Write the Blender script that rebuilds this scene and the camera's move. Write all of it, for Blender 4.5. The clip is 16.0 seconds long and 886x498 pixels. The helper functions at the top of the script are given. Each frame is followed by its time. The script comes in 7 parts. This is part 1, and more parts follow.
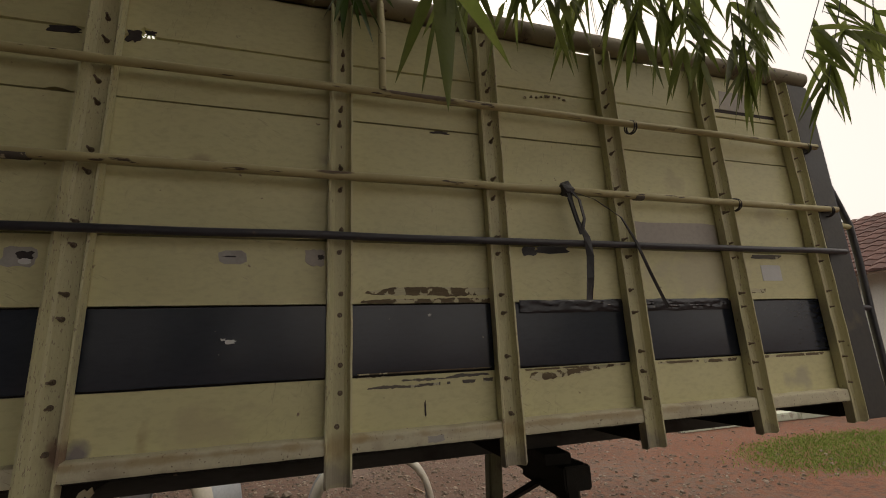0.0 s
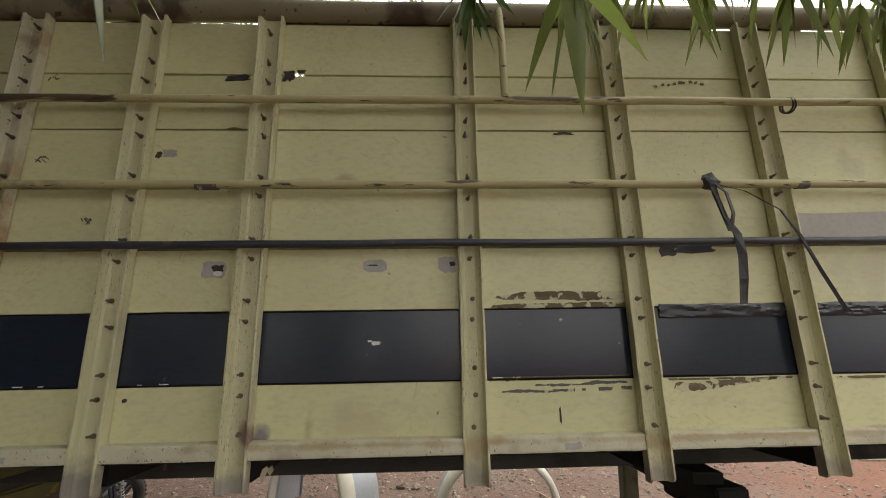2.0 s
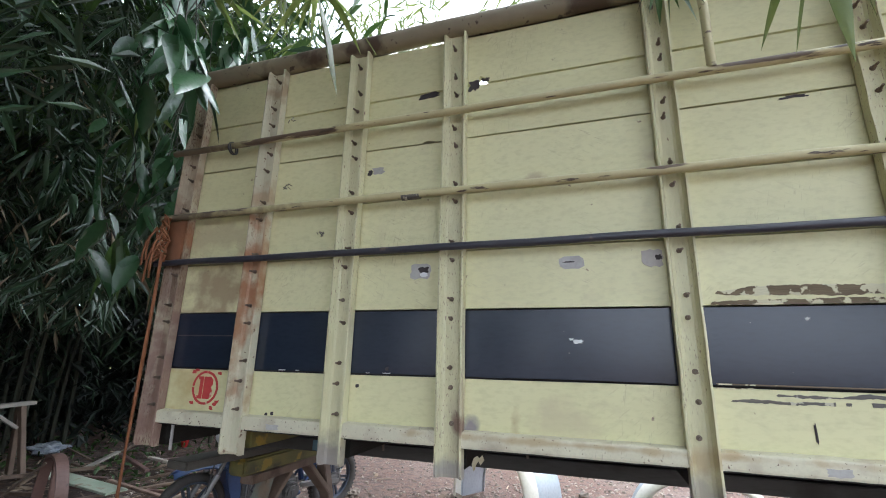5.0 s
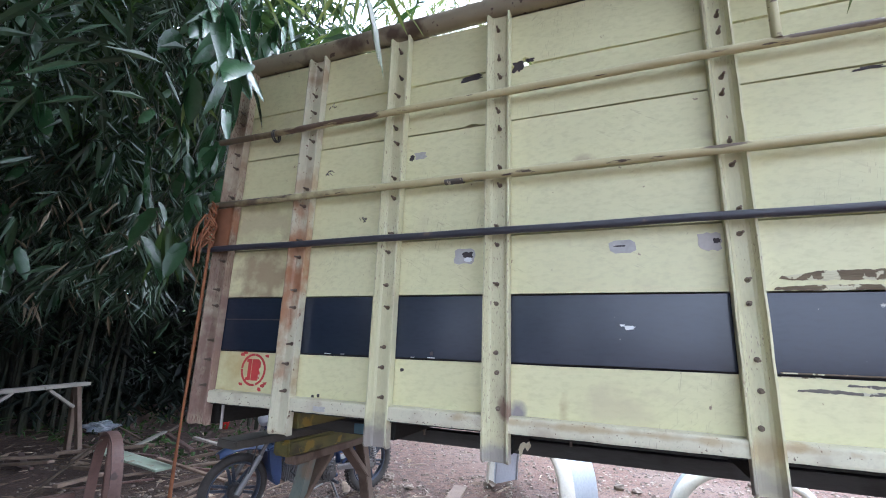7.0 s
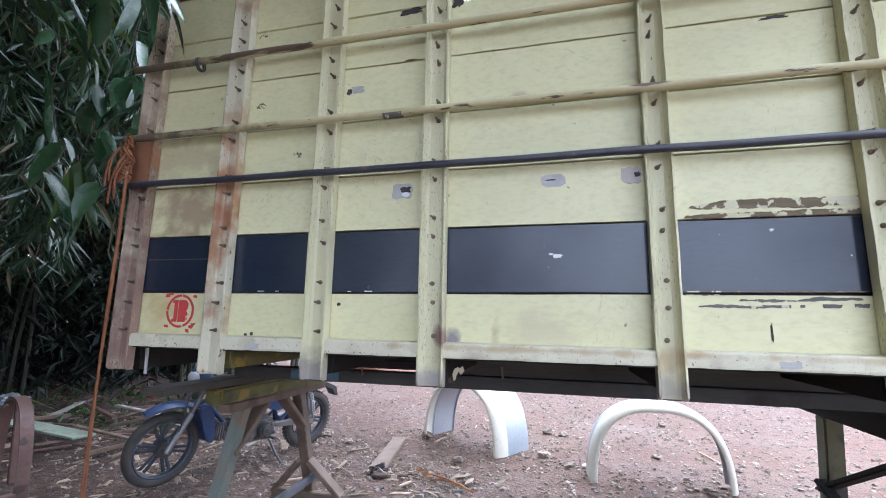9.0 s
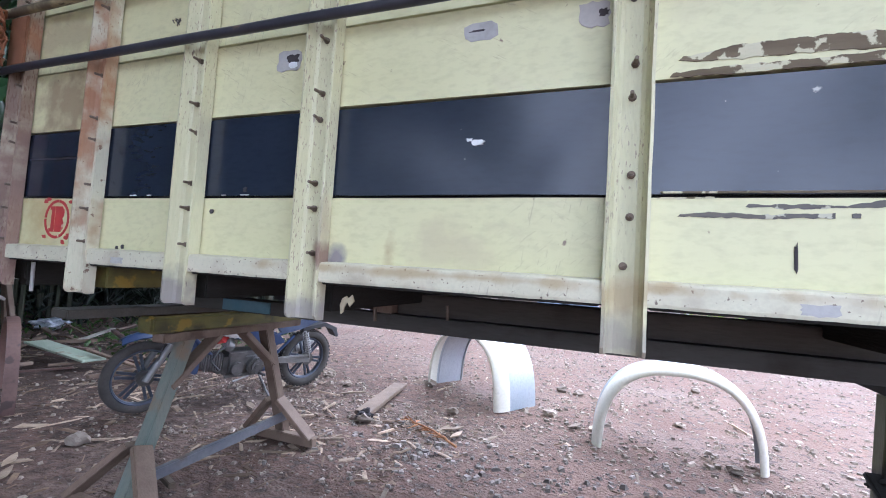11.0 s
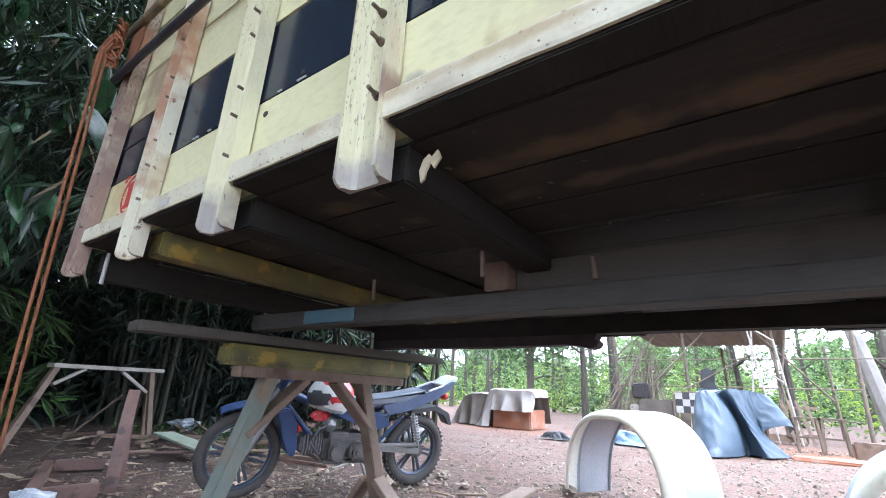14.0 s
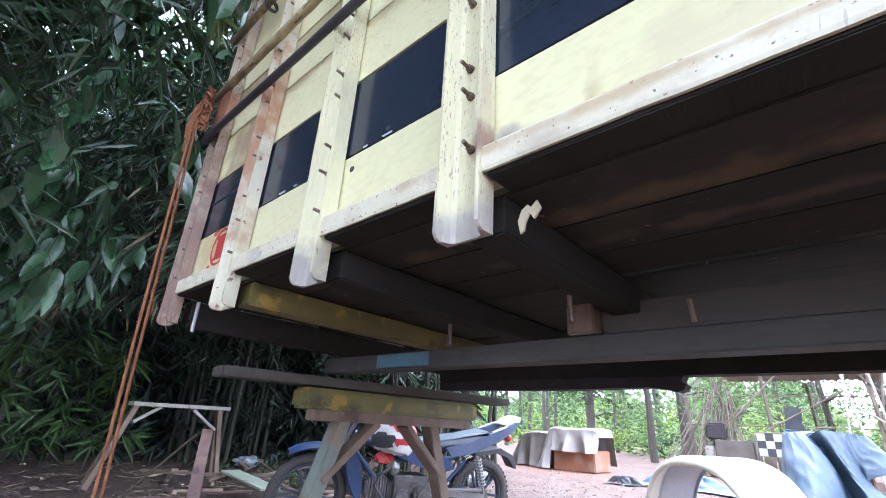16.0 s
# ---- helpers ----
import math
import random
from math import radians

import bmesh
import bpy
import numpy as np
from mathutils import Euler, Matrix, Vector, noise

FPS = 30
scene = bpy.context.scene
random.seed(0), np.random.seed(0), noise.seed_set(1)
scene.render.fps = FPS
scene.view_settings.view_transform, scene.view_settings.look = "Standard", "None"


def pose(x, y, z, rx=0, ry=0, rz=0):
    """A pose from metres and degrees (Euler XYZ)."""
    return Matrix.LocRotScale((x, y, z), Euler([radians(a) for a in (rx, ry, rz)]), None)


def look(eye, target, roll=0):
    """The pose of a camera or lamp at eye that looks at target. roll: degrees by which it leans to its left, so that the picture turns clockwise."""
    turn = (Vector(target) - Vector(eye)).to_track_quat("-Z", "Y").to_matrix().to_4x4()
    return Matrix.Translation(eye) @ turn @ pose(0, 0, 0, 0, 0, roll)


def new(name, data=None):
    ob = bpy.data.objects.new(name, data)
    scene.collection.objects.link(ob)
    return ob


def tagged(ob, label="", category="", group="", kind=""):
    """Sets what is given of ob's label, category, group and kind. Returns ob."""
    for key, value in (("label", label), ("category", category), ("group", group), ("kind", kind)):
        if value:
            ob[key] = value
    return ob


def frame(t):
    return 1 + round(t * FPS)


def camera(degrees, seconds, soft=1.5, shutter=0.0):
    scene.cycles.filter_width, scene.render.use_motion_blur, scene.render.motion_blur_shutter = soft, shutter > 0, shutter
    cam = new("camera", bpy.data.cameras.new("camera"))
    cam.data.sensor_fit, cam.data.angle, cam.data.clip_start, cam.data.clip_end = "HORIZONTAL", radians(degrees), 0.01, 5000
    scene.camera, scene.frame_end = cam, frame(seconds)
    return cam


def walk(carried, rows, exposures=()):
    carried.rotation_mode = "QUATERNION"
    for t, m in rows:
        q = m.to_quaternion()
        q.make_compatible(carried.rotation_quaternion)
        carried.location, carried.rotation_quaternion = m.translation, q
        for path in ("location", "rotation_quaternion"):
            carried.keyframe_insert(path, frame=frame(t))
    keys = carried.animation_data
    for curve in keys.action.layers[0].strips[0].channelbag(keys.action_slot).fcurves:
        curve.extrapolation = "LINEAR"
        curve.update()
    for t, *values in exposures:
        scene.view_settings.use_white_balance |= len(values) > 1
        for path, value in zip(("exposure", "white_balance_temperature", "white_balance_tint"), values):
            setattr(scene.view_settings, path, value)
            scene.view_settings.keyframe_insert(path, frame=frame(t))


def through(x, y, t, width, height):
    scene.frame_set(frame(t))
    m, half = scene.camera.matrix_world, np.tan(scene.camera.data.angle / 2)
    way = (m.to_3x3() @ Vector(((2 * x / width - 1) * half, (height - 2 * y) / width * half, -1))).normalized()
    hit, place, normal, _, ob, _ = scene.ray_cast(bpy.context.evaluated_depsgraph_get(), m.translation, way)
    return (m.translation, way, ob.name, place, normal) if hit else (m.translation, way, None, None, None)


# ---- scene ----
cam = camera(90.0, 16.0, soft=1.0)
PATH = [
    (0, (0.635, 1.136, 1.34), (1.208, 2.997, 1.797), -2.6),
    (0.5, (0.624, 1.136, 1.342), (1.115, 3.02, 1.799), -2.5),
    (1, (0.616, 1.13, 1.342), (0.987, 3.038, 1.811), -2.1),
    (1.5, (0.599, 1.12, 1.344), (0.825, 3.049, 1.822), -1.6),
    (2, (0.577, 1.121, 1.35), (0.658, 3.062, 1.827), -1.0),
    (2.5, (0.555, 1.123, 1.344), (0.481, 3.061, 1.835), -0.6),
    (3, (0.534, 1.125, 1.354), (0.323, 3.055, 1.834), -0.4),
    (3.5, (0.51, 1.12, 1.351), (0.177, 3.032, 1.832), -0.1),
    (4, (0.487, 1.11, 1.351), (0.055, 3.004, 1.826), 0.3),
    (4.5, (0.471, 1.101, 1.347), (-0.053, 2.971, 1.828), 0.7),
    (4.7, (0.466, 1.109, 1.338), (-0.097, 2.964, 1.832), 1.0),
    (7, (0.396, 1.106, 1.313), (-0.334, 2.914, 1.758), 2.1),
    (7.5, (0.381, 1.103, 1.292), (-0.335, 2.922, 1.711), 2.3),
    (8, (0.373, 1.111, 1.262), (-0.303, 2.953, 1.65), 2.4),
    (8.5, (0.368, 1.107, 1.217), (-0.222, 2.983, 1.583), 2.0),
    (9, (0.409, 1.124, 1.185), (-0.076, 3.036, 1.51), 1.1),
    (9.2, (0.447, 1.146, 1.18), (-0.018, 3.067, 1.487), 0.8),
    (11.3, (0.704, 1.743, 1.105), (-0.084, 3.579, 1.197), 4.0),
    (11.5, (0.674, 1.806, 1.104), (-0.182, 3.611, 1.197), 4.1),
    (12, (0.576, 2.042, 1.079), (-0.459, 3.751, 1.176), 4.0),
    (12.5, (0.517, 2.147, 0.978), (-0.613, 3.787, 1.154), 2.9),
    (13, (0.498, 2.18, 0.789), (-0.636, 3.785, 1.161), 2.9),
    (13.4, (0.497, 2.155, 0.727), (-0.614, 3.738, 1.233), 2.2),
    (13.5, (0.496, 2.152, 0.721), (-0.626, 3.722, 1.246), 2.8),
    (14, (0.472, 2.132, 0.694), (-0.655, 3.666, 1.307), 2.9),
    (14.5, (0.461, 2.127, 0.698), (-0.684, 3.629, 1.357), 3.5),
    (15, (0.44, 2.122, 0.686), (-0.73, 3.602, 1.348), 3.7),
    (15.5, (0.416, 2.098, 0.693), (-0.807, 3.521, 1.386), 3.7),
    (16, (0.409, 2.079, 0.721), (-0.858, 3.437, 1.461), 3.4),
]
SKY, SUN = 0.55, 0.9
EXPOSURES = [(0.0, -0.95, 7900, 14), (1.0, -0.5, 7800, 13), (2.5, 0.58, 6650, 9), (4.5, 1.15, 5850, 9), (7.0, 1.52, 5300, 14), (9.0, 1.6, 5300, 15), (11.5, 1.65, 5200, 17),
             (13.0, 1.78, 5380, 14), (14.6, 2.07, 5290, 12), (14.8, 1.67, 5290, 12), (15.0, 1.42, 5290, 12), (15.3, 1.42, 5290, 12), (15.5, 2.12, 5200, 15), (16.0, 2.32, 5200, 16)]
walk(cam, [(t, look(eye, target, roll)) for t, eye, target, roll in PATH], EXPOSURES)

# ---- world, sun, exposure ----
world = bpy.data.worlds.new("sky")
scene.world = world
world.use_nodes = True
wn = world.node_tree.nodes
sky = wn.new("ShaderNodeTexSky")
sky.sky_type = "NISHITA"
sky.sun_disc = False
sky.sun_elevation = radians(58)
sky.sun_rotation = radians(20)
sky.air_density = 1.0
sky.dust_density = 4.0
pale = wn.new("ShaderNodeHueSaturation")
pale.inputs["Saturation"].default_value = 0.22
world.node_tree.links.new(sky.outputs["Color"], pale.inputs["Color"])
cloud = wn.new("ShaderNodeMix")
cloud.data_type = "RGBA"
cloud.inputs[0].default_value = 0.7
cloud.inputs[7].default_value = (2.6, 2.66, 2.75, 1)
world.node_tree.links.new(pale.outputs["Color"], cloud.inputs[6])
world.node_tree.links.new(cloud.outputs[2], wn["Background"].inputs["Color"])
wn["Background"].inputs["Strength"].default_value = SKY

sun = new("sun", bpy.data.lights.new("sun", "SUN"))
sun.data.energy = SUN
sun.data.angle = radians(25)
sun.data.color = (1.0, 0.95, 0.88)
sun.matrix_world = look((0, 0, 0), (-0.45, 0.40, -0.80))

# ---- materials ----
def mat(name, c1, c2, rough=0.6, scale=4.0, fine=60.0, bump=0.15, metal=0.0, stretch=(1, 1, 1),
        c3=None, spots=0.62, spot_scale=7.0, vary=0.0, spec=0.5, soft=0.06, c4=None, spots4=0.68, scale4=20.0,
        depth=0.01, through=0.0, streaks=None, scratch=None, stains_and_shade=(), flat=False, drawn=None):
    """Two-colour paint, wood, metal or soil with a coarse and a fine grain, and up to two kinds of worn spot."""
    m = bpy.data.materials.new(name)
    m.use_nodes = True
    n, l = m.node_tree.nodes, m.node_tree.links
    bsdf = n["Principled BSDF"]
    tc = n.new("ShaderNodeTexCoord")
    mp = n.new("ShaderNodeMapping")
    mp.inputs["Scale"].default_value = stretch
    l.new(tc.outputs["Object"], mp.inputs["Vector"])

    def noise_tex(s, detail=6.0, vec=None):
        t = n.new("ShaderNodeTexNoise")
        t.inputs["Scale"].default_value = s
        t.inputs["Detail"].default_value = detail
        l.new((vec or mp).outputs[0] if vec is None else vec, t.inputs["Vector"])
        return t

    def mix(fac, a, b):
        x = n.new("ShaderNodeMix")
        x.data_type = "RGBA"
        if isinstance(fac, float):
            x.inputs[0].default_value = fac
        else:
            l.new(fac, x.inputs[0])
        for k, v in ((6, a), (7, b)):
            if isinstance(v, tuple):
                x.inputs[k].default_value = (*v, 1)
            else:
                l.new(v, x.inputs[k])
        return x.outputs[2]

    def ramp(src, lo, hi):
        r = n.new("ShaderNodeMapRange")
        r.inputs["From Min"].default_value, r.inputs["From Max"].default_value = lo, hi
        l.new(src, r.inputs["Value"])
        return r.outputs[0]

    big, small = noise_tex(scale), noise_tex(fine, 4.0)
    spot_at = tc.outputs["Object"]
    if drawn:
        dm = n.new("ShaderNodeMapping")
        dm.inputs["Scale"].default_value = drawn
        l.new(tc.outputs["Object"], dm.inputs["Vector"])
        spot_at = dm.outputs[0]
    col = mix(ramp(big.outputs[0], 0.3, 0.7), c1, c2)
    dark = tuple(v * 0.78 for v in c1)
    grain = n.new("ShaderNodeMath")
    grain.operation = "MULTIPLY"
    grain.inputs[1].default_value = 0.45
    l.new(ramp(small.outputs[0], 0.45, 0.75), grain.inputs[0])
    col = mix(grain.outputs[0], col, dark)
    if c3:
        sp = noise_tex(spot_scale, 8.0, spot_at)
        col = mix(ramp(sp.outputs[0], spots, spots + soft), col, c3)
    if c4:
        sp = noise_tex(scale4, 5.0, spot_at)
        col = mix(ramp(sp.outputs[0], spots4, spots4 + 0.04), col, c4)
    if streaks:
        # upright worn streaks where the paint is rubbed through: colour, threshold, scale, region threshold
        sc, thr, sz, reg = streaks
        st = n.new("ShaderNodeMapping")
        st.inputs["Scale"].default_value = (4.0, 4.0, 1.0)
        l.new(tc.outputs["Object"], st.inputs["Vector"])
        a = ramp(noise_tex(sz, 7.0, st.outputs[0]).outputs[0], thr, thr + 0.035)
        r = ramp(noise_tex(2.6, 5.0, tc.outputs["Object"]).outputs[0], reg, reg + 0.14)
        m2 = n.new("ShaderNodeMath")
        m2.operation = "MULTIPLY"
        l.new(a, m2.inputs[0])
        l.new(r, m2.inputs[1])
        col = mix(m2.outputs[0], col, sc)
    if scratch:
        # fine slanting scratches and rubbed marks: colour, amount
        sc, amount = scratch
        for turn_y, sx, region in ((0.7, 3.0, 0.55), (-0.5, 2.2, 0.57), (1.4, 2.6, 0.54)):
            st = n.new("ShaderNodeMapping")
            st.inputs["Rotation"].default_value = (0, turn_y, 0)
            l.new(tc.outputs["Object"], st.inputs["Vector"])
            s2 = n.new("ShaderNodeMapping")
            s2.inputs["Scale"].default_value = (sx * 1.6, 1, sx * 15)
            l.new(st.outputs[0], s2.inputs["Vector"])
            a = ramp(noise_tex(6.0, 3.0, s2.outputs[0]).outputs[0], 0.635, 0.68)
            r = ramp(noise_tex(1.9 + sx * 0.3, 5.0, tc.outputs["Object"]).outputs[0], region, region + 0.1)
            m2 = n.new("ShaderNodeMath")
            m2.operation = "MULTIPLY"
            l.new(a, m2.inputs[0])
            l.new(r, m2.inputs[1])
            m3 = n.new("ShaderNodeMath")
            m3.operation = "MULTIPLY"
            m3.inputs[1].default_value = amount
            l.new(m2.outputs[0], m3.inputs[0])
            col = mix(m3.outputs[0], col, sc)
    for x, z, rx, rz, sc, amount in stains_and_shade:
        # a soft-edged mottled patch about (x, z): a stain, or shade put into the colour
        st = n.new("ShaderNodeMapping")
        st.inputs["Location"].default_value = (-x / rx, -z / rz, 0) if flat else (-x / rx, 0, -z / rz)
        st.inputs["Scale"].default_value = (1 / rx, 1 / rz, 0) if flat else (1 / rx, 0, 1 / rz)
        l.new(tc.outputs["Object"], st.inputs["Vector"])
        ln = n.new("ShaderNodeVectorMath")
        ln.operation = "LENGTH"
        l.new(st.outputs[0], ln.inputs[0])
        w = noise_tex(13, 8.0, tc.outputs["Object"])
        ad = n.new("ShaderNodeMath")
        ad.operation = "MULTIPLY_ADD"
        ad.inputs[1].default_value = 3.2
        l.new(w.outputs[0], ad.inputs[0])
        l.new(ln.outputs["Value"], ad.inputs[2])
        r = ramp(ad.outputs[0], 2.75, 1.9)
        m3 = n.new("ShaderNodeMath")
        m3.operation = "MULTIPLY"
        m3.inputs[1].default_value = amount
        l.new(r, m3.inputs[0])
        col = mix(m3.outputs[0], col, sc)
    if vary:
        info = n.new("ShaderNodeObjectInfo")
        geo = n.new("ShaderNodeNewGeometry")
        add = n.new("ShaderNodeMath")
        add.operation = "ADD"
        l.new(info.outputs["Random"], add.inputs[0])
        l.new(geo.outputs["Random Per Island"], add.inputs[1])
        fr = n.new("ShaderNodeMath")
        fr.operation = "FRACT"
        l.new(add.outputs[0], fr.inputs[0])
        hs = n.new("ShaderNodeHueSaturation")
        l.new(ramp(fr.outputs[0], 0.0, 1.0), hs.inputs["Value"])
        r = n.new("ShaderNodeMapRange")
        r.inputs["To Min"].default_value, r.inputs["To Max"].default_value = 1 - vary, 1 + vary
        l.new(fr.outputs[0], r.inputs["Value"])
        l.new(r.outputs[0], hs.inputs["Value"])
        l.new(col, hs.inputs["Color"])
        col = hs.outputs[0]
    l.new(col, bsdf.inputs["Base Color"])
    bsdf.inputs["Metallic"].default_value = metal
    bsdf.inputs["Specular IOR Level"].default_value = spec
    rr = n.new("ShaderNodeMapRange")
    rr.inputs["To Min"].default_value, rr.inputs["To Max"].default_value = max(0.03, rough - 0.1), min(1, rough + 0.12)
    l.new(big.outputs[0], rr.inputs["Value"])
    l.new(rr.outputs[0], bsdf.inputs["Roughness"])
    if bump:
        h = n.new("ShaderNodeMath")
        h.operation = "ADD"
        l.new(big.outputs[0], h.inputs[0])
        l.new(small.outputs[0], h.inputs[1])
        b = n.new("ShaderNodeBump")
        b.inputs["Strength"].default_value = bump
        b.inputs["Distance"].default_value = depth
        l.new(h.outputs[0], b.inputs["Height"])
        l.new(b.outputs[0], bsdf.inputs["Normal"])
    if through:
        tr = n.new("ShaderNodeBsdfTranslucent")
        l.new(col, tr.inputs["Color"])
        ms = n.new("ShaderNodeMixShader")
        ms.inputs[0].default_value = through
        l.new(bsdf.outputs[0], ms.inputs[1])
        l.new(tr.outputs[0], ms.inputs[2])
        l.new(ms.outputs[0], n["Material Output"].inputs["Surface"])
    return m


# ---- mesh helpers ----
def part(name, bm, material, parent=None, label="", smooth=False):
    me = bpy.data.meshes.new(name)
    if isinstance(bm, tuple):
        me.from_pydata(*bm)
    else:
        bmesh.ops.recalc_face_normals(bm, faces=bm.faces)
        bm.to_mesh(me)
        bm.free()
    me.materials.append(material)
    if smooth:
        me.shade_smooth()
        me.set_sharp_from_angle(angle=radians(38))
    ob = new(name, me)
    if parent:
        ob.parent = parent
    if label:
        ob["label"] = label
    return ob


def thing(name, label, category, group="", kind="", at=(0, 0, 0)):
    ob = new(name)
    ob.empty_display_size = 0.1
    ob.location = at
    return tagged(ob, label, category, group, kind)


def box(bm, lo, hi, m=None, bevel=0.0, jitter=0.0):
    """A box between two corners, bevelled, moved by m."""
    v = [bm.verts.new((x, y, z)) for x in (lo[0], hi[0]) for y in (lo[1], hi[1]) for z in (lo[2], hi[2])]
    f = [bm.faces.new([v[i] for i in q]) for q in ((0, 1, 3, 2), (4, 6, 7, 5), (0, 4, 5, 1), (2, 3, 7, 6), (0, 2, 6, 4), (1, 5, 7, 3))]
    if jitter:
        for p in v:
            p.co += Vector([random.uniform(-jitter, jitter) for _ in range(3)])
    verts = v
    if bevel:
        r = bmesh.ops.bevel(bm, geom=list({e for g in f for e in g.edges}), offset=bevel, segments=2, affect="EDGES", clamp_overlap=True)
        verts = list({p for g in r["faces"] for p in g.verts} | {p for p in v if p.is_valid})
    if m:
        bmesh.ops.transform(bm, matrix=m, verts=[p for p in verts if p.is_valid])
    return bm


def bar(bm, a, b, w, h, up=(0, 0, 1), bevel=0.004):
    """A squared timber from a to b, w wide and h high."""
    a, b = Vector(a), Vector(b)
    d = b - a
    y = d.normalized()
    x = y.cross(Vector(up)).normalized()
    z = x.cross(y)
    m = Matrix((x, y, z)).transposed().to_4x4()
    m.translation = a
    return box(bm, (-w / 2, 0, -h / 2), (w / 2, d.length, h / 2), m, bevel)


def tube(bm, points, r, sides=10, cap=True, radii=None):
    """A round bar along points."""
    pts = [Vector(p) for p in points]
    rings = []
    prev = None
    for i, p in enumerate(pts):
        d = (pts[min(i + 1, len(pts) - 1)] - pts[max(i - 1, 0)]).normalized()
        if prev is None:
            prev = d.orthogonal().normalized()
        u = (prev - d * prev.dot(d)).normalized()
        prev = u
        w = d.cross(u)
        q = radii[i] if radii else r
        rings.append([bm.verts.new(p + (u * math.cos(t) + w * math.sin(t)) * q) for t in [2 * math.pi * k / sides for k in range(sides)]])
    for a, b in zip(rings, rings[1:]):
        for k in range(sides):
            bm.faces.new((a[k], a[(k + 1) % sides], b[(k + 1) % sides], b[k]))
    if cap:
        bm.faces.new(rings[0][::-1])
        bm.faces.new(rings[-1])
    return bm


def ring(bm, c, axis, R, r, seg=28, sides=10, flat=1.0):
    """A torus about axis; flat stretches its section along the axis."""
    axis = Vector(axis).normalized()
    u = axis.orthogonal().normalized()
    w = axis.cross(u)
    grid = []
    for i in range(seg):
        t = 2 * math.pi * i / seg
        d = u * math.cos(t) + w * math.sin(t)
        grid.append([bm.verts.new(Vector(c) + d * (R + r * math.cos(s)) + axis * (r * flat * math.sin(s))) for s in [2 * math.pi * k / sides for k in range(sides)]])
    for i in range(seg):
        a, b = grid[i], grid[(i + 1) % seg]
        for k in range(sides):
            bm.faces.new((a[k], a[(k + 1) % sides], b[(k + 1) % sides], b[k]))
    return bm


def disc(bm, c, axis, r, h, sides=16, r2=None):
    axis = Vector(axis).normalized()
    a = Vector(c) - axis * h / 2
    return tube(bm, [a, a + axis * h], r, sides, radii=[r, r if r2 is None else r2])


def prism(bm, outline, y0, y1):
    """A plate with an outline in x and z, from y0 to y1."""
    a = [bm.verts.new((x, y0, z)) for x, z in outline]
    b = [bm.verts.new((x, y1, z)) for x, z in outline]
    bm.faces.new(a)
    bm.faces.new(b[::-1])
    for i in range(len(a)):
        j = (i + 1) % len(a)
        bm.faces.new((a[j], a[i], b[i], b[j]))
    return bm


def blob(bm, c, r, squash=(1, 1, 1), rough=0.2, sub=2, seed=0):
    res = bmesh.ops.create_icosphere(bm, subdivisions=sub, radius=1.0)
    for v in res["verts"]:
        k = 1 + rough * noise.noise(v.co * 1.7 + Vector((seed * 3.1, seed, 0)))
        v.co = Vector(c) + Vector((v.co.x * squash[0], v.co.y * squash[1], v.co.z * squash[2])) * r * k
    return bm


def ragged(w, h, rough=0.25, n=18, rnd=random):
    """An uneven patch outline, w by h, about the origin."""
    out = []
    for i in range(n):
        t = 2 * math.pi * i / n
        c, s = math.cos(t), math.sin(t)
        k = 1 / max(abs(c), abs(s)) ** 0.96
        q = 1 - rough * rnd.random()
        out.append((c * k * q * w / 2, s * k * q * h / 2))
    return out


def leaves(P, D, L, W, fold=0.25, droop=0.15, rng=None):
    """Lance-shaped leaves at P along D, of length L and width W, as from_pydata lists."""
    P, D = np.asarray(P, float), np.asarray(D, float)
    N = len(P)
    D /= np.linalg.norm(D, axis=1)[:, None] + 1e-9
    rnd = rng.normal(size=(N, 3))
    S = np.cross(D, rnd)
    S /= np.linalg.norm(S, axis=1)[:, None] + 1e-9
    U = np.cross(S, D)
    L, W = np.broadcast_to(L, N)[:, None], np.broadcast_to(W, N)[:, None]
    down = np.array([0, 0, -1.0])
    mid = P + D * L * 0.4 + down * L * droop * 0.15
    tip = P + D * L + down * L * droop
    V = np.stack([P, mid + S * W / 2 + U * W * fold, mid, mid - S * W / 2 + U * W * fold, tip], 1).reshape(-1, 3)
    base = np.arange(N) * 5
    F = np.stack([base[:, None] + np.array(q) for q in ((0, 1, 2), (0, 2, 3), (1, 4, 2), (2, 4, 3))], 1).reshape(-1, 3)
    return V.tolist(), [], F.tolist()


RNG = np.random.default_rng(7)

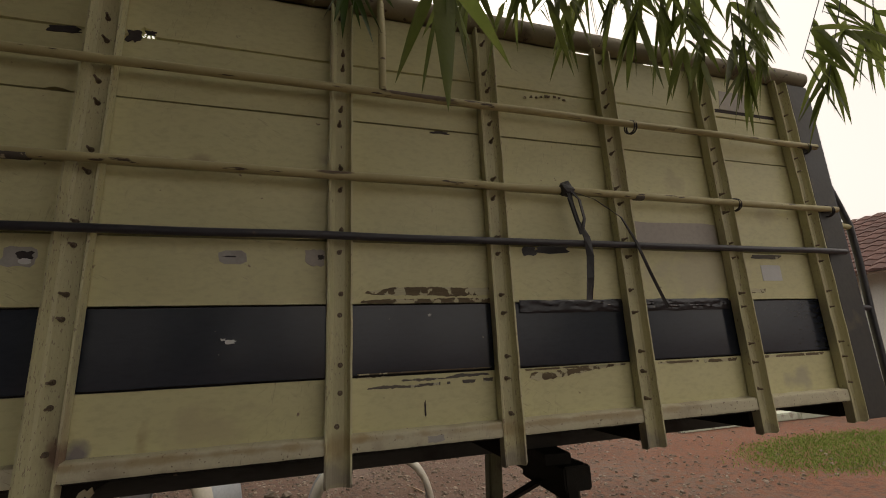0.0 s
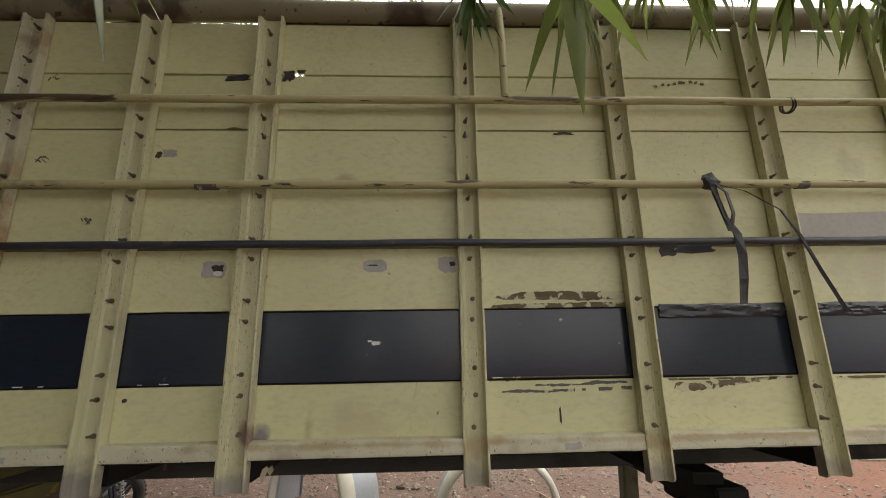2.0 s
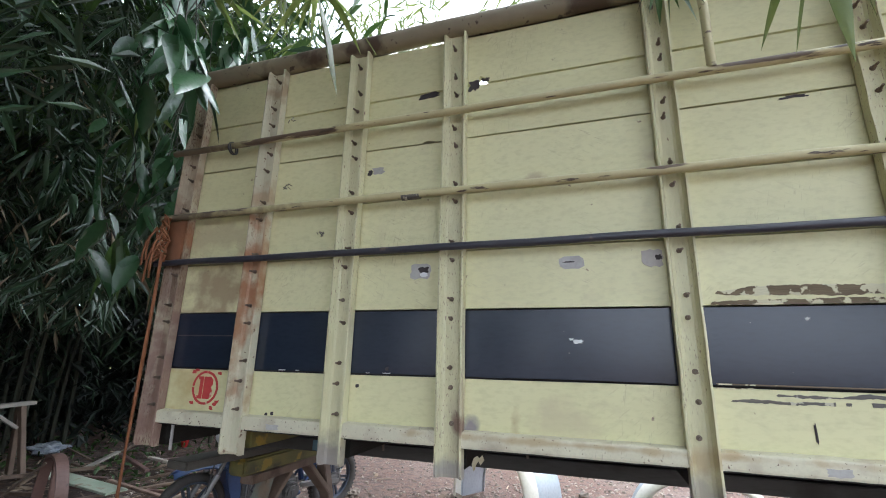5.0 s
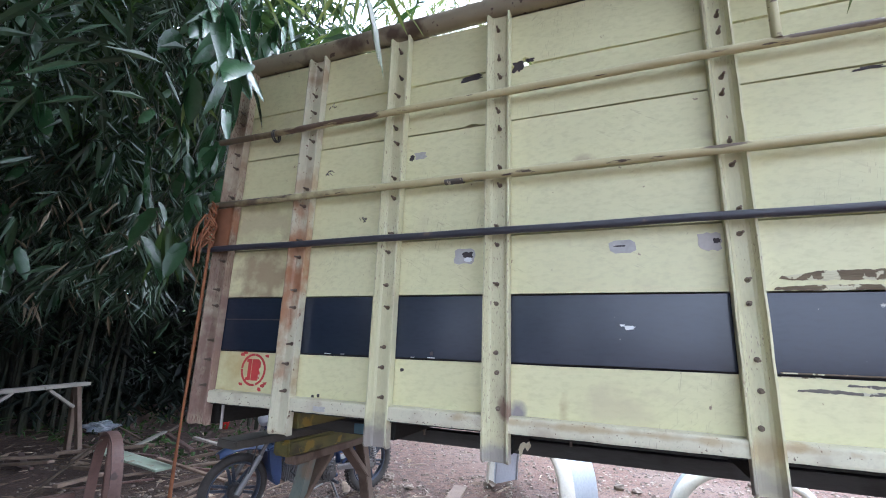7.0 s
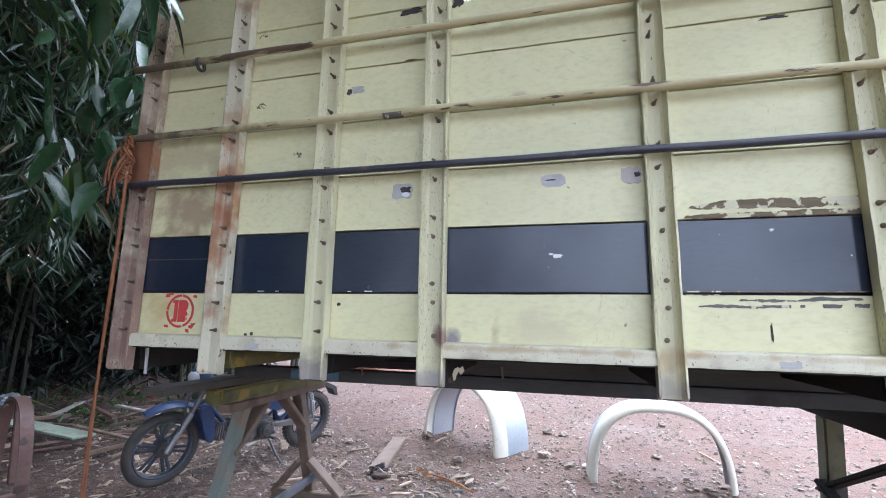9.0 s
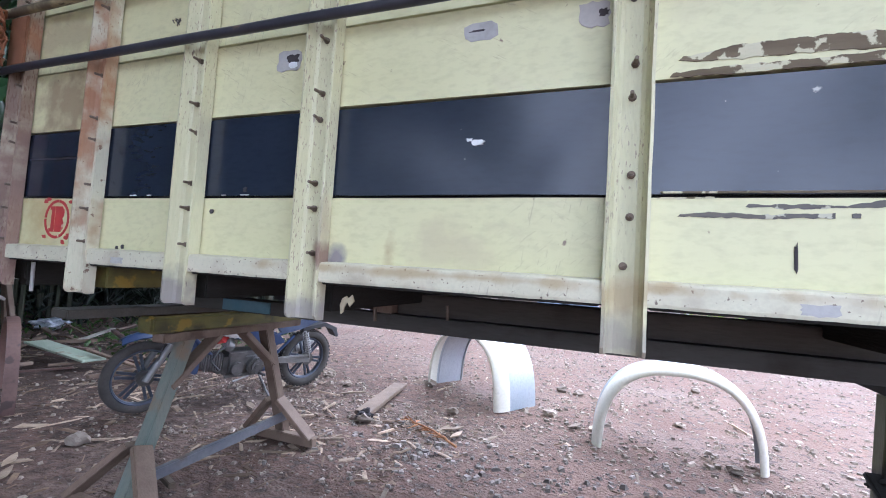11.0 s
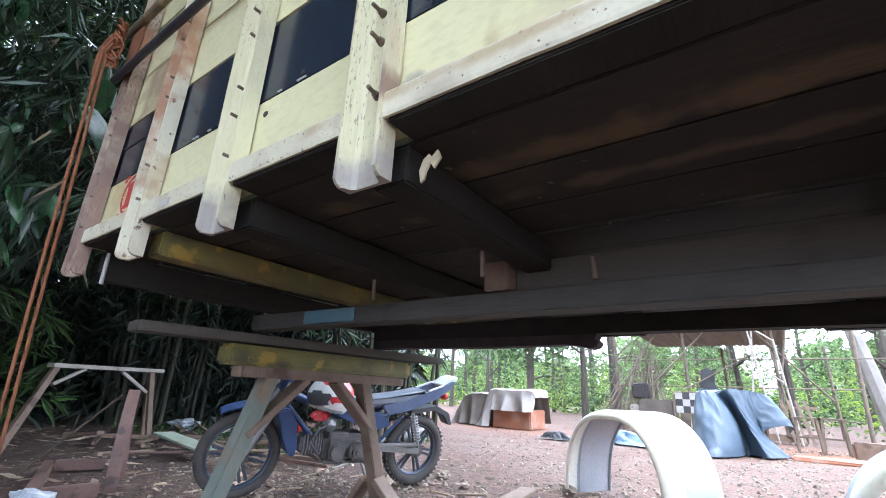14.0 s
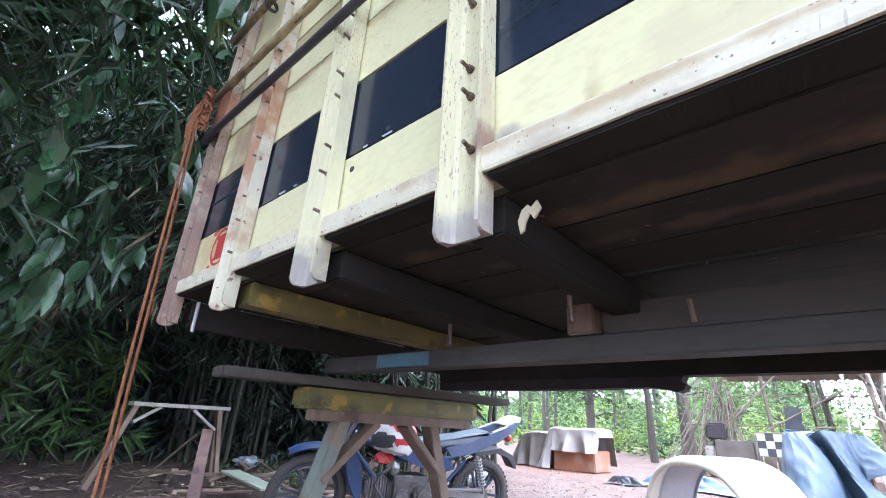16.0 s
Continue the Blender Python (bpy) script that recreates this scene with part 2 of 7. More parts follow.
BROWN, DIRT = (0.20, 0.125, 0.075), (0.30, 0.25, 0.17)
cream = mat("cream_paint", (0.60, 0.575, 0.325), (0.645, 0.625, 0.37), rough=0.42, scale=1.4, fine=40, bump=0.06, stretch=(1, 1, 2.2),
            c3=(0.47, 0.42, 0.28), spots=0.62, spot_scale=3.2, soft=0.25, c4=(0.25, 0.19, 0.13), spots4=0.715, scale4=30, vary=0.04, depth=0.004,
            scratch=((0.25, 0.2, 0.14), 0.32),
            stains_and_shade=((-1.03, 1.60, 0.17, 0.12, (0.28, 0.2, 0.12), 0.8), (-1.10, 1.22, 0.1, 0.13, (0.42, 0.31, 0.12), 0.6), (-1.03, 1.84, 0.2, 0.08, (0.40, 0.33, 0.2), 0.6),
                    (0.08, 1.135, 0.022, 0.03, (0.13, 0.11, 0.17), 0.8), (0.22, 1.15, 0.025, 0.06, (0.36, 0.27, 0.13), 0.7), (0.35, 1.17, 0.12, 0.05, (0.46, 0.4, 0.26), 0.5),
                    (0.3, 1.95, 0.06, 0.02, (0.36, 0.29, 0.18), 0.7), (0.17, 1.95, 0.05, 0.016, (0.36, 0.29, 0.18), 0.6), (0.7, 1.98, 0.05, 0.02, (0.36, 0.29, 0.18), 0.6),
                    (2.15, 1.62, 0.28, 0.1, (0.5, 0.46, 0.35), 0.5), (2.62, 1.9, 0.07, 0.05, DIRT, 0.35), (2.12, 2.02, 0.05, 0.05, DIRT, 0.3), (2.6, 1.17, 0.08, 0.04, (0.38, 0.36, 0.28), 0.7)))
WORN = ((0.33, 0.275, 0.2), 0.605, 60.0, 0.44)
cream_post = mat("worn_cream_paint", (0.60, 0.58, 0.365), (0.555, 0.53, 0.33), rough=0.48, scale=3.0, fine=50, bump=0.25, stretch=(4, 4, 0.8),
                 c3=(0.42, 0.37, 0.25), spots=0.60, spot_scale=9, soft=0.16, c4=(0.22, 0.165, 0.11), spots4=0.69, scale4=60, depth=0.004, streaks=WORN, drawn=(1.0, 1.0, 0.35),
                 stains_and_shade=((0.05, 1.14, 0.035, 0.035, (0.18, 0.10, 0.075), 0.85), (-0.41, 1.02, 0.1, 0.06, (0.2, 0.18, 0.17), 0.85), (0.5, 1.0, 2.5, 0.05, (0.3, 0.27, 0.235), 0.75), (-0.046, 1.0, 0.3, 0.03, (0.3, 0.28, 0.26), 0.6),
                         (0.73, 1.09, 0.12, 0.03, (0.36, 0.25, 0.13), 0.6), (1.27, 1.09, 0.12, 0.03, (0.36, 0.25, 0.13), 0.6)))
cream_skirt = mat("dusty_cream_paint", (0.60, 0.575, 0.42), (0.545, 0.515, 0.375), rough=0.55, scale=9.0, fine=130, bump=0.12,
                  c3=(0.42, 0.37, 0.27), spots=0.52, spot_scale=10, soft=0.16, c4=(0.17, 0.13, 0.1), spots4=0.655, scale4=110, stretch=(1, 1, 1), depth=0.004,
                  scratch=((0.2, 0.16, 0.12), 0.4), stains_and_shade=((0.45, 1.105, 0.5, 0.012, (0.38, 0.28, 0.14), 0.7), (1.4, 1.105, 0.6, 0.012, (0.38, 0.28, 0.14), 0.6)))
# posts at the tail: rust creeping down through the cream paint
RUST = (0.30, 0.13, 0.055)
rusty_post = mat("rust_stained_cream_paint", (0.48, 0.42, 0.30), (0.40, 0.33, 0.23), rough=0.6, scale=3.5, fine=60, bump=0.35, stretch=(4, 4, 0.8),
                 c3=(0.30, 0.22, 0.15), spots=0.56, spot_scale=7, soft=0.12, c4=(0.18, 0.12, 0.085), spots4=0.67, scale4=40, depth=0.004, streaks=((0.2, 0.125, 0.085), 0.55, 50.0, 0.38),
                 stains_and_shade=((-1.24, 1.72, 0.3, 0.30, (0.17, 0.105, 0.07), 0.7), (-1.24, 1.2, 0.3, 0.36, (0.22, 0.135, 0.105), 0.85), (-1.24, 1.83, 0.2, 0.07, RUST, 0.8)))
rust_run_post = mat("cream_paint_with_rust_runs", (0.58, 0.56, 0.41), (0.52, 0.49, 0.35), rough=0.55, scale=3.0, fine=50, bump=0.3, stretch=(4, 4, 0.8),
                    c3=(0.36, 0.28, 0.18), spots=0.56, spot_scale=7, soft=0.12, c4=(0.18, 0.12, 0.08), spots4=0.66, scale4=50, depth=0.004, streaks=WORN,
                    stains_and_shade=((-0.82, 1.70, 0.2, 0.20, (0.36, 0.19, 0.09), 0.75), (-0.84, 1.52, 0.03, 0.3, RUST, 0.8), (-0.80, 1.58, 0.03, 0.16, RUST, 0.75), (-0.82, 1.98, 0.2, 0.06, (0.33, 0.2, 0.1), 0.6)))
stripe = mat("dark_blue_gloss_paint", (0.015, 0.021, 0.034), (0.022, 0.029, 0.046), rough=0.16, scale=1.5, fine=30, bump=0.03, stretch=(1, 1, 3),
             c4=(0.4, 0.4, 0.36), spots4=0.755, scale4=24, depth=0.003)
pipe_cream = mat("chipped_cream_pipe_paint", (0.52, 0.475, 0.265), (0.42, 0.375, 0.2), rough=0.5, scale=5, fine=60, bump=0.25,
                 c3=(0.12, 0.085, 0.055), spots=0.60, spot_scale=16, soft=0.03, c4=(0.075, 0.055, 0.04), spots4=0.625, scale4=60, depth=0.003, drawn=(0.16, 1.0, 1.0),
                 stains_and_shade=((-1.3, 2.0, 0.5, 4.0, (0.085, 0.062, 0.042), 0.9),))
pipe_dark = mat("dark_blue_pipe_paint", (0.028, 0.03, 0.042), (0.05, 0.05, 0.06), rough=0.35, scale=6, fine=60, bump=0.1,
                c3=(0.12, 0.09, 0.07), spots=0.68, spot_scale=12, depth=0.003)
pipe_rail = mat("grimy_rail_paint", (0.30, 0.265, 0.18), (0.21, 0.18, 0.12), rough=0.6, scale=4, fine=50, bump=0.3,
                c3=(0.085, 0.06, 0.04), spots=0.56, spot_scale=5, soft=0.1, c4=(0.07, 0.05, 0.04), spots4=0.64, scale4=30, depth=0.004)
steel_dark = mat("rusty_steel", (0.12, 0.09, 0.065), (0.2, 0.155, 0.115), rough=0.6, scale=8, fine=90, bump=0.2, metal=0.3, depth=0.003)
rust_hi = mat("orange_rust", (0.24, 0.10, 0.045), (0.15, 0.07, 0.035), rough=0.8, scale=9, fine=80, bump=0.3, depth=0.003)
# underside timbers: shade below the body is partly put into these dark colours
under_wood = mat("old_shaded_timber", (0.031, 0.030, 0.026), (0.045, 0.042, 0.035), spec=0.12, rough=0.75, scale=2.0, fine=40, bump=0.4, stretch=(0.5, 4, 4),
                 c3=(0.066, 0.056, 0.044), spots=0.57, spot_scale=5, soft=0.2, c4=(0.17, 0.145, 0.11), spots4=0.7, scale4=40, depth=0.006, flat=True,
                 stains_and_shade=((0.8, 2.72, 1.1, 0.035, (0.12, 0.092, 0.056), 0.85), (0.8, 2.86, 1.0, 0.025, (0.105, 0.086, 0.06), 0.75), (1.6, 3.2, 0.8, 0.04, (0.08, 0.062, 0.044), 0.5)))
under_cross = mat("old_shaded_crossbeam", (0.023, 0.0225, 0.020), (0.037, 0.0355, 0.031), spec=0.12, rough=0.75, scale=3, fine=50, bump=0.4, stretch=(4, 0.5, 4), depth=0.006)
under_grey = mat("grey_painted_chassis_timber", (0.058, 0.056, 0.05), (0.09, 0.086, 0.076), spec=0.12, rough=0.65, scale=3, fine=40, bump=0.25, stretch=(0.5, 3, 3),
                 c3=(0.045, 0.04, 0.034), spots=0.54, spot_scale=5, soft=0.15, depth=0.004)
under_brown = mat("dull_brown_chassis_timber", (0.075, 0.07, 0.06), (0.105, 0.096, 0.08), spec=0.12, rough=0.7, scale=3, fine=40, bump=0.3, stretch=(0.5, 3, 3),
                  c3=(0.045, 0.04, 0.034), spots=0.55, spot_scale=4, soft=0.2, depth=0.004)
yellow_wood = mat("faded_yellow_paint", (0.2, 0.165, 0.042), (0.1, 0.105, 0.04), rough=0.6, scale=6, fine=50, bump=0.4, stretch=(3, 0.8, 3),
                  c3=(0.07, 0.066, 0.032), spots=0.52, spot_scale=6, soft=0.14, c4=(0.3, 0.21, 0.035), spots4=0.6, scale4=11, depth=0.004)
blue_wood = mat("faded_blue_paint", (0.07, 0.15, 0.19), (0.12, 0.18, 0.19), rough=0.65, scale=5, fine=50, bump=0.25,
                c3=(0.16, 0.13, 0.1), spots=0.57, spot_scale=6, soft=0.1, depth=0.004)
teal_wood = mat("faded_grey_green_paint", (0.13, 0.165, 0.14), (0.2, 0.2, 0.16), rough=0.65, scale=5, fine=50, bump=0.3, stretch=(3, 3, 0.6),
                c3=(0.2, 0.15, 0.1), spots=0.56, spot_scale=6, soft=0.1, depth=0.004)
brown_wood = mat("weathered_brown_wood", (0.14, 0.095, 0.066), (0.21, 0.15, 0.108), rough=0.75, scale=5, fine=60, bump=0.45, stretch=(2, 2, 1),
                 c3=(0.1, 0.065, 0.045), spots=0.58, spot_scale=6, soft=0.1, depth=0.005, vary=0.12)
grey_wood = mat("sun_bleached_wood", (0.30, 0.27, 0.23), (0.4, 0.37, 0.31), rough=0.8, scale=6, fine=70, bump=0.4, stretch=(3, 0.7, 3), vary=0.15,
                c3=(0.17, 0.14, 0.11), spots=0.6, spot_scale=8, depth=0.004)
bare_wood = mat("bare_flaked_wood", (0.17, 0.13, 0.075), (0.11, 0.085, 0.052), rough=0.8, scale=12, fine=90, bump=0.4, stretch=(0.4, 1, 3),
                c3=(0.56, 0.53, 0.36), spots=0.53, spot_scale=26, soft=0.03, depth=0.003)
dark_flake = mat("dark_flaked_paint", (0.09, 0.085, 0.08), (0.15, 0.135, 0.11), rough=0.7, scale=14, fine=90, bump=0.3, stretch=(0.4, 1, 3),
                 c3=(0.5, 0.48, 0.36), spots=0.6, spot_scale=30, soft=0.03, depth=0.003)
tape = mat("grey_tape", (0.35, 0.335, 0.315), (0.43, 0.42, 0.40), rough=0.4, scale=20, fine=90, bump=0.2, depth=0.003)
hole_dark = mat("broken_dark_wood", (0.03, 0.026, 0.03), (0.055, 0.045, 0.045), rough=0.85, scale=20, fine=90, bump=0.4, depth=0.004)
primer = mat("lilac_primer", (0.40, 0.36, 0.33), (0.46, 0.43, 0.38), rough=0.5, scale=3, fine=50, bump=0.08, depth=0.003)
stain = mat("brown_stain", (0.44, 0.38, 0.24), (0.52, 0.48, 0.33), rough=0.6, scale=14, fine=80, bump=0.1, depth=0.003)
red_paint = mat("red_stencil_paint", (0.42, 0.03, 0.035), (0.5, 0.06, 0.05), rough=0.5, scale=20, fine=80, bump=0.1,
                c3=(0.6, 0.55, 0.4), spots=0.66, spot_scale=30, depth=0.003)
white_label = mat("white_label", (0.72, 0.74, 0.74), (0.62, 0.64, 0.64), rough=0.5, scale=8, fine=60, bump=0.05)
black_strap = mat("black_rubber_strap", (0.02, 0.02, 0.022), (0.05, 0.05, 0.055), rough=0.4, scale=10, fine=60, bump=0.15, depth=0.003)
plastic_m = mat("black_plastic_film", (0.022, 0.024, 0.032), (0.035, 0.036, 0.045), rough=0.22, scale=10, fine=60, bump=0.05, depth=0.003)
orange_rope = mat("orange_rope", (0.25, 0.095, 0.036), (0.16, 0.06, 0.025), rough=0.8, scale=30, fine=150, bump=0.5, depth=0.003)

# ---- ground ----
# the dark patch at (-4.8, 4.6) paints the bamboo's shade into the soil
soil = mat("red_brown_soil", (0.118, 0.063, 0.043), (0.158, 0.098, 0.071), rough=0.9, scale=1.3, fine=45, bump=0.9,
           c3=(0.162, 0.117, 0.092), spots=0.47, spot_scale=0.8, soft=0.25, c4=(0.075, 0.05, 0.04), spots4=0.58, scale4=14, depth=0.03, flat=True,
           stains_and_shade=((6.8, 5.6, 3.2, 2.6, (0.22, 0.085, 0.045), 0.85), (0.9, 12.2, 2.2, 1.8, (0.26, 0.11, 0.055), 0.85), (-4.3, 11.6, 2.2, 1.2, (0.2, 0.09, 0.055), 0.8), (-4.8, 4.6, 4.2, 3.2, (0.05, 0.03, 0.022), 0.92)))


def ground_height(x, y):
    near = math.exp(-((x - 1) ** 2 + (y - 5) ** 2) / 300)
    return near * (0.018 * noise.noise((x * 0.9, y * 0.9, 0)) + 0.01 * noise.noise((x * 3.1, y * 3.1, 4))) - 0.012


def ground_sheet():
    n = 150
    axis = [math.sinh(4.6 * (2 * i / n - 1)) / math.sinh(4.6) * 450 for i in range(n + 1)]
    xs, ys = [a for a in axis], [a + 4.5 for a in axis]
    V = [(x, y, ground_height(x, y)) for y in ys for x in xs]
    F = [(j * (n + 1) + i, j * (n + 1) + i + 1, (j + 1) * (n + 1) + i + 1, (j + 1) * (n + 1) + i) for j in range(n) for i in range(n)]
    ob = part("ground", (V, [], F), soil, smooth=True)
    tagged(ob, "bare red-brown earth yard strewn with gravel and chips", "ground", kind="structure")


ground_sheet()


def scatter(name, label, category, material, n, area, size, flat=0.45, seed=1, slab=False):
    """Many small stones or chips lying on the ground, as one object."""
    rng = np.random.default_rng(seed)
    V, F = [], []
    k = 0
    while k < n:
        x, y = area(rng)
        s = size[0] + (size[1] - size[0]) * rng.random() ** 4
        a = rng.random() * math.pi
        if slab:
            dims = (s * rng.uniform(0.5, 1.6), s * rng.uniform(0.06, 0.4) ** 1.2, s * rng.uniform(0.02, 0.06))
        else:
            dims = (s * rng.uniform(0.6, 1.1), s * rng.uniform(0.5, 0.9), s * flat * rng.uniform(0.5, 1.0))
        z = ground_height(x, y) + dims[2] * 0.35
        ca, sa = math.cos(a), math.sin(a)
        tx, ty = rng.normal(0, 0.12, 2)
        b = len(V)
        for cx, cy, cz in ((-1, -0.7, -1), (0.8, -1, -1), (1, 0.8, -1), (-0.7, 1, -1), (-0.6, -0.5, 1), (0.6, -0.6, 0.8), (0.5, 0.6, 1), (-0.6, 0.6, 0.7)):
            px, py, pz = [c * d / 2 * (1 + 0.25 * rng.uniform(-1, 1)) for c, d in zip((cx, cy, cz), dims)]
            V.append((x + px * ca - py * sa, y + px * sa + py * ca, z + pz + px * tx + py * ty))
        F += [tuple(b + i for i in q) for q in ((0, 3, 2, 1), (4, 5, 6, 7), (0, 1, 5, 4), (1, 2, 6, 5), (2, 3, 7, 6), (3, 0, 4, 7))]
        k += 1
    ob = part(name, (V, [], F), material)
    return tagged(ob, label, category, kind="stuff")


stone = mat("grey_brown_gravel", (0.19, 0.153, 0.122), (0.29, 0.243, 0.198), rough=0.9, scale=20, fine=120, bump=0.3, vary=0.45, depth=0.004)
chip = mat("pale_wood_chip", (0.22, 0.155, 0.105), (0.37, 0.29, 0.21), rough=0.85, scale=15, fine=90, bump=0.3, vary=0.5, depth=0.003)
dry_leaf = mat("dry_leaf_litter", (0.095, 0.06, 0.04), (0.18, 0.125, 0.08), rough=0.9, scale=12, fine=60, bump=0.2, vary=0.4)


def yard(rng):
    r = 1.0 + 9 * rng.random() ** 1.3
    return 1.2 + rng.normal(0, 2.6), 3.6 + r


def near_left(rng):
    return -1.6 + rng.normal(0, 1.5), 4.3 + rng.normal(0, 0.8)


def left_back(rng):
    return -5.0 + rng.normal(0, 2.2), 4.6 + rng.normal(0, 1.6)


scatter("gravel", "loose grey-pink gravel spread over the earth yard", "gravel", stone, 24000, yard, (0.007, 0.06), seed=3)
scatter("gravel_left", "small stones among chips under the truck body", "gravel", stone, 4200, near_left, (0.007, 0.045), seed=5)
scatter("wood_chips", "pale splintered wood offcuts and shavings on the earth", "wood chips", chip, 480, near_left, (0.014, 0.2), seed=8, slab=True)
scatter("wood_litter", "heap of dry leaves and wood litter below the bamboo", "litter", dry_leaf, 3000, left_back, (0.03, 0.2), seed=9, slab=True)
scatter("dark_litter", "dark twigs and rotted leaves trodden into the earth", "litter", dry_leaf, 1800, near_left, (0.02, 0.14), seed=12, slab=True)
scatter("offcut_litter", "scattered pale offcuts below the bamboo", "litter", chip, 900, left_back, (0.05, 0.3), seed=10, slab=True)


def by_trestle(rng):
    return -1.0 + rng.normal(0, 0.42), 4.25 + rng.normal(0, 0.32)


def by_planks(rng):
    return -0.55 + rng.normal(0, 0.5), 4.75 + rng.normal(0, 0.25)


scatter("chip_heap", "splintered chips and shavings heaped by the trestle foot", "wood chips", chip, 240, by_trestle, (0.02, 0.17), seed=31, slab=True)
scatter("leaf_heap", "dry leaves and bark crumbs heaped by the trestle foot", "litter", dry_leaf, 900, by_trestle, (0.02, 0.12), seed=32, slab=True)
scatter("bark_litter", "dark bark and rubble along a weathered plank", "litter", dry_leaf, 500, by_planks, (0.02, 0.14), seed=33, slab=True)


def rubble_strip(rng):
    return -0.1 + rng.normal(0, 0.65), 4.3 + rng.normal(0, 0.3)


rubble = mat("grey_broken_rubble", (0.15, 0.13, 0.115), (0.24, 0.21, 0.185), rough=0.9, scale=14, fine=90, bump=0.4, vary=0.4, depth=0.005)
scatter("rubble", "grey broken stones and crumbs trodden into the earth", "rubble", rubble, 1100, rubble_strip, (0.006, 0.06), flat=0.5, seed=34)

# ---- the wooden cargo body on trestles ----
PY = 2.56                      # outer face of the planks
LEG = 0.036                    # how far the post flanges stand out
PW = 0.09                     # width of a post
X0, X1 = -1.29, 3.03           # ends of the body
FAR = 4.42                     # far side
SEAMS = [1.072, 1.28, 1.501, 1.708, 1.922, 2.141, 2.361, 2.580]
POSTS = [-1.285, -0.863, -0.445, -0.027, 0.686, 1.234, 1.774, 2.308, 2.816]
WIDE = [0.095, 0.088, 0.087, 0.088, 0.077, 0.076, 0.08, 0.08, 0.08]
POST_Z = (0.981, 2.60)

body = thing("truck_cargo_body", "cream wooden truck cargo body with a dark stripe, resting on trestles", "truck body", at=(0.9, 3.5, 0.9))
body_inv = Matrix.Translation((-0.9, -3.5, -0.9))


def bpart(name, bm, material, label="", parent=None, smooth=False):
    ob = part(name, bm, material, parent or body, label, smooth)
    if parent is None:
        ob.matrix_parent_inverse = body_inv
    return ob


def plank(x0, x1, z0, z1, y, t, material, notch=(), label="", wave=0.0015):
    """One horizontal board with slightly uneven edges; notch: (x, half width, depth) bites out of its lower edge."""
    g = 0.0035
    lower, upper = [], []
    n = 24
    for i in range(n + 1):
        x = x0 + (x1 - x0) * i / n
        lower.append((x, z0 + g + wave * noise.noise((x * 5, z0 * 9, 1))))
        upper.append((x, z1 - g + wave * noise.noise((x * 5, z1 * 9, 2))))
    for x, w, d in notch:
        lower += [(x - w, z0 + g), (x - w * 0.8, z0 + d * 0.6), (x - w * 0.2, z0 + d), (x + w * 0.5, z0 + d * 0.7), (x + w, z0 + g)]
    lower = sorted(p for p in lower if not any(abs(p[0] - x) < w and p[1] < z0 + 0.006 for x, w, d in notch))
    bm = bmesh.new()
    prism(bm, lower + upper[::-1], y, y + t)
    return bpart("plank", bm, material, label)


# side planks facing the camera; the board of the stripe is dark
for k in range(7):
    z0, z1 = SEAMS[k], SEAMS[k + 1]
    plank(X0 + 0.05, X1 - 0.08, z0, z1, PY + 0.0015 * (k % 2), 0.028, stripe if k == 1 else cream,
          notch=((0.115, 0.028, 0.035), (0.085, 0.016, 0.02)) if k == 6 else ((-0.09, 0.03, 0.012),) if k == 5 else (),
          label="dark blue glossy stripe board" if k == 1 else "")
bm = bmesh.new()
box(bm, (POSTS[0] + 0.1, PY - 0.0012, 1.408), (POSTS[1] - 0.002, PY + 0.001, 1.4125))
bpart("split_line", bm, hole_dark)
# near-black strips added behind the seams so that the gaps stay dark
for z in SEAMS[1:-1]:
    bm = bmesh.new()
    box(bm, (X0 + 0.06, PY + 0.0302, z - 0.015), (X1 - 0.1, PY + 0.038, z + (0.015 if z < 2.3 else -0.004)))
    bpart("seam_batten", bm, hole_dark)
# strips added to block most of the sky gap below the top rail
for x0, x1 in ((X0 + 0.06, -0.62), (-0.55, -0.3), (-0.02, 1.72), (1.84, 2.1), (2.3, X1 - 0.1)):
    bm = bmesh.new()
    box(bm, (x0, PY + 0.0302, 2.545), (x1, PY + 0.05, 2.625), None, 0.002)
    bpart("top_batten", bm, cream_post)
# far side and end boards
for k in range(7):
    z0, z1 = SEAMS[k], SEAMS[k + 1]
    plank(X0 + 0.05, X1 - 0.08, z0, z1, FAR - 0.03, 0.028, cream)
for x in (X0 + 0.06, X1 - 0.09):
    for k in range(7):
        bm = bmesh.new()
        box(bm, (x - 0.014, PY + 0.032, SEAMS[k] + 0.003), (x + 0.014, FAR - 0.035, SEAMS[k + 1] - 0.003), None, 0.002)
        bpart("end_board", bm, cream)


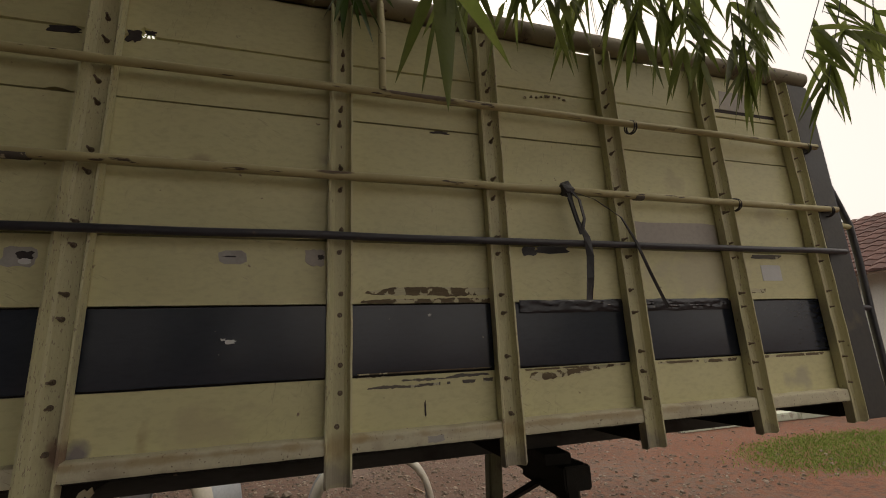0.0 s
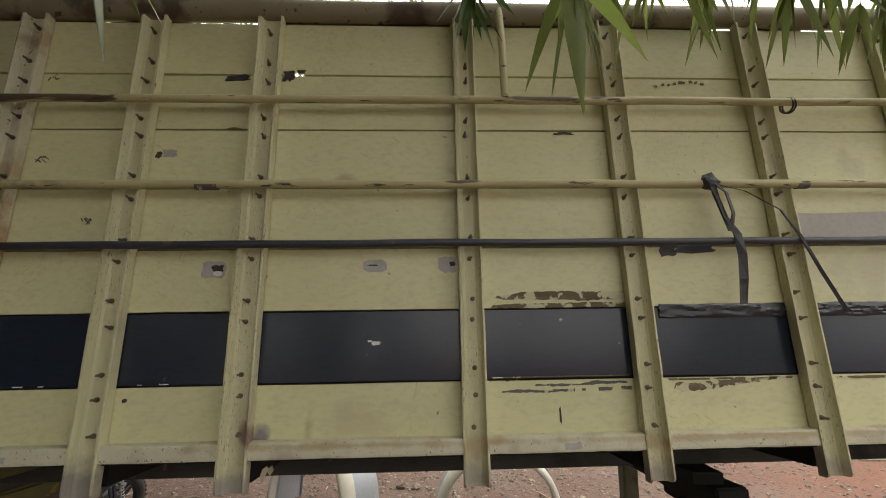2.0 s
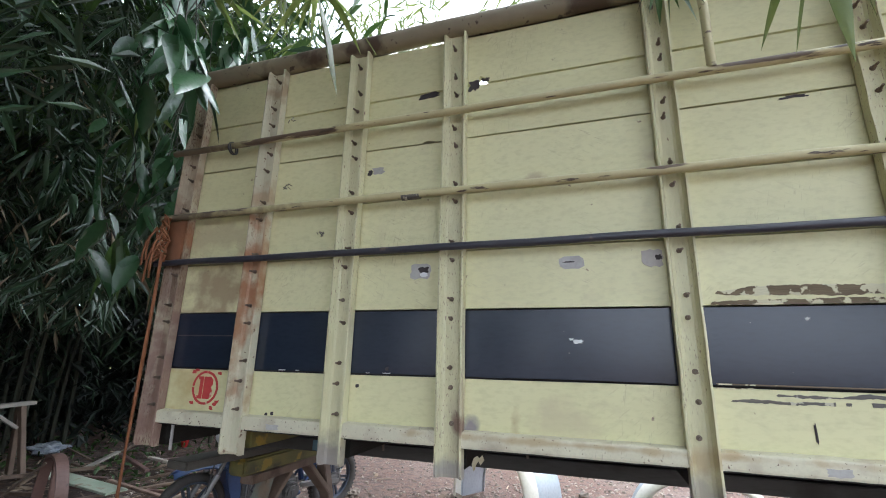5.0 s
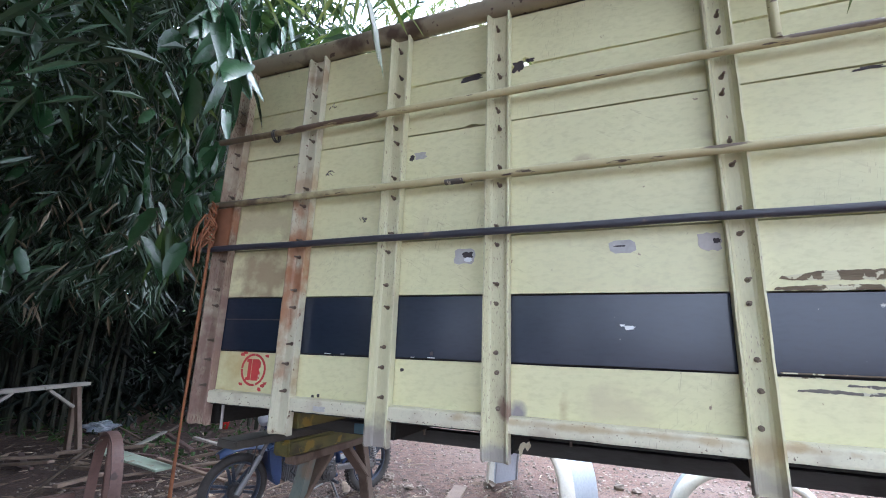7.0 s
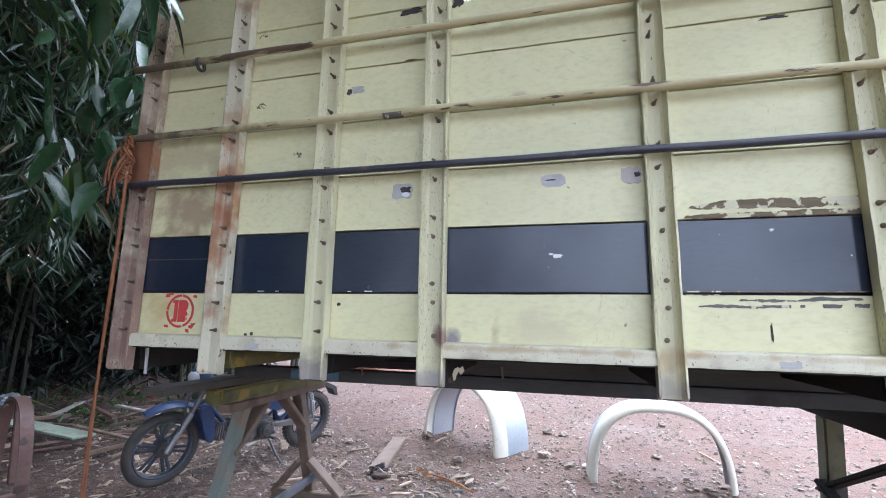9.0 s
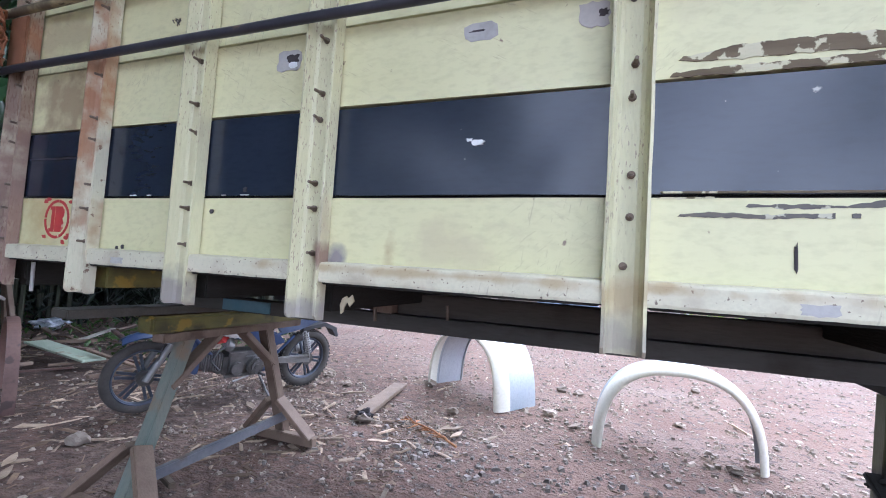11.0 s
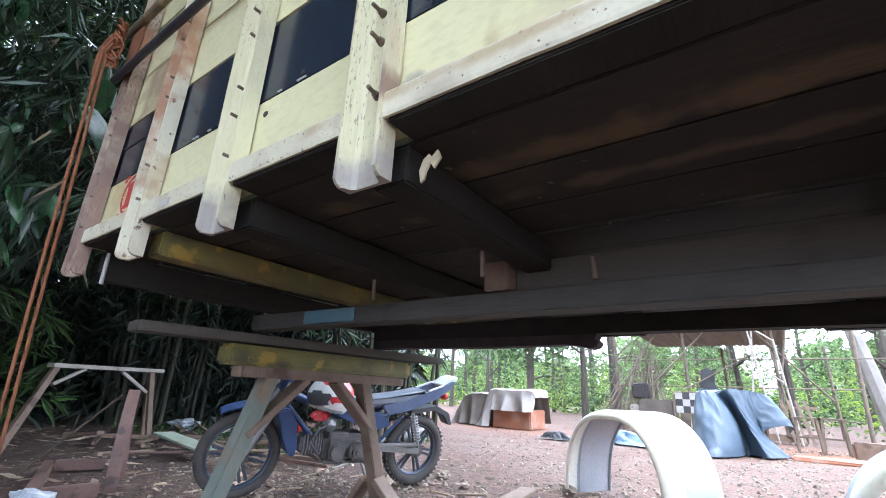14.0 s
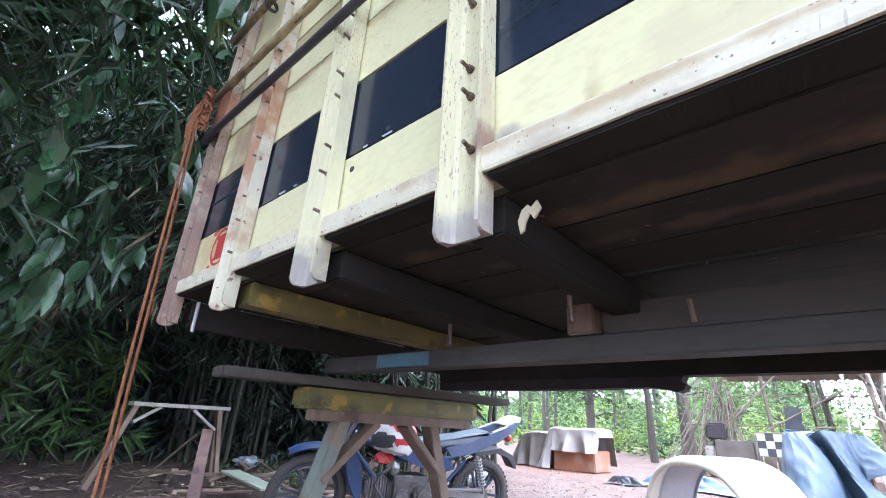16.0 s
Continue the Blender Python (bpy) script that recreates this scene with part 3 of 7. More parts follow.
def channel(x, z0, z1, w, leg, t=0.006):
    """A bent steel channel standing against the planks: flanges outwards, rounded inner bends, worn uneven edges and rounded lower corners."""
    bm = bmesh.new()
    yb = PY - 0.004
    sec = [(0, 0), (0, -leg), (t, -leg - 0.001), (t + 0.003, -leg * 0.62), (t + 0.008, -0.011), (t + 0.016, -t)]
    sec += [(w - a, y) for a, y in sec[::-1]]
    levels = [z0, z0 + 0.004, z0 + 0.012] + [z0 + 0.03 + (z1 - 0.05 - z0) * k / 26 for k in range(27)] + [z1]
    rows = []
    for z in levels:
        short = 0.012 * max(0.0, 1 - (z - z0) / 0.012) ** 2 + 0.02 * max(0.0, (z - z1 + 0.02) / 0.02)
        row = []
        for k, (a, y) in enumerate(sec):
            edge = k in (1, 2, 9, 10)
            wear = 0.0016 * noise.noise((x * 9 + k // 6 * 5, z * 11, 1)) + 0.0009 * noise.noise((x * 9 + k // 6 * 5, z * 47, 3)) if edge else 0.0
            row.append(bm.verts.new((x + a + (wear if edge else 0), yb + y + (min(short, leg - 0.008) if edge else 0) - wear, z)))
        rows.append(row)
    m = len(sec)
    for p, q in zip(rows, rows[1:]):
        for k in range(m):
            bm.faces.new((p[k], q[k], q[(k + 1) % m], p[(k + 1) % m]))
    bm.faces.new(rows[0])
    bm.faces.new(rows[-1][::-1])
    return bm


def bolt_mesh():
    bm = bmesh.new()
    disc(bm, (0, -0.0015, 0), (0, -1, 0), 0.0078, 0.003, 10)
    disc(bm, (0, -0.0065, 0), (0, -1, 0), 0.0063, 0.007, 6)
    disc(bm, (0, -0.019, 0), (0, -1, 0), 0.0038, 0.018, 8)
    me = bpy.data.meshes.new("bolt")
    bmesh.ops.recalc_face_normals(bm, faces=bm.faces)
    bm.to_mesh(me)
    bm.free()
    me.materials.append(steel_dark)
    return me


BOLT = bolt_mesh()
bolt_z = [1.142, 2.53] + [s + d for s in SEAMS[1:-1] for d in (-0.037, 0.034)]
rb = random.Random(4)
for i, x in enumerate(POSTS):
    end = i in (0, 8)
    post = bpart("post", channel(x, POST_Z[0], POST_Z[1], WIDE[i], LEG), rusty_post if i == 0 else rust_run_post if i == 1 else cream_post,
                 "rust-stained steel end post" if i == 0 else "cream steel post with orange rust runs" if i == 1 else "cream-painted steel channel post")
    for z in bolt_z:
        b = new("bolt", BOLT)
        b.parent = post
        b.location = (x + WIDE[i] * (0.5 + rb.uniform(-0.07, 0.07)), PY - 0.0105, z + rb.uniform(-0.008, 0.008))
        b.rotation_euler = (rb.uniform(-0.12, 0.12), rb.uniform(0, 3), rb.uniform(-0.12, 0.12))

# lower edge angle between the posts, flush with their flanges, a sloping ledge on top
for i, (a, b) in enumerate(zip(POSTS, POSTS[1:])):
    bm = bmesh.new()
    x0, x1 = a + WIDE[i] - 0.001, b + 0.001
    prof = [(0.0, 1.121), (-0.029, 1.118), (-0.0335, 1.116), (-0.035, 1.112), (-0.0355, 1.078), (-0.034, 1.072), (-0.029, 1.072), (-0.029, 1.106), (0.0, 1.112)]
    n = 14
    rows = [[bm.verts.new((x0 + (x1 - x0) * k / n, PY - 0.001 + y, z + 0.002 * noise.noise((k * 1.3 + a * 7, z * 30, 0)))) for y, z in prof] for k in range(n + 1)]
    for p, q in zip(rows, rows[1:]):
        for k in range(len(prof)):
            bm.faces.new((p[k], q[k], q[(k + 1) % len(prof)], p[(k + 1) % len(prof)]))
    bm.faces.new(rows[0])
    bm.faces.new(rows[-1][::-1])
    angle = bpart("edge_angle", bm, cream_skirt, "scuffed cream lower edge angle")
    # dark strip added in the shaded gap behind the angle, covering the plank's bottom
    bm = bmesh.new()
    box(bm, (a + WIDE[i] + 0.004, PY - 0.0275, 1.0665), (b - 0.004, PY + 0.034, 1.098), None, 0.002)
    bpart("edge_timber", bm, under_cross)

# dark end board and its bracket at the front end
end_dark = mat("dark_grey_blue_paint", (0.035, 0.037, 0.04), (0.06, 0.058, 0.052), rough=0.5, scale=4, fine=50, bump=0.2,
               c3=(0.1, 0.085, 0.06), spots=0.6, spot_scale=6, soft=0.1, depth=0.003)
bm = bmesh.new()
box(bm, (POSTS[8] + WIDE[8] + 0.004, PY - 0.036, 0.99), (X1 + 0.012, PY + 0.02, 2.58), None, 0.006)
bpart("end_plate", bm, end_dark, "dark grey-blue end plate")
bm = bmesh.new()
box(bm, (X1 + 0.0125, PY - 0.03, 0.99), (X1 + 0.03, PY + 0.03, 2.57), None, 0.004)
bpart("end_strip", bm, pipe_dark, "dark painted end strip")

# horizontal pipes carried on the flanges
PIPE_Y = PY - 0.05


def pipe(z, r, x0, x1, material, label, sag=0.004):
    n = 40
    bm = tube(bmesh.new(), [(x0 + (x1 - x0) * i / n, PIPE_Y + r - 0.018 + 0.002 * noise.noise((i * 0.6, z, 0)), z + sag * noise.noise((i * 0.25, z * 3, 0))) for i in range(n + 1)], r, 12)
    return bpart("rail_pipe", bm, material, label, smooth=True)


pipes = [pipe(2.230, 0.0142, X0 - 0.03, 2.965, pipe_cream, "chipped cream rail pipe"),
         pipe(1.914, 0.0142, X0 - 0.035, 3.0, pipe_cream, "chipped cream rail pipe"),
         pipe(1.710, 0.0128, X0 - 0.03, 2.985, pipe_dark, "dark blue rail pipe")]
bm = tube(bmesh.new(), [(X0 - 0.01 + (X1 - X0 + 0.02) * i / 40, PY - 0.012, 2.624 + 0.006 * noise.noise((i * 0.3, 0, 0))) for i in range(41)], 0.041, 16)
bpart("top_rail", bm, pipe_rail, "grimy thick top rail pipe", smooth=True)
bm = tube(bmesh.new(), [(X0 + (X1 - X0) * i / 20, FAR, 2.645) for i in range(21)], 0.05, 12)
bpart("top_rail", bm, pipe_rail, smooth=True)
# short upright pipe between the top rail and the upper pipe
bm = tube(bmesh.new(), [(0.862, PIPE_Y - 0.01, 2.235), (0.862, PIPE_Y - 0.012, 2.45), (0.86, PIPE_Y + 0.01, 2.62)], 0.014, 10)
bpart("upright_pipe", bm, pipe_cream, smooth=True)
# wire ties round the pipes
for x, z in ((1.905, 2.226), (2.39, 1.912), (-1.0, 2.226), (2.905, 2.226), (2.955, 1.912)):
    bm = bmesh.new()
    for d in (-0.006, 0.004):
        ring(bm, (x + d, PIPE_Y + 0.008, z - 0.004), (1, 0.15, 0.1), 0.026, 0.0035, 16, 6)
    bpart("wire_tie", bm, black_strap, "twisted black wire tie", smooth=True)
for x, w in ((-0.17, 0.07), (1.86, 0.04)):
    bm = tube(bmesh.new(), [(x, PIPE_Y - 0.001, 1.912), (x + w * 0.5, PIPE_Y - 0.001, 1.9125), (x + w, PIPE_Y - 0.001, 1.912)], 0.0165, 12)
    bpart("pipe_sleeve", bm, dark_flake, "dark worn wrap on the rail pipe", smooth=True)
# side guard ladder of bent pipe at the front end
bm = bmesh.new()
tube(bm, [(X1 - 0.02, 2.6, 2.34), (3.08, 2.6, 2.24), (3.19, 2.6, 1.97), (3.225, 2.6, 1.87), (3.228, 2.6, 1.7), (3.215, 2.6, 1.4), (3.21, 2.6, 0.95)], 0.016, 10)
bpart("guard_pipe", bm, pipe_dark, "bent dark guard pipe", smooth=True)
for z in (1.865, 1.46):
    bm = tube(bmesh.new(), [(X1, 2.6, z + 0.01), (3.225, 2.6, z)], 0.014, 10)
    bpart("guard_rung", bm, pipe_cream if z > 1.6 else pipe_dark, smooth=True)

# underside: floor boards lengthwise, crossbeams, two chassis timbers
nb = 11
for i in range(nb):
    y0 = PY + 0.034 + (FAR - PY - 0.07) * i / nb
    y1 = PY + 0.034 + (FAR - PY - 0.07) * (i + 1) / nb
    bm = bmesh.new()
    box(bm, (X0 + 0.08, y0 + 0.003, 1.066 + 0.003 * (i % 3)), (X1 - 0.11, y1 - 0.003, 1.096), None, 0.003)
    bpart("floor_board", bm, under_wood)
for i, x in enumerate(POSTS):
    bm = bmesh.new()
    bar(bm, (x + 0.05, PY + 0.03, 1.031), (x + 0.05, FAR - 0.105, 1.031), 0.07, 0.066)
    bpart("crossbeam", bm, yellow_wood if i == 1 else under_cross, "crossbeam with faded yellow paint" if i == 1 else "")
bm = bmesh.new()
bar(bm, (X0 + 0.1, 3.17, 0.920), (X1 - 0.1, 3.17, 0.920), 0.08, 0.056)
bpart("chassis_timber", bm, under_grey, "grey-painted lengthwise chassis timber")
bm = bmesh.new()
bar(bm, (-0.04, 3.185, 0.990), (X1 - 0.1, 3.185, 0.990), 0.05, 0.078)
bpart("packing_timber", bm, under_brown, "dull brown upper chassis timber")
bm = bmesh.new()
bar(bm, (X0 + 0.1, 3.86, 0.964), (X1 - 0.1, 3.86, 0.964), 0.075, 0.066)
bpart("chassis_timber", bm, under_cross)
bm = bmesh.new()
outl = [(X0 + 0.1, 0.929), (X0 + 0.1, 0.889), (-0.5, 0.887), (-0.16, 0.892), (-0.1, 0.884), (-0.07, 0.875), (-0.045, 0.882), (-0.035, 0.9), (-0.05, 0.912), (-0.04, 0.929)]
prism(bm, outl, 3.83, 3.9)
bpart("packing_timber", bm, hole_dark, "split dark packing timber")
bm = bmesh.new()
box(bm, (-0.86, 3.1255, 0.897), (-0.60, 3.129, 0.944), None, 0.002)
bpart("paint_patch", bm, blue_wood, "faded blue paint")
bm = bmesh.new()
box(bm, (-0.115, 3.12, 0.951), (-0.042, 3.2, 1.028), None, 0.004)
bpart("packing_block", bm, brown_wood, "bare brown end block")
for x0, x1 in ((X0 + 0.1, 0.03), (0.66, X1 - 0.1)):
    bm = bmesh.new()
    box(bm, (x0, FAR - 0.1, 0.985), (x1, FAR - 0.05, 1.052), None, 0.004)
    bpart("side_sill", bm, under_cross)
# tail crossbeam, hanging rods, a torn scrap
bm = bmesh.new()
bar(bm, (X0 + 0.06, PY + 0.04, 1.02), (X0 + 0.06, FAR - 0.106, 1.02), 0.05, 0.085)
bpart("tail_beam", bm, under_cross)
for x, y, z, h in ((-1.18, 2.6, 1.06, 0.1), (-0.02, 2.95, 1.0, 0.06), (0.18, 3.1, 1.0, 0.05), (-0.45, 3.05, 1.0, 0.06)):
    bm = tube(bmesh.new(), [(x, y, z), (x + 0.004, y, z - h)], 0.006, 8)
    bpart("bolt_rod", bm, tape if x < -1 else steel_dark)
bm = bmesh.new()
pts = [(0.075, 0.99), (0.07, 1.015), (0.078, 1.035), (0.092, 1.043), (0.099, 1.036), (0.112, 1.047), (0.12, 1.03), (0.105, 1.012), (0.096, 1.026), (0.086, 1.01), (0.083, 0.995)]
prism(bm, [(0.095 + (x - 0.095) * 0.8, 1.02 + (z - 1.02) * 0.85) for x, z in pts], 2.60, 2.604)
bpart("torn_scrap", bm, stain, "torn brown scrap")

# worn patches, tape, stains and stencil on the planks
rp = random.Random(11)
layer = [0]


def patch(name, x, z, w, h, material, label="", rough=0.3, n=18, y=PY):
    layer[0] += 1
    bm = bmesh.new()
    o = [(x + a, z + b) for a, b in ragged(w, h, rough, n, rp)]
    prism(bm, o, y - 0.0012 - 0.0004 * (layer[0] % 4), y + 0.001)
    return bpart(name, bm, material, label)


patch("tape_patch", -0.106, 1.64, 0.085, 0.06, tape, "torn grey tape round a hole", 0.2)
patch("hole", -0.095, 1.642, 0.045, 0.028, hole_dark, "", 0.5)
patch("tape_fragment", -0.092, 1.628, 0.036, 0.02, white_label, "", 0.4, 9)
patch("tape_patch", 0.412, 1.648, 0.08, 0.045, tape, "grey tape", 0.1, 12)
patch("score_line", 0.405, 1.65, 0.05, 0.005, hole_dark, "", 0.5, 12)
patch("tape_patch", 0.65, 1.65, 0.065, 0.06, primer, "", 0.25)
patch("hole", 0.668, 1.652, 0.022, 0.02, hole_dark, "", 0.5)

for bx, bz, bw, bh in ((-0.56, 1.812, 0.07, 0.028), (-0.72, 2.03, 0.03, 0.03), (-0.74, 2.345, 0.03, 0.02)):
    bm = bmesh.new()
    for k in range(6):
        x, z, a = bx + rp.uniform(-0.5, 0.5) * bw, bz + rp.uniform(-0.4, 0.4) * bh, rp.uniform(-1.2, 1.2)
        L = bh * rp.uniform(0.4, 0.9)
        dx, dz = math.cos(a) * L / 2, math.sin(a) * L / 2
        prism(bm, [(x - dx, z - dz), (x + dx, z + dz), (x + dx * 0.9 - dz * 0.16, z + dz * 0.9 + 0.003), (x - dx - dz * 0.12, z - dz + 0.003)], PY - 0.0014 - 0.0002 * k, PY + 0.001)
    bpart("scribble", bm, dark_flake, "dark scribbled mark")
patch("tape_patch", -0.30, 2.05, 0.06, 0.035, tape, "", 0.35)
patch("hole", -0.335, 2.045, 0.025, 0.03, hole_dark, "", 0.5)
patch("broken_edge", -0.095, 2.348, 0.10, 0.032, hole_dark, "broken dark edge of a board", 0.45)
patch("broken_edge", 0.085, 2.358, 0.05, 0.05, hole_dark, "broken dark edge of a board", 0.5)
patch("broken_edge", 0.13, 2.375, 0.035, 0.02, hole_dark, "", 0.5)
for i in range(9):
    patch("chip_mark", 1.45 + 0.022 * i + rp.uniform(-0.006, 0.006), 2.335 + rp.uniform(-0.01, 0.012), 0.016, 0.012, bare_wood, "", 0.5, 8)
patch("chip_mark", 1.08, 2.13, 0.09, 0.014, hole_dark, "", 0.6)
def flake(x0, z0, x1, z1, material, label=""):
    """A long splintered patch of bare board between two corners, its ends and edges torn."""
    n = max(8, int((x1 - x0) / 0.014))
    up = [(x0 + (x1 - x0) * i / n, z1 - (z1 - z0) * 0.24 * max(0, noise.noise((i * 0.9 + x0 * 31, z0 * 57, 0)) + 0.1)) for i in range(n + 1)]
    lo = [(x0 + (x1 - x0) * (i + 0.3) / n, z0 + (z1 - z0) * 0.24 * max(0, noise.noise((i * 0.8 + x0 * 17, z0 * 41, 5)) + 0.1)) for i in range(n)]
    bm = bmesh.new()
    layer[0] += 1
    prism(bm, lo + up[::-1], PY - 0.0012 - 0.0003 * (layer[0] % 5), PY + 0.001)
    return bpart("paint_flake", bm, material, label)


def torn_band(low, high, material, label="", teeth=0.003):
    """A long patch of bare board: its lower and upper edges given as a few corners each, roughened into splinters."""
    def edge(pts, side):
        out = []
        for (xa, za), (xb, zb) in zip(pts, pts[1:]):
            n = max(2, int((xb - xa) / 0.006))
            for k in range(n):
                q = k / n
                x = xa + (xb - xa) * q
                out.append((x, za + (zb - za) * q + teeth * (noise.noise((x * 60, side * 7 + za * 90, 0)) + 0.6 * noise.noise((x * 190, side, 3)))))
        return out + [pts[-1]]
    bm = bmesh.new()
    layer[0] += 1
    prism(bm, edge(low, 1) + edge(high, 2)[::-1], PY - 0.0012 - 0.0003 * (layer[0] % 5), PY + 0.001)
    return bpart("paint_flake", bm, material, label)


torn_band([(0.805, 1.536), (0.845, 1.531), (1.0, 1.529), (1.1, 1.527), (1.233, 1.5275)], [(0.812, 1.543), (0.86, 1.548), (0.9, 1.556), (1.05, 1.557), (1.12, 1.554), (1.233, 1.5545)], bare_wood, "bare wood where paint flaked off", 0.004)
torn_band([(0.79, 1.505), (0.9, 1.503), (1.05, 1.504), (1.233, 1.503)], [(0.795, 1.513), (0.88, 1.518), (1.0, 1.517), (1.1, 1.5205), (1.233, 1.519)], bare_wood, "bare wood where paint flaked off")
torn_band([(0.917, 1.260), (1.0, 1.256), (1.08, 1.2605), (1.215, 1.264)], [(0.922, 1.2635), (1.0, 1.265), (1.06, 1.263), (1.12, 1.2735), (1.21, 1.269)], dark_flake, "grey wood where paint flaked off")
torn_band([(0.811, 1.2415), (0.9, 1.2405), (1.044, 1.241)], [(0.815, 1.2455), (0.86, 1.250), (0.95, 1.247), (1.044, 1.2505)], dark_flake, "grey wood where paint flaked off")
torn_band([(0.775, 1.272), (0.87, 1.2745)], [(0.776, 1.277), (0.869, 1.278)], bare_wood)
torn_band([(1.36, 1.243), (1.392, 1.233), (1.45, 1.238), (1.6, 1.256), (1.7, 1.266)], [(1.37, 1.262), (1.44, 1.258), (1.5, 1.266), (1.62, 1.270), (1.70, 1.272)], bare_wood, "bare wood where paint flaked off", 0.005)
for x0, z0, x1, z1, m in ((1.119, 1.2415, 1.165, 1.2525, dark_flake), (1.192, 1.2425, 1.227, 1.2545, dark_flake), (1.066, 1.242, 1.078, 1.25, dark_flake), (0.78, 1.2845, 1.225, 1.2885, bare_wood),
                          (1.345, 1.268, 1.76, 1.2745, bare_wood), (1.90, 1.263, 2.1, 1.272, bare_wood), (2.12, 1.258, 2.29, 1.272, bare_wood),
                          (2.40, 1.262, 2.78, 1.273, bare_wood), (2.42, 1.53, 2.52, 1.55, bare_wood), (-0.665, 1.2835, -0.635, 1.287, white_label), (-0.59, 1.2835, -0.575, 1.287, white_label), (-0.3, 1.2835, -0.285, 1.286, white_label), (-0.235, 1.284, -0.205, 1.287, white_label)):
    flake(x0, z0, x1, z1, m, "bare wood where paint flaked off" if m is bare_wood else "")
patch("crack", 0.992, 1.172, 0.006, 0.058, hole_dark, "", 0.4, 10)
patch("scuff", 0.42, 1.398, 0.035, 0.014, white_label, "", 0.5)
patch("scuff", 0.4, 1.405, 0.018, 0.008, white_label, "", 0.5)

for x, z in ((-0.70, 1.125), (-0.675, 1.13), (-0.33, 1.24), (-0.22, 1.3)):
    patch("nail_hole", x, z, 0.014, 0.014, hole_dark, "", 0.3, 9)
bm = bmesh.new()
prism(bm, [(1.88, 1.722), (2.0, 1.7235), (2.2, 1.722), (2.302, 1.723), (2.303, 1.824), (2.24, 1.83), (2.1, 1.826), (1.95, 1.822), (1.881, 1.826)], PY - 0.0012, PY + 0.001)
bpart("primer_patch", bm, primer, "bare grey primer patch")

patch("label_plate", 2.575, 1.618, 0.115, 0.07, white_label, "blank white label", 0.02, 8)
patch("torn_tape", 2.56, 1.69, 0.2, 0.022, dark_flake, "", 0.3)
for x0, x1 in ((1.345, 1.775), (1.885, 2.3)):
    nx, nz = 90, 8
    V = []
    for i in range(nx + 1):
        for j in range(nz + 1):
            u, q = i / nx, j / nz
            x = x0 + (x1 - x0) * u
            crease = (0.5 - abs(noise.noise((x * 9 + q * 1.5, q * 3, x0)))) * 0.010 + (0.4 - abs(noise.noise((x * 31 - q * 2, q * 5, 4)))) * 0.005
            V.append((x, PY - 0.002 - max(0.0, crease) * math.sin(math.pi * min(1, max(0, q))) ** 0.5, 1.464 + 0.046 * q + 0.004 * noise.noise((x * 14, q * 2, 7))))
    F = [(i * (nz + 1) + j, (i + 1) * (nz + 1) + j, (i + 1) * (nz + 1) + j + 1, i * (nz + 1) + j + 1) for i in range(nx) for j in range(nz)]
    bpart("plastic_edge", (V, [], F), plastic_m, "wrinkled black plastic along the stripe", smooth=True)
patch("torn_tape", 1.5, 1.698, 0.16, 0.035, black_strap, "torn black tape", 0.35)
patch("torn_tape", 1.4, 1.69, 0.07, 0.04, black_strap, "", 0.35)
patch("scuff_plate", 1.011, 1.088, 0.06, 0.022, tape, "", 0.3, 16, PY - 0.0355)
patch("scuff_plate", -0.64, 1.088, 0.06, 0.02, tape, "", 0.3, 16, PY - 0.0355)
bm = bmesh.new()
prism(bm, [(2.47, 2.404), (2.56, 2.402), (2.668, 2.405), (2.69, 2.44), (2.692, 2.5), (2.6, 2.503), (2.488, 2.501)], PY - 0.0018, PY + 0.001)
bpart("repair_board", bm, primer, "pale grey repair board")
bm = bmesh.new()
box(bm, (2.44, PY - 0.0016, 2.385), (2.81, PY + 0.001, 2.401))
bpart("dark_gap", bm, hole_dark)
# red stencil mark: a broken ring with solid shapes inside
bm = bmesh.new()
cx, cz, R = -1.003, 1.208, 0.064
for a0, a1 in ((-72, 84), (88, 176), (180, 284)):
    arc = [(a0 + (a1 - a0) * i / 12) for i in range(13)]
    o = [(cx + R * math.cos(radians(a)), cz + R * math.sin(radians(a))) for a in arc] + [(cx + (R - 0.009) * math.cos(radians(a)), cz + (R - 0.009) * math.sin(radians(a))) for a in arc[::-1]]
    prism(bm, o, PY - 0.0016, PY + 0.001)
for out in ([(-0.036, 0.03), (-0.036, 0.042), (-0.012, 0.042), (-0.012, -0.042), (-0.036, -0.042), (-0.036, -0.03), (-0.028, -0.03), (-0.028, 0.03)],
            [(-0.008, 0.042), (0.024, 0.042), (0.036, 0.03), (0.036, 0.012), (0.028, 0.002), (0.036, -0.01), (0.036, -0.03), (0.024, -0.042), (-0.008, -0.042)]):
    prism(bm, [(cx + a, cz + b) for a, b in out], PY - 0.0016, PY + 0.001)
for dx, dz in ((0.058, -0.06), (0.066, -0.05), (-0.06, -0.058), (-0.064, 0.058), (0.062, 0.056), (-0.05, 0.066), (0.04, -0.074)):
    prism(bm, [(cx + dx + a, cz + dz + b) for a, b in ragged(0.025, 0.016, 0.5, 9, rp)], PY - 0.0016, PY + 0.001)
bpart("stencil_mark", bm, red_paint, "round red stencil mark")

# black strap tied to the middle pipe
strap = thing("rubber_strap", "black rubber strap knotted round the rail pipe, ends hanging", "strap", at=(1.55, 2.46, 1.91))
sinv = Matrix.Translation((-1.55, -2.46, -1.91))


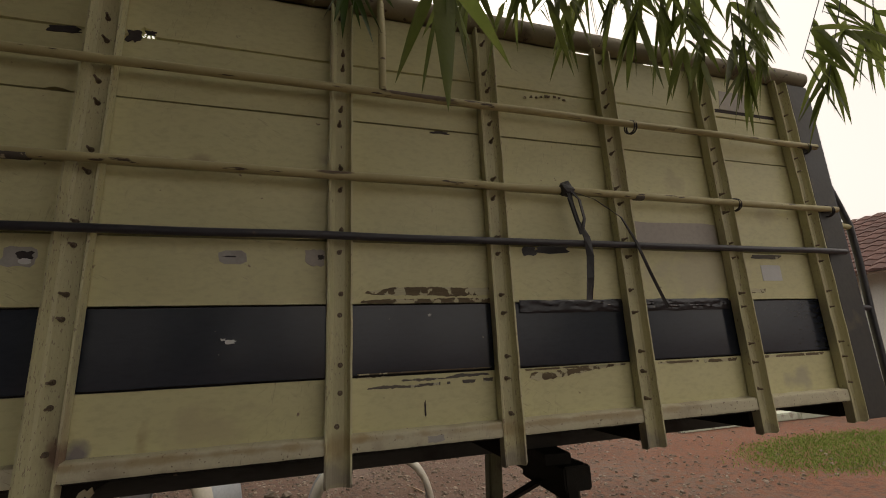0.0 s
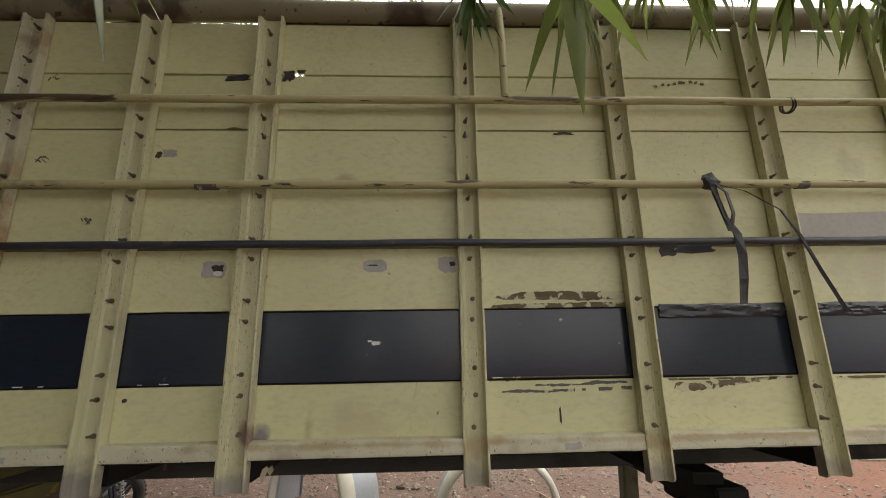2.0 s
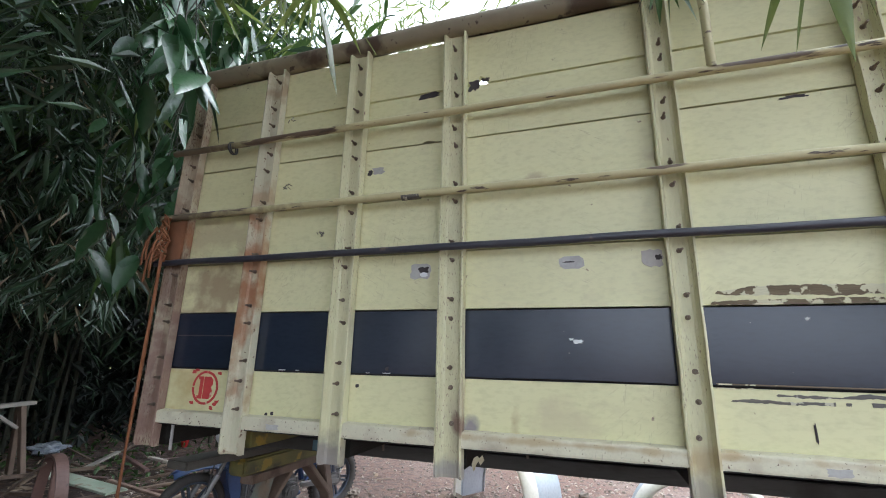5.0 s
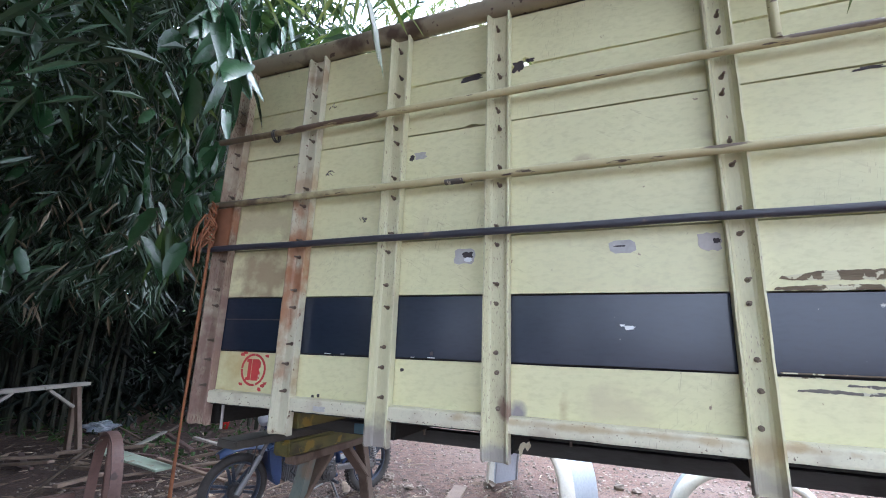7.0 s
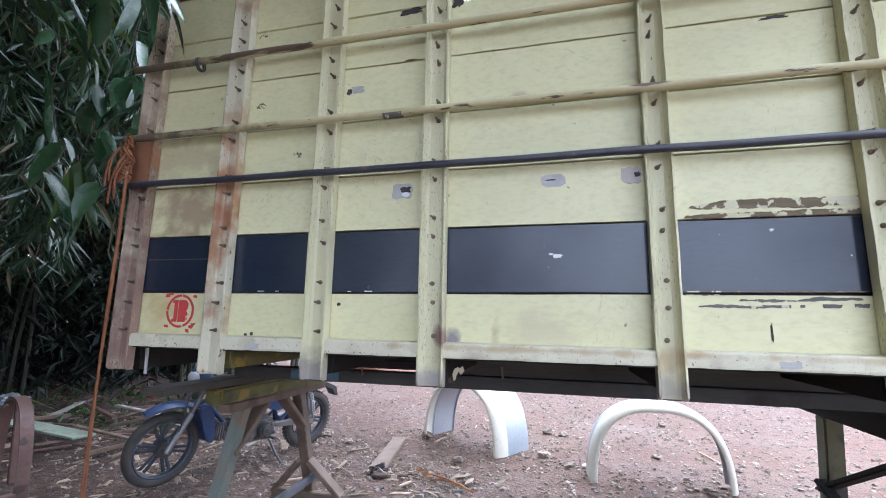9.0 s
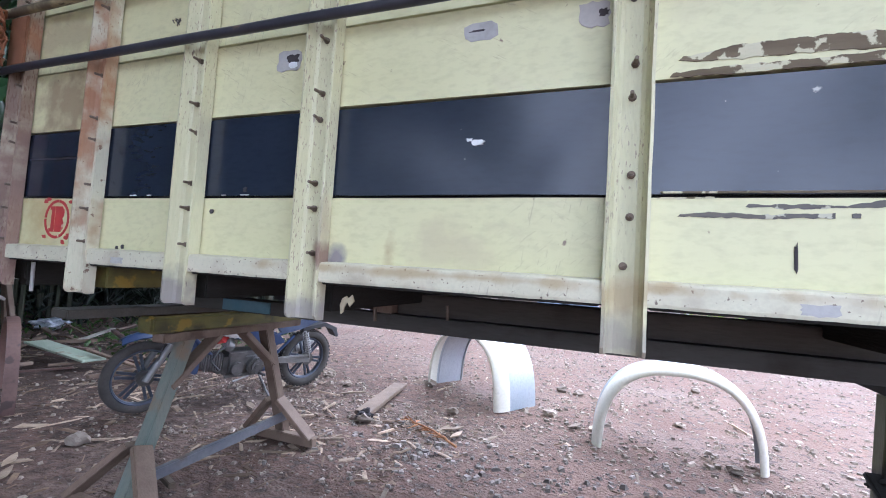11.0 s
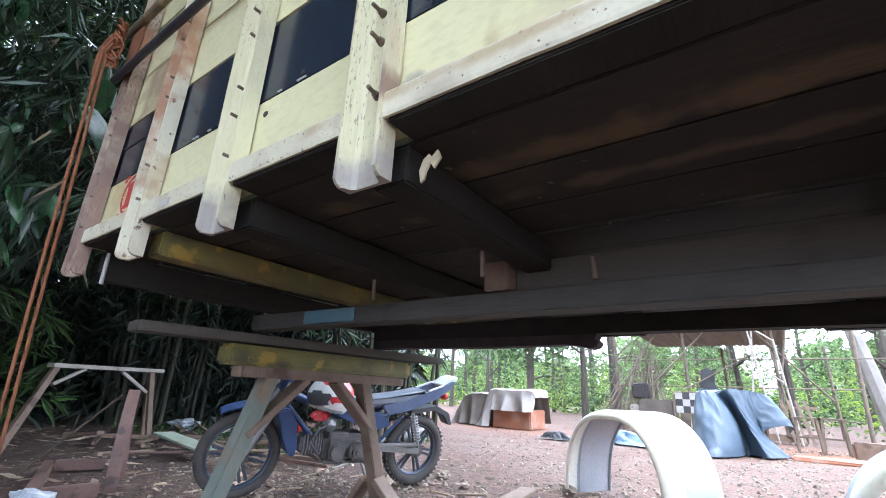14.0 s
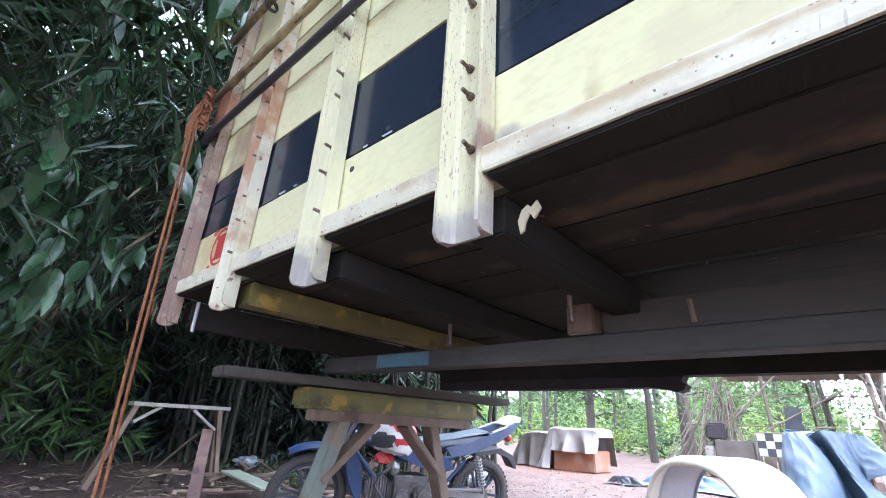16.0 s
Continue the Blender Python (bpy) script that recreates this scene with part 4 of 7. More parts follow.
def ribbon(pts, w, t=0.003):
    bm = bmesh.new()
    rows = []
    for i, p in enumerate(pts):
        p = Vector(p)
        tw = 0.5 * math.sin(i * 1.1)
        s = Vector((math.cos(tw), math.sin(tw), 0)) * w / 2
        n_ = Vector((-math.sin(tw), math.cos(tw), 0)) * t / 2
        rows.append([bm.verts.new(p + a * s + b * n_) for a, b in ((-1, -1), (1, -1), (1, 1), (-1, 1))])
    for p, q in zip(rows, rows[1:]):
        for k in range(4):
            bm.faces.new((p[k], q[k], q[(k + 1) % 4], p[(k + 1) % 4]))
    bm.faces.new(rows[0])
    bm.faces.new(rows[-1][::-1])
    return bm


SY = PIPE_Y - 0.022
for nm, bm in (("knot", blob(bmesh.new(), (1.545, SY + 0.01, 1.915), 0.028, (1, 0.8, 1), 0.5, 2, 3)),
               ("strap_end", ribbon([(1.545, SY, 1.92), (1.555, SY - 0.004, 1.86), (1.575, SY, 1.79), (1.605, SY, 1.73), (1.61, SY, 1.66), (1.6, SY, 1.58), (1.592, SY + 0.01, 1.50)], 0.026)),
               ("strap_end", ribbon([(1.55, SY, 1.92), (1.585, SY - 0.01, 1.87), (1.6, SY - 0.006, 1.8), (1.585, SY, 1.74), (1.57, SY, 1.8), (1.55, SY, 1.88)], 0.016)),
               ("strap_end", ribbon([(1.56, SY, 1.905), (1.66, SY, 1.88), (1.76, SY - 0.01, 1.81), (1.82, SY, 1.72), (1.87, SY + 0.005, 1.6), (1.93, SY + 0.01, 1.47)], 0.012))):
    ob = part(nm, bm, black_strap, strap)
    ob.matrix_parent_inverse = sinv

# orange rope tied to the tail end and hanging to the ground
rope = thing("orange_rope", "frayed orange rope tied to the pipe ends, hanging to the ground", "rope", at=(-1.25, 2.45, 0))
rinv = Matrix.Translation((1.25, -2.45, 0))
for k, (dx, dy) in enumerate(((0, 0), (0.05, -0.015))):
    pts = [(-1.21 + dx * 0.2 - 0.14 * s + dx * s + 0.004 * math.sin(9 * s + k), 2.44 + dy + 0.11 * s + 1.5 * dy * s, 1.72 * (1 - s) + 0.006 * (1 - s)) for s in [i / 24 for i in range(25)]]
    ob = part("rope_strand", tube(bmesh.new(), pts, 0.0048, 7), orange_rope, rope, smooth=True)
    ob.matrix_parent_inverse = rinv
bm = bmesh.new()
rk = random.Random(3)
for k in range(7):
    pts = []
    for i in range(14):
        a = i * 0.9 + k
        pts.append((-1.262 + 0.02 * math.cos(a) + rk.uniform(-0.012, 0.012), 2.468 + 0.016 * math.sin(a * 1.3), 1.72 + 0.014 * i + rk.uniform(-0.012, 0.012)))
    tube(bm, pts, 0.0042, 6)
for k in range(5):
    x0, z0 = -1.27 + rk.uniform(-0.03, 0.03), 1.86 - 0.015 * k
    sw = rk.uniform(-0.02, 0.06)
    tube(bm, [(x0, 2.455, z0), (x0 - 0.015, 2.44, z0 - 0.05), (x0 - 0.02 - sw * 0.2, 2.44, z0 - 0.1), (x0 - 0.022 - sw * 0.3, 2.445, z0 - rk.uniform(0.13, 0.2))], 0.0045, 5)
ob = part("rope_tangle", bm, orange_rope, rope, smooth=True)
ob.matrix_parent_inverse = rinv
bm = bmesh.new()
box(bm, (X0 + 0.006, PY - LEG - 0.014, 1.72), (X0 + 0.1, PY - LEG - 0.006, 1.90), None, 0.003)
bpart("corner_plate", bm, rust_hi, "orange-rusted corner plate")

# ---- trestles ----
stretch_m = mat("dull_blue_grey_timber", (0.10, 0.105, 0.12), (0.16, 0.155, 0.16), rough=0.7, scale=5, fine=60, bump=0.3, c3=(0.1, 0.07, 0.05), spots=0.55, spot_scale=6, soft=0.1, depth=0.004)

def trestle(x, y0, y1, top, leg_mat, leg_mat2, beam_mat, label, splay=0.3, over=0.2):
    t = thing("trestle", label, "trestle", "trestles under the truck body", at=(x, (y0 + y1) / 2, 0))
    inv = Matrix.Translation((-x, -(y0 + y1) / 2, 0))

    def tp(name, bm, m, lab=""):
        ob = part(name, bm, m, t, lab)
        ob.matrix_parent_inverse = inv
        return ob

    tp("top_beam", bar(bmesh.new(), (x - 0.03, y0 - over, top - 0.04), (x + 0.02, y1 + over + 0.1, top - 0.04), 0.11, 0.08, bevel=0.012), beam_mat)
    tp("under_beam", bar(bmesh.new(), (x, y0 - over + 0.05, top - 0.102), (x, y1 + over + 0.08, top - 0.102), 0.08, 0.042), leg_mat2)
    for y, s, m in ((y0, -1, leg_mat), (y1, 1, leg_mat2)):
        foot = y + s * splay
        tp("leg", bar(bmesh.new(), (x, y, top - 0.11), (x, foot, 0.0), 0.06, 0.065, (1, 0, 0)), m)
        tp("foot_rail", bar(bmesh.new(), (x - 0.26, foot - 0.05, 0.028), (x + 0.27, foot - 0.05, 0.028), 0.05, 0.055), brown_wood)
        for d in (-1, 1):
            tp("foot_brace", bar(bmesh.new(), (x + d * 0.245, foot - 0.052, 0.045), (x + d * 0.03, foot - s * 0.08 - 0.03, 0.27), 0.03, 0.085, (0, 1, 0)), brown_wood)
        tp("knee_brace", bar(bmesh.new(), (x, y + s * 0.08, top - 0.34), (x, y - s * 0.18, top - 0.12), 0.03, 0.075, (1, 0, 0)), brown_wood)
    tp("stretcher", bar(bmesh.new(), (x + 0.05, y0 - splay * 0.8, 0.13), (x + 0.05, y1 + splay * 0.8, 0.16), 0.03, 0.05), stretch_m)
    return t


def front_trestle(x, y0, y1, top):
    """The dark trestle at the front end: two thick legs, a heavy beam and crossed braces between the legs."""
    t = thing("trestle", "dark weathered timber trestle with mossy green legs and crossed braces", "trestle", "trestles under the truck body", at=(x, (y0 + y1) / 2, 0))
    inv = Matrix.Translation((-x, -(y0 + y1) / 2, 0))
    bits = [("top_beam", (x - 0.02, y0 - 0.17, top - 0.05), (x + 0.01, y1 + 0.25, top - 0.05), 0.13, 0.1, (0, 0, 1), under_cross),
            ("gusset", (x - 0.01, y0 - 0.1, top - 0.13), (x - 0.01, y0 + 0.34, top - 0.115), 0.06, 0.07, (0, 0, 1), under_cross),
            ("leg", (x + 0.03, y0 + 0.02, top - 0.1), (x + 0.02, y0 - 0.05, 0.0), 0.085, 0.085, (1, 0, 0), moss_wood),
            ("leg", (x - 0.01, y1, top - 0.1), (x - 0.02, y1 + 0.05, 0.0), 0.085, 0.085, (1, 0, 0), moss_wood),
            ("brace", (x - 0.065, y1 + 0.03, 0.38), (x - 0.055, y0 + 0.12, top - 0.12), 0.025, 0.06, (1, 0, 0), under_cross),
            ("brace", (x - 0.09, y1 - 0.02, 0.44), (x - 0.08, y0 - 0.02, 0.06), 0.025, 0.06, (1, 0, 0), under_cross),
            ("foot_rail", (x - 0.25, y0 - 0.06, 0.028), (x + 0.26, y0 - 0.06, 0.028), 0.05, 0.055, (0, 0, 1), brown_wood),
            ("foot_rail", (x - 0.25, y1 + 0.1, 0.028), (x + 0.26, y1 + 0.1, 0.028), 0.05, 0.055, (0, 0, 1), brown_wood)]
    for name, a, b, w, h, up, m in bits:
        ob = part(name, bar(bmesh.new(), a, b, w, h, up, 0.008), m, t)
        ob.matrix_parent_inverse = inv


moss_wood = mat("mossy_dark_timber", (0.12, 0.118, 0.05), (0.16, 0.15, 0.085), rough=0.75, scale=5, fine=50, bump=0.35, stretch=(3, 3, 0.6),
                c3=(0.05, 0.042, 0.03), spots=0.52, spot_scale=6, soft=0.12, depth=0.005)
trestle(-1.22, 3.27, 3.80, 0.835, teal_wood, brown_wood, yellow_wood, "weathered timber trestle with faded yellow top beam", 0.25)
front_trestle(1.77, 3.12, 3.92, 0.845)
bm = bar(bmesh.new(), (-1.30, 2.76, 0.861), (-1.12, 4.28, 0.861), 0.13, 0.036)
tagged(part("packing_plank", bm, under_brown), "long weathered plank laid on the trestle", "plank")
bm = bar(bmesh.new(), (1.69, 3.0, 0.868), (1.84, 4.1, 0.868), 0.12, 0.046)
tagged(part("packing_plank", bm, under_cross), "short dark plank packed on the trestle", "plank")


# ---- fenders lying in the yard ----
fender_white = mat("pale_galvanised_metal", (0.70, 0.67, 0.58), (0.74, 0.72, 0.64), rough=0.34, scale=2.5, fine=50, bump=0.04, metal=0.05,
                   c3=(0.45, 0.43, 0.4), spots=0.66, spot_scale=8, soft=0.1, depth=0.003)
fender_skin = mat("dull_galvanised_sheet", (0.36, 0.41, 0.46), (0.46, 0.49, 0.52), rough=0.38, scale=3, fine=50, bump=0.06, metal=0.35,
                  c3=(0.4, 0.36, 0.3), spots=0.64, spot_scale=6, soft=0.15, depth=0.003)
fender_inner = mat("dusty_grey_metal", (0.36, 0.37, 0.40), (0.44, 0.45, 0.47), rough=0.45, scale=4, fine=50, bump=0.1, metal=0.1, depth=0.003)


def arch(w, h, n=40):
    """The outline of the fender: two slightly splayed legs and a flattened round top."""
    out = []
    for i in range(n + 1):
        t = math.pi * i / n
        c, s = math.cos(t), math.sin(t)
        x = -math.copysign(abs(c) ** 0.8, c) * w / 2
        z = h * abs(s) ** 0.72
        out.append((x * (1 - 0.06 * (z / h)), z))
    return out


def fender(label, foot_a, foot_b, depth, h, flip=1):
    a, b = Vector((*foot_a, 0)), Vector((*foot_b, 0))
    w = (b - a).length
    ux = (b - a).normalized()
    uy = Vector((-ux.y, ux.x, 0)) * flip
    mid = (a + b) / 2
    f = thing("wheel_arch_fender", label, "fender", "truck fenders", at=mid)
    inv = Matrix.Translation(-mid)
    M = Matrix((ux, uy, Vector((0, 0, 1)))).transposed().to_4x4()
    M.translation = mid
    prof = arch(w, h)

    def inset(d):
        """The outline moved inwards by d."""
        out = []
        for i, (x, z) in enumerate(prof):
            p, q = prof[max(i - 1, 0)], prof[min(i + 1, len(prof) - 1)]
            tx, tz = q[0] - p[0], q[1] - p[1]
            k = math.hypot(tx, tz)
            out.append((x + d * tz / k, z - d * tx / k))
        return out

    def sheet(d0, d1, y0, y1):
        bm = bmesh.new()
        rows = []
        for (x, z), (x2, z2) in zip(inset(d0), inset(d1)):
            rows.append([bm.verts.new(M @ Vector(p)) for p in ((x, y0, z), (x, y1, z), (x2, y1, z2), (x2, y0, z2))])
        for p, q in zip(rows, rows[1:]):
            for k in range(4):
                bm.faces.new((p[k], q[k], q[(k + 1) % 4], p[(k + 1) % 4]))
        bm.faces.new(rows[0])
        bm.faces.new(rows[-1][::-1])
        return bm

    def rolled(w):
        """The front edge: a broad bulging roll that runs out of the skin, curls round and returns inside."""
        bm = bmesh.new()
        rows = []
        sec = [(w + 0.03, -0.0006)] + [(w * (1 - math.sin(t)), 0.052 * (1 - math.cos(t)) - 0.0006) for t in [radians(9 * k) for k in range(11)]]
        sec += [(0.004, 0.062), (0.012, 0.066), (0.018, 0.058), (0.016, 0.045), (w * 0.45, 0.016), (w + 0.03, 0.0062)]
        for (x, z), (x2, z2) in zip(prof, inset(1.0)):
            ix, iz = x2 - x, z2 - z
            rows.append([bm.verts.new(M @ Vector((x + ix * d, y, z + iz * d))) for y, d in sec])
        m = len(rows[0])
        for p, q in zip(rows, rows[1:]):
            for k in range(m):
                bm.faces.new((p[k], q[k], q[(k + 1) % m], p[(k + 1) % m]))
        bm.faces.new(rows[0])
        bm.faces.new(rows[-1][::-1])
        return bm

    def add(name, bm, m, lab=""):
        ob = part(name, bm, m, f, lab, smooth=True)
        ob.matrix_parent_inverse = inv
        return ob

    add("skin", sheet(0.0, 0.006, 0.13, depth), fender_skin)
    add("lining", sheet(0.0075, 0.010, 0.16, depth - 0.01), fender_inner, "grey bare metal lining")
    add("rolled_lip", rolled(0.11), fender_white, "rounded cream-white lip")
    add("inner_flange", sheet(0.001, 0.03, depth + 0.0005, depth + 0.004), fender_inner)
    return f


fender("pale galvanised wheel-arch fender standing on the gravel", (-0.97, 5.80), (-0.10, 5.28), 0.46, 0.63)
fender("pale rounded wheel-arch fender standing on the earth", (0.63, 4.93), (1.68, 4.95), 0.24, 0.60)

# ---- motorcycle behind the trestle ----
tyre_m = mat("dusty_tyre_rubber", (0.045, 0.041, 0.038), (0.08, 0.07, 0.062), rough=0.85, scale=8, fine=70, bump=0.3, depth=0.004)
blue_m = mat("blue_fairing_plastic", (0.02, 0.04, 0.105), (0.035, 0.058, 0.13), rough=0.4, scale=4, fine=50, bump=0.04,
             c3=(0.09, 0.09, 0.1), spots=0.66, spot_scale=9)
rim_m = mat("dull_blue_grey_rim", (0.05, 0.065, 0.095), (0.085, 0.095, 0.12), rough=0.5, scale=8, fine=60, bump=0.1, metal=0.4)
alu_m = mat("dull_aluminium", (0.24, 0.24, 0.235), (0.33, 0.32, 0.31), rough=0.5, scale=8, fine=60, bump=0.12, metal=0.7)
engine_m = mat("oily_engine_metal", (0.10, 0.097, 0.095), (0.19, 0.18, 0.17), rough=0.42, scale=9, fine=70, bump=0.25, metal=0.6)
black_m = mat("black_seat_vinyl", (0.035, 0.036, 0.04), (0.06, 0.06, 0.065), rough=0.5, scale=6, fine=90, bump=0.12)
silver_m = mat("silver_tail_plastic", (0.42, 0.43, 0.45), (0.5, 0.51, 0.52), rough=0.35, scale=4, fine=50, bump=0.04)
tail_m = mat("dull_blue_tail_plastic", (0.05, 0.07, 0.13), (0.09, 0.11, 0.17), rough=0.35, scale=4, fine=50, bump=0.04)
seat_m = mat("dusty_grey_blue_vinyl", (0.11, 0.125, 0.15), (0.17, 0.19, 0.215), rough=0.5, scale=6, fine=90, bump=0.12)
helmet_red = mat("red_helmet_shell", (0.42, 0.03, 0.03), (0.5, 0.05, 0.045), rough=0.25, scale=6, fine=60, bump=0.03)
helmet_white = mat("white_helmet_shell", (0.68, 0.68, 0.66), (0.75, 0.75, 0.73), rough=0.25, scale=6, fine=60, bump=0.03)


def motorcycle(front, rear):
    f, r = Vector((*front, 0)), Vector((*rear, 0))
    fwd = (f - r).normalized()
    left = Vector((-fwd.y, fwd.x, 0))
    wb = (f - r).length / 0.9
    lean = Matrix.Rotation(radians(-7), 4, "X")
    bike = thing("motorcycle", "blue motorcycle with a silver tail, parked on its side stand", "motorcycle")
    M = Matrix((fwd, left, Vector((0, 0, 1)))).transposed().to_4x4()
    M.translation = r
    bike.matrix_world = M @ lean @ Matrix.Scale(0.9, 4)

    def add(name, bm, m, parent=None, label="", smooth=False):
        return part(name, bm, m, parent or bike, label, smooth)

    def wheel(x, R, knobs):
        tr = 0.045 if knobs else 0.036
        bm = ring(bmesh.new(), (x, 0, 0.29), (0, 1, 0), R - tr, tr, 40, 10, 1.0)
        if knobs:
            for i in range(44):
                t = 2 * math.pi * i / 44
                for y in (-0.026, 0.0, 0.026):
                    tt = t + (0.05 if y else 0)
                    m = Matrix.Translation((x + (R - 0.004 - abs(y) * 0.25) * math.cos(tt), y, 0.29 + (R - 0.004 - abs(y) * 0.25) * math.sin(tt))) @ Matrix.Rotation(-tt, 4, "Y")
                    box(bm, (-0.006, -0.009, -0.009), (0.008, 0.009, 0.009), m)
        w = add("wheel", bm, tyre_m, None, "dusty black tyre", True)
        bm = ring(bmesh.new(), (x, 0, 0.29), (0, 1, 0), R - tr * 2 + 0.002, 0.014, 40, 8, 2.0)
        add("rim", bm, rim_m, w, smooth=True)
        bm = bmesh.new()
        for i in range(6):
            t = 2 * math.pi * i / 6 + 0.2
            for d in (-0.11, 0.11):
                bar(bm, (x + 0.04 * math.cos(t + d * 3), 0, 0.29 + 0.04 * math.sin(t + d * 3)),
                    (x + (R - 0.095) * math.cos(t + d), 0, 0.29 + (R - 0.095) * math.sin(t + d)), 0.02, 0.02, (0, 1, 0), 0.003)
        add("spokes", bm, rim_m, w)
        bm = disc(bmesh.new(), (x, 0, 0.29), (0, 1, 0), 0.06, 0.11, 20)
        disc(bm, (x, 0.06, 0.29), (0, 1, 0), 0.03, 0.04, 14)
        add("hub", bm, engine_m, w)
        return w

    wheel(0.0, 0.29, True)
    wheel(wb, 0.285, False)
    # fork and steering
    for s in (-1, 1):
        add("fork_leg", tube(bmesh.new(), [(wb + 0.01, s * 0.085, 0.28), (wb - 0.14, s * 0.085, 0.56)], 0.024, 12), alu_m, smooth=True)
        add("fork_tube", tube(bmesh.new(), [(wb - 0.13, s * 0.085, 0.54), (wb - 0.24, s * 0.085, 0.80)], 0.016, 10), engine_m, smooth=True)
    add("handlebar", tube(bmesh.new(), [(wb - 0.36, 0.34, 0.90), (wb - 0.27, 0.2, 0.87), (wb - 0.25, 0.06, 0.83), (wb - 0.25, -0.06, 0.83), (wb - 0.27, -0.2, 0.87), (wb - 0.36, -0.34, 0.90)], 0.012, 8), alu_m, smooth=True)
    for s in (-1, 1):
        add("grip", tube(bmesh.new(), [(wb - 0.40, s * 0.40, 0.91), (wb - 0.345, s * 0.315, 0.895)], 0.017, 10), black_m, smooth=True)
        add("brake_lever", tube(bmesh.new(), [(wb - 0.33, s * 0.27, 0.885), (wb - 0.30, s * 0.38, 0.88)], 0.007, 6), alu_m, smooth=True)
    add("headlight_cowl", blob(bmesh.new(), (wb - 0.22, 0, 0.84), 0.10, (0.75, 0.9, 1.05), 0.25, 3, 2), blue_m, smooth=True)
    add("headlight", blob(bmesh.new(), (wb - 0.165, 0, 0.83), 0.07, (0.7, 1.0, 0.8), 0.05, 3, 4), silver_m, smooth=True)

    def blade(pts, w0, w1, t=0.008):
        bm = bmesh.new()
        rows = []
        n = len(pts)
        for i, (x, z) in enumerate(pts):
            w = w0 + (w1 - w0) * i / (n - 1)
            rows.append([bm.verts.new((x, y, z - c * 0.03 + k)) for k in (0, -t) for y, c in ((-w, 1), (-w * 0.5, 0.15), (0, 0), (w * 0.5, 0.15), (w, 1))])
        for p, q in zip(rows, rows[1:]):
            for k in range(4):
                bm.faces.new((p[k], q[k], q[k + 1], p[k + 1]))
                bm.faces.new((p[k + 5], p[k + 6], q[k + 6], q[k + 5]))
            bm.faces.new((p[0], p[5], q[5], q[0]))
            bm.faces.new((p[4], q[4], q[9], p[9]))
        for e in (rows[0], rows[-1]):
            bm.faces.new((e[0], e[1], e[2], e[3], e[4], e[9], e[8], e[7], e[6], e[5]))
        return bm

    add("front_mudguard", blade([(wb - 0.24, 0.60), (wb - 0.12, 0.645), (wb - 0.02, 0.655), (wb + 0.06, 0.645), (wb + 0.13, 0.625), (wb + 0.18, 0.60)], 0.085, 0.05), blue_m, smooth=True)
    bm = bmesh.new()
    prism(bm, [(wb - 0.27, 0.62), (wb - 0.19, 0.60), (wb - 0.25, 0.42), (wb - 0.31, 0.30), (wb - 0.36, 0.28), (wb - 0.37, 0.36), (wb - 0.34, 0.52)], -0.1, 0.1)
    bmesh.ops.bevel(bm, geom=bm.edges[:], offset=0.012, segments=2, affect="EDGES")
    add("leg_shield", bm, blue_m)
    # frame, tank tunnel, side covers
    bm = bmesh.new()
    tube(bm, [(wb - 0.27, 0, 0.72), (0.75, 0, 0.56), (0.45, 0, 0.52), (0.40, 0, 0.35)], 0.028, 10)
    tube(bm, [(wb - 0.28, 0, 0.62), (0.88, 0.03, 0.34), (0.72, 0.03, 0.22), (0.42, 0.03, 0.24)], 0.02, 10)
    for s in (-1, 1):
        tube(bm, [(0.52, s * 0.09, 0.54), (0.25, s * 0.10, 0.62), (-0.12, s * 0.08, 0.74)], 0.016, 8)
        tube(bm, [(0.42, s * 0.09, 0.36), (0.22, s * 0.1, 0.56)], 0.014, 8)
    add("frame", bm, blue_m, None, "blue tubular frame", True)
    bm = bmesh.new()
    prism(bm, [(0.95, 0.70), (0.62, 0.62), (0.40, 0.60), (0.30, 0.50), (0.46, 0.46), (0.70, 0.54), (0.98, 0.64)], -0.11, 0.11)
    bmesh.ops.bevel(bm, geom=bm.edges[:], offset=0.015, segments=2, affect="EDGES")
    add("side_cover", bm, blue_m)
    bm = bmesh.new()
    prism(bm, [(0.74, 0.705), (0.55, 0.70), (0.30, 0.735), (0.0, 0.80), (-0.02, 0.765), (0.2, 0.70), (0.5, 0.635), (0.72, 0.64)], -0.115, 0.115)
    bmesh.ops.bevel(bm, geom=bm.edges[:], offset=0.03, segments=3, affect="EDGES")
    add("seat", bm, seat_m, None, "long grey-blue dusty seat", True)
    for s in (-1, 1):
        bm = bmesh.new()
        prism(bm, [(0.42, 0.66), (0.2, 0.72), (-0.05, 0.79), (-0.27, 0.885), (-0.31, 0.88), (-0.24, 0.80), (-0.1, 0.72), (0.15, 0.62), (0.36, 0.58)], s * 0.10 - 0.014, s * 0.10 + 0.014)
        bmesh.ops.bevel(bm, geom=bm.edges[:], offset=0.008, segments=2, affect="EDGES")
        add("tail_panel", bm, tail_m, None, "dull blue tail panel")
    bm = bmesh.new()
    prism(bm, [(-0.16, 0.845), (-0.27, 0.905), (-0.34, 0.93), (-0.33, 0.89), (-0.24, 0.82)], -0.1, 0.1)
    bmesh.ops.bevel(bm, geom=bm.edges[:], offset=0.012, segments=2, affect="EDGES")
    add("tail_tip", bm, silver_m, None, "pale silver tail tip")
    add("grab_rail", tube(bmesh.new(), [(-0.02, 0.11, 0.79), (-0.16, 0.11, 0.84), (-0.24, 0.06, 0.87), (-0.24, -0.06, 0.87), (-0.16, -0.11, 0.84), (-0.02, -0.11, 0.79)], 0.009, 8), silver_m, smooth=True)
    bm = bmesh.new()
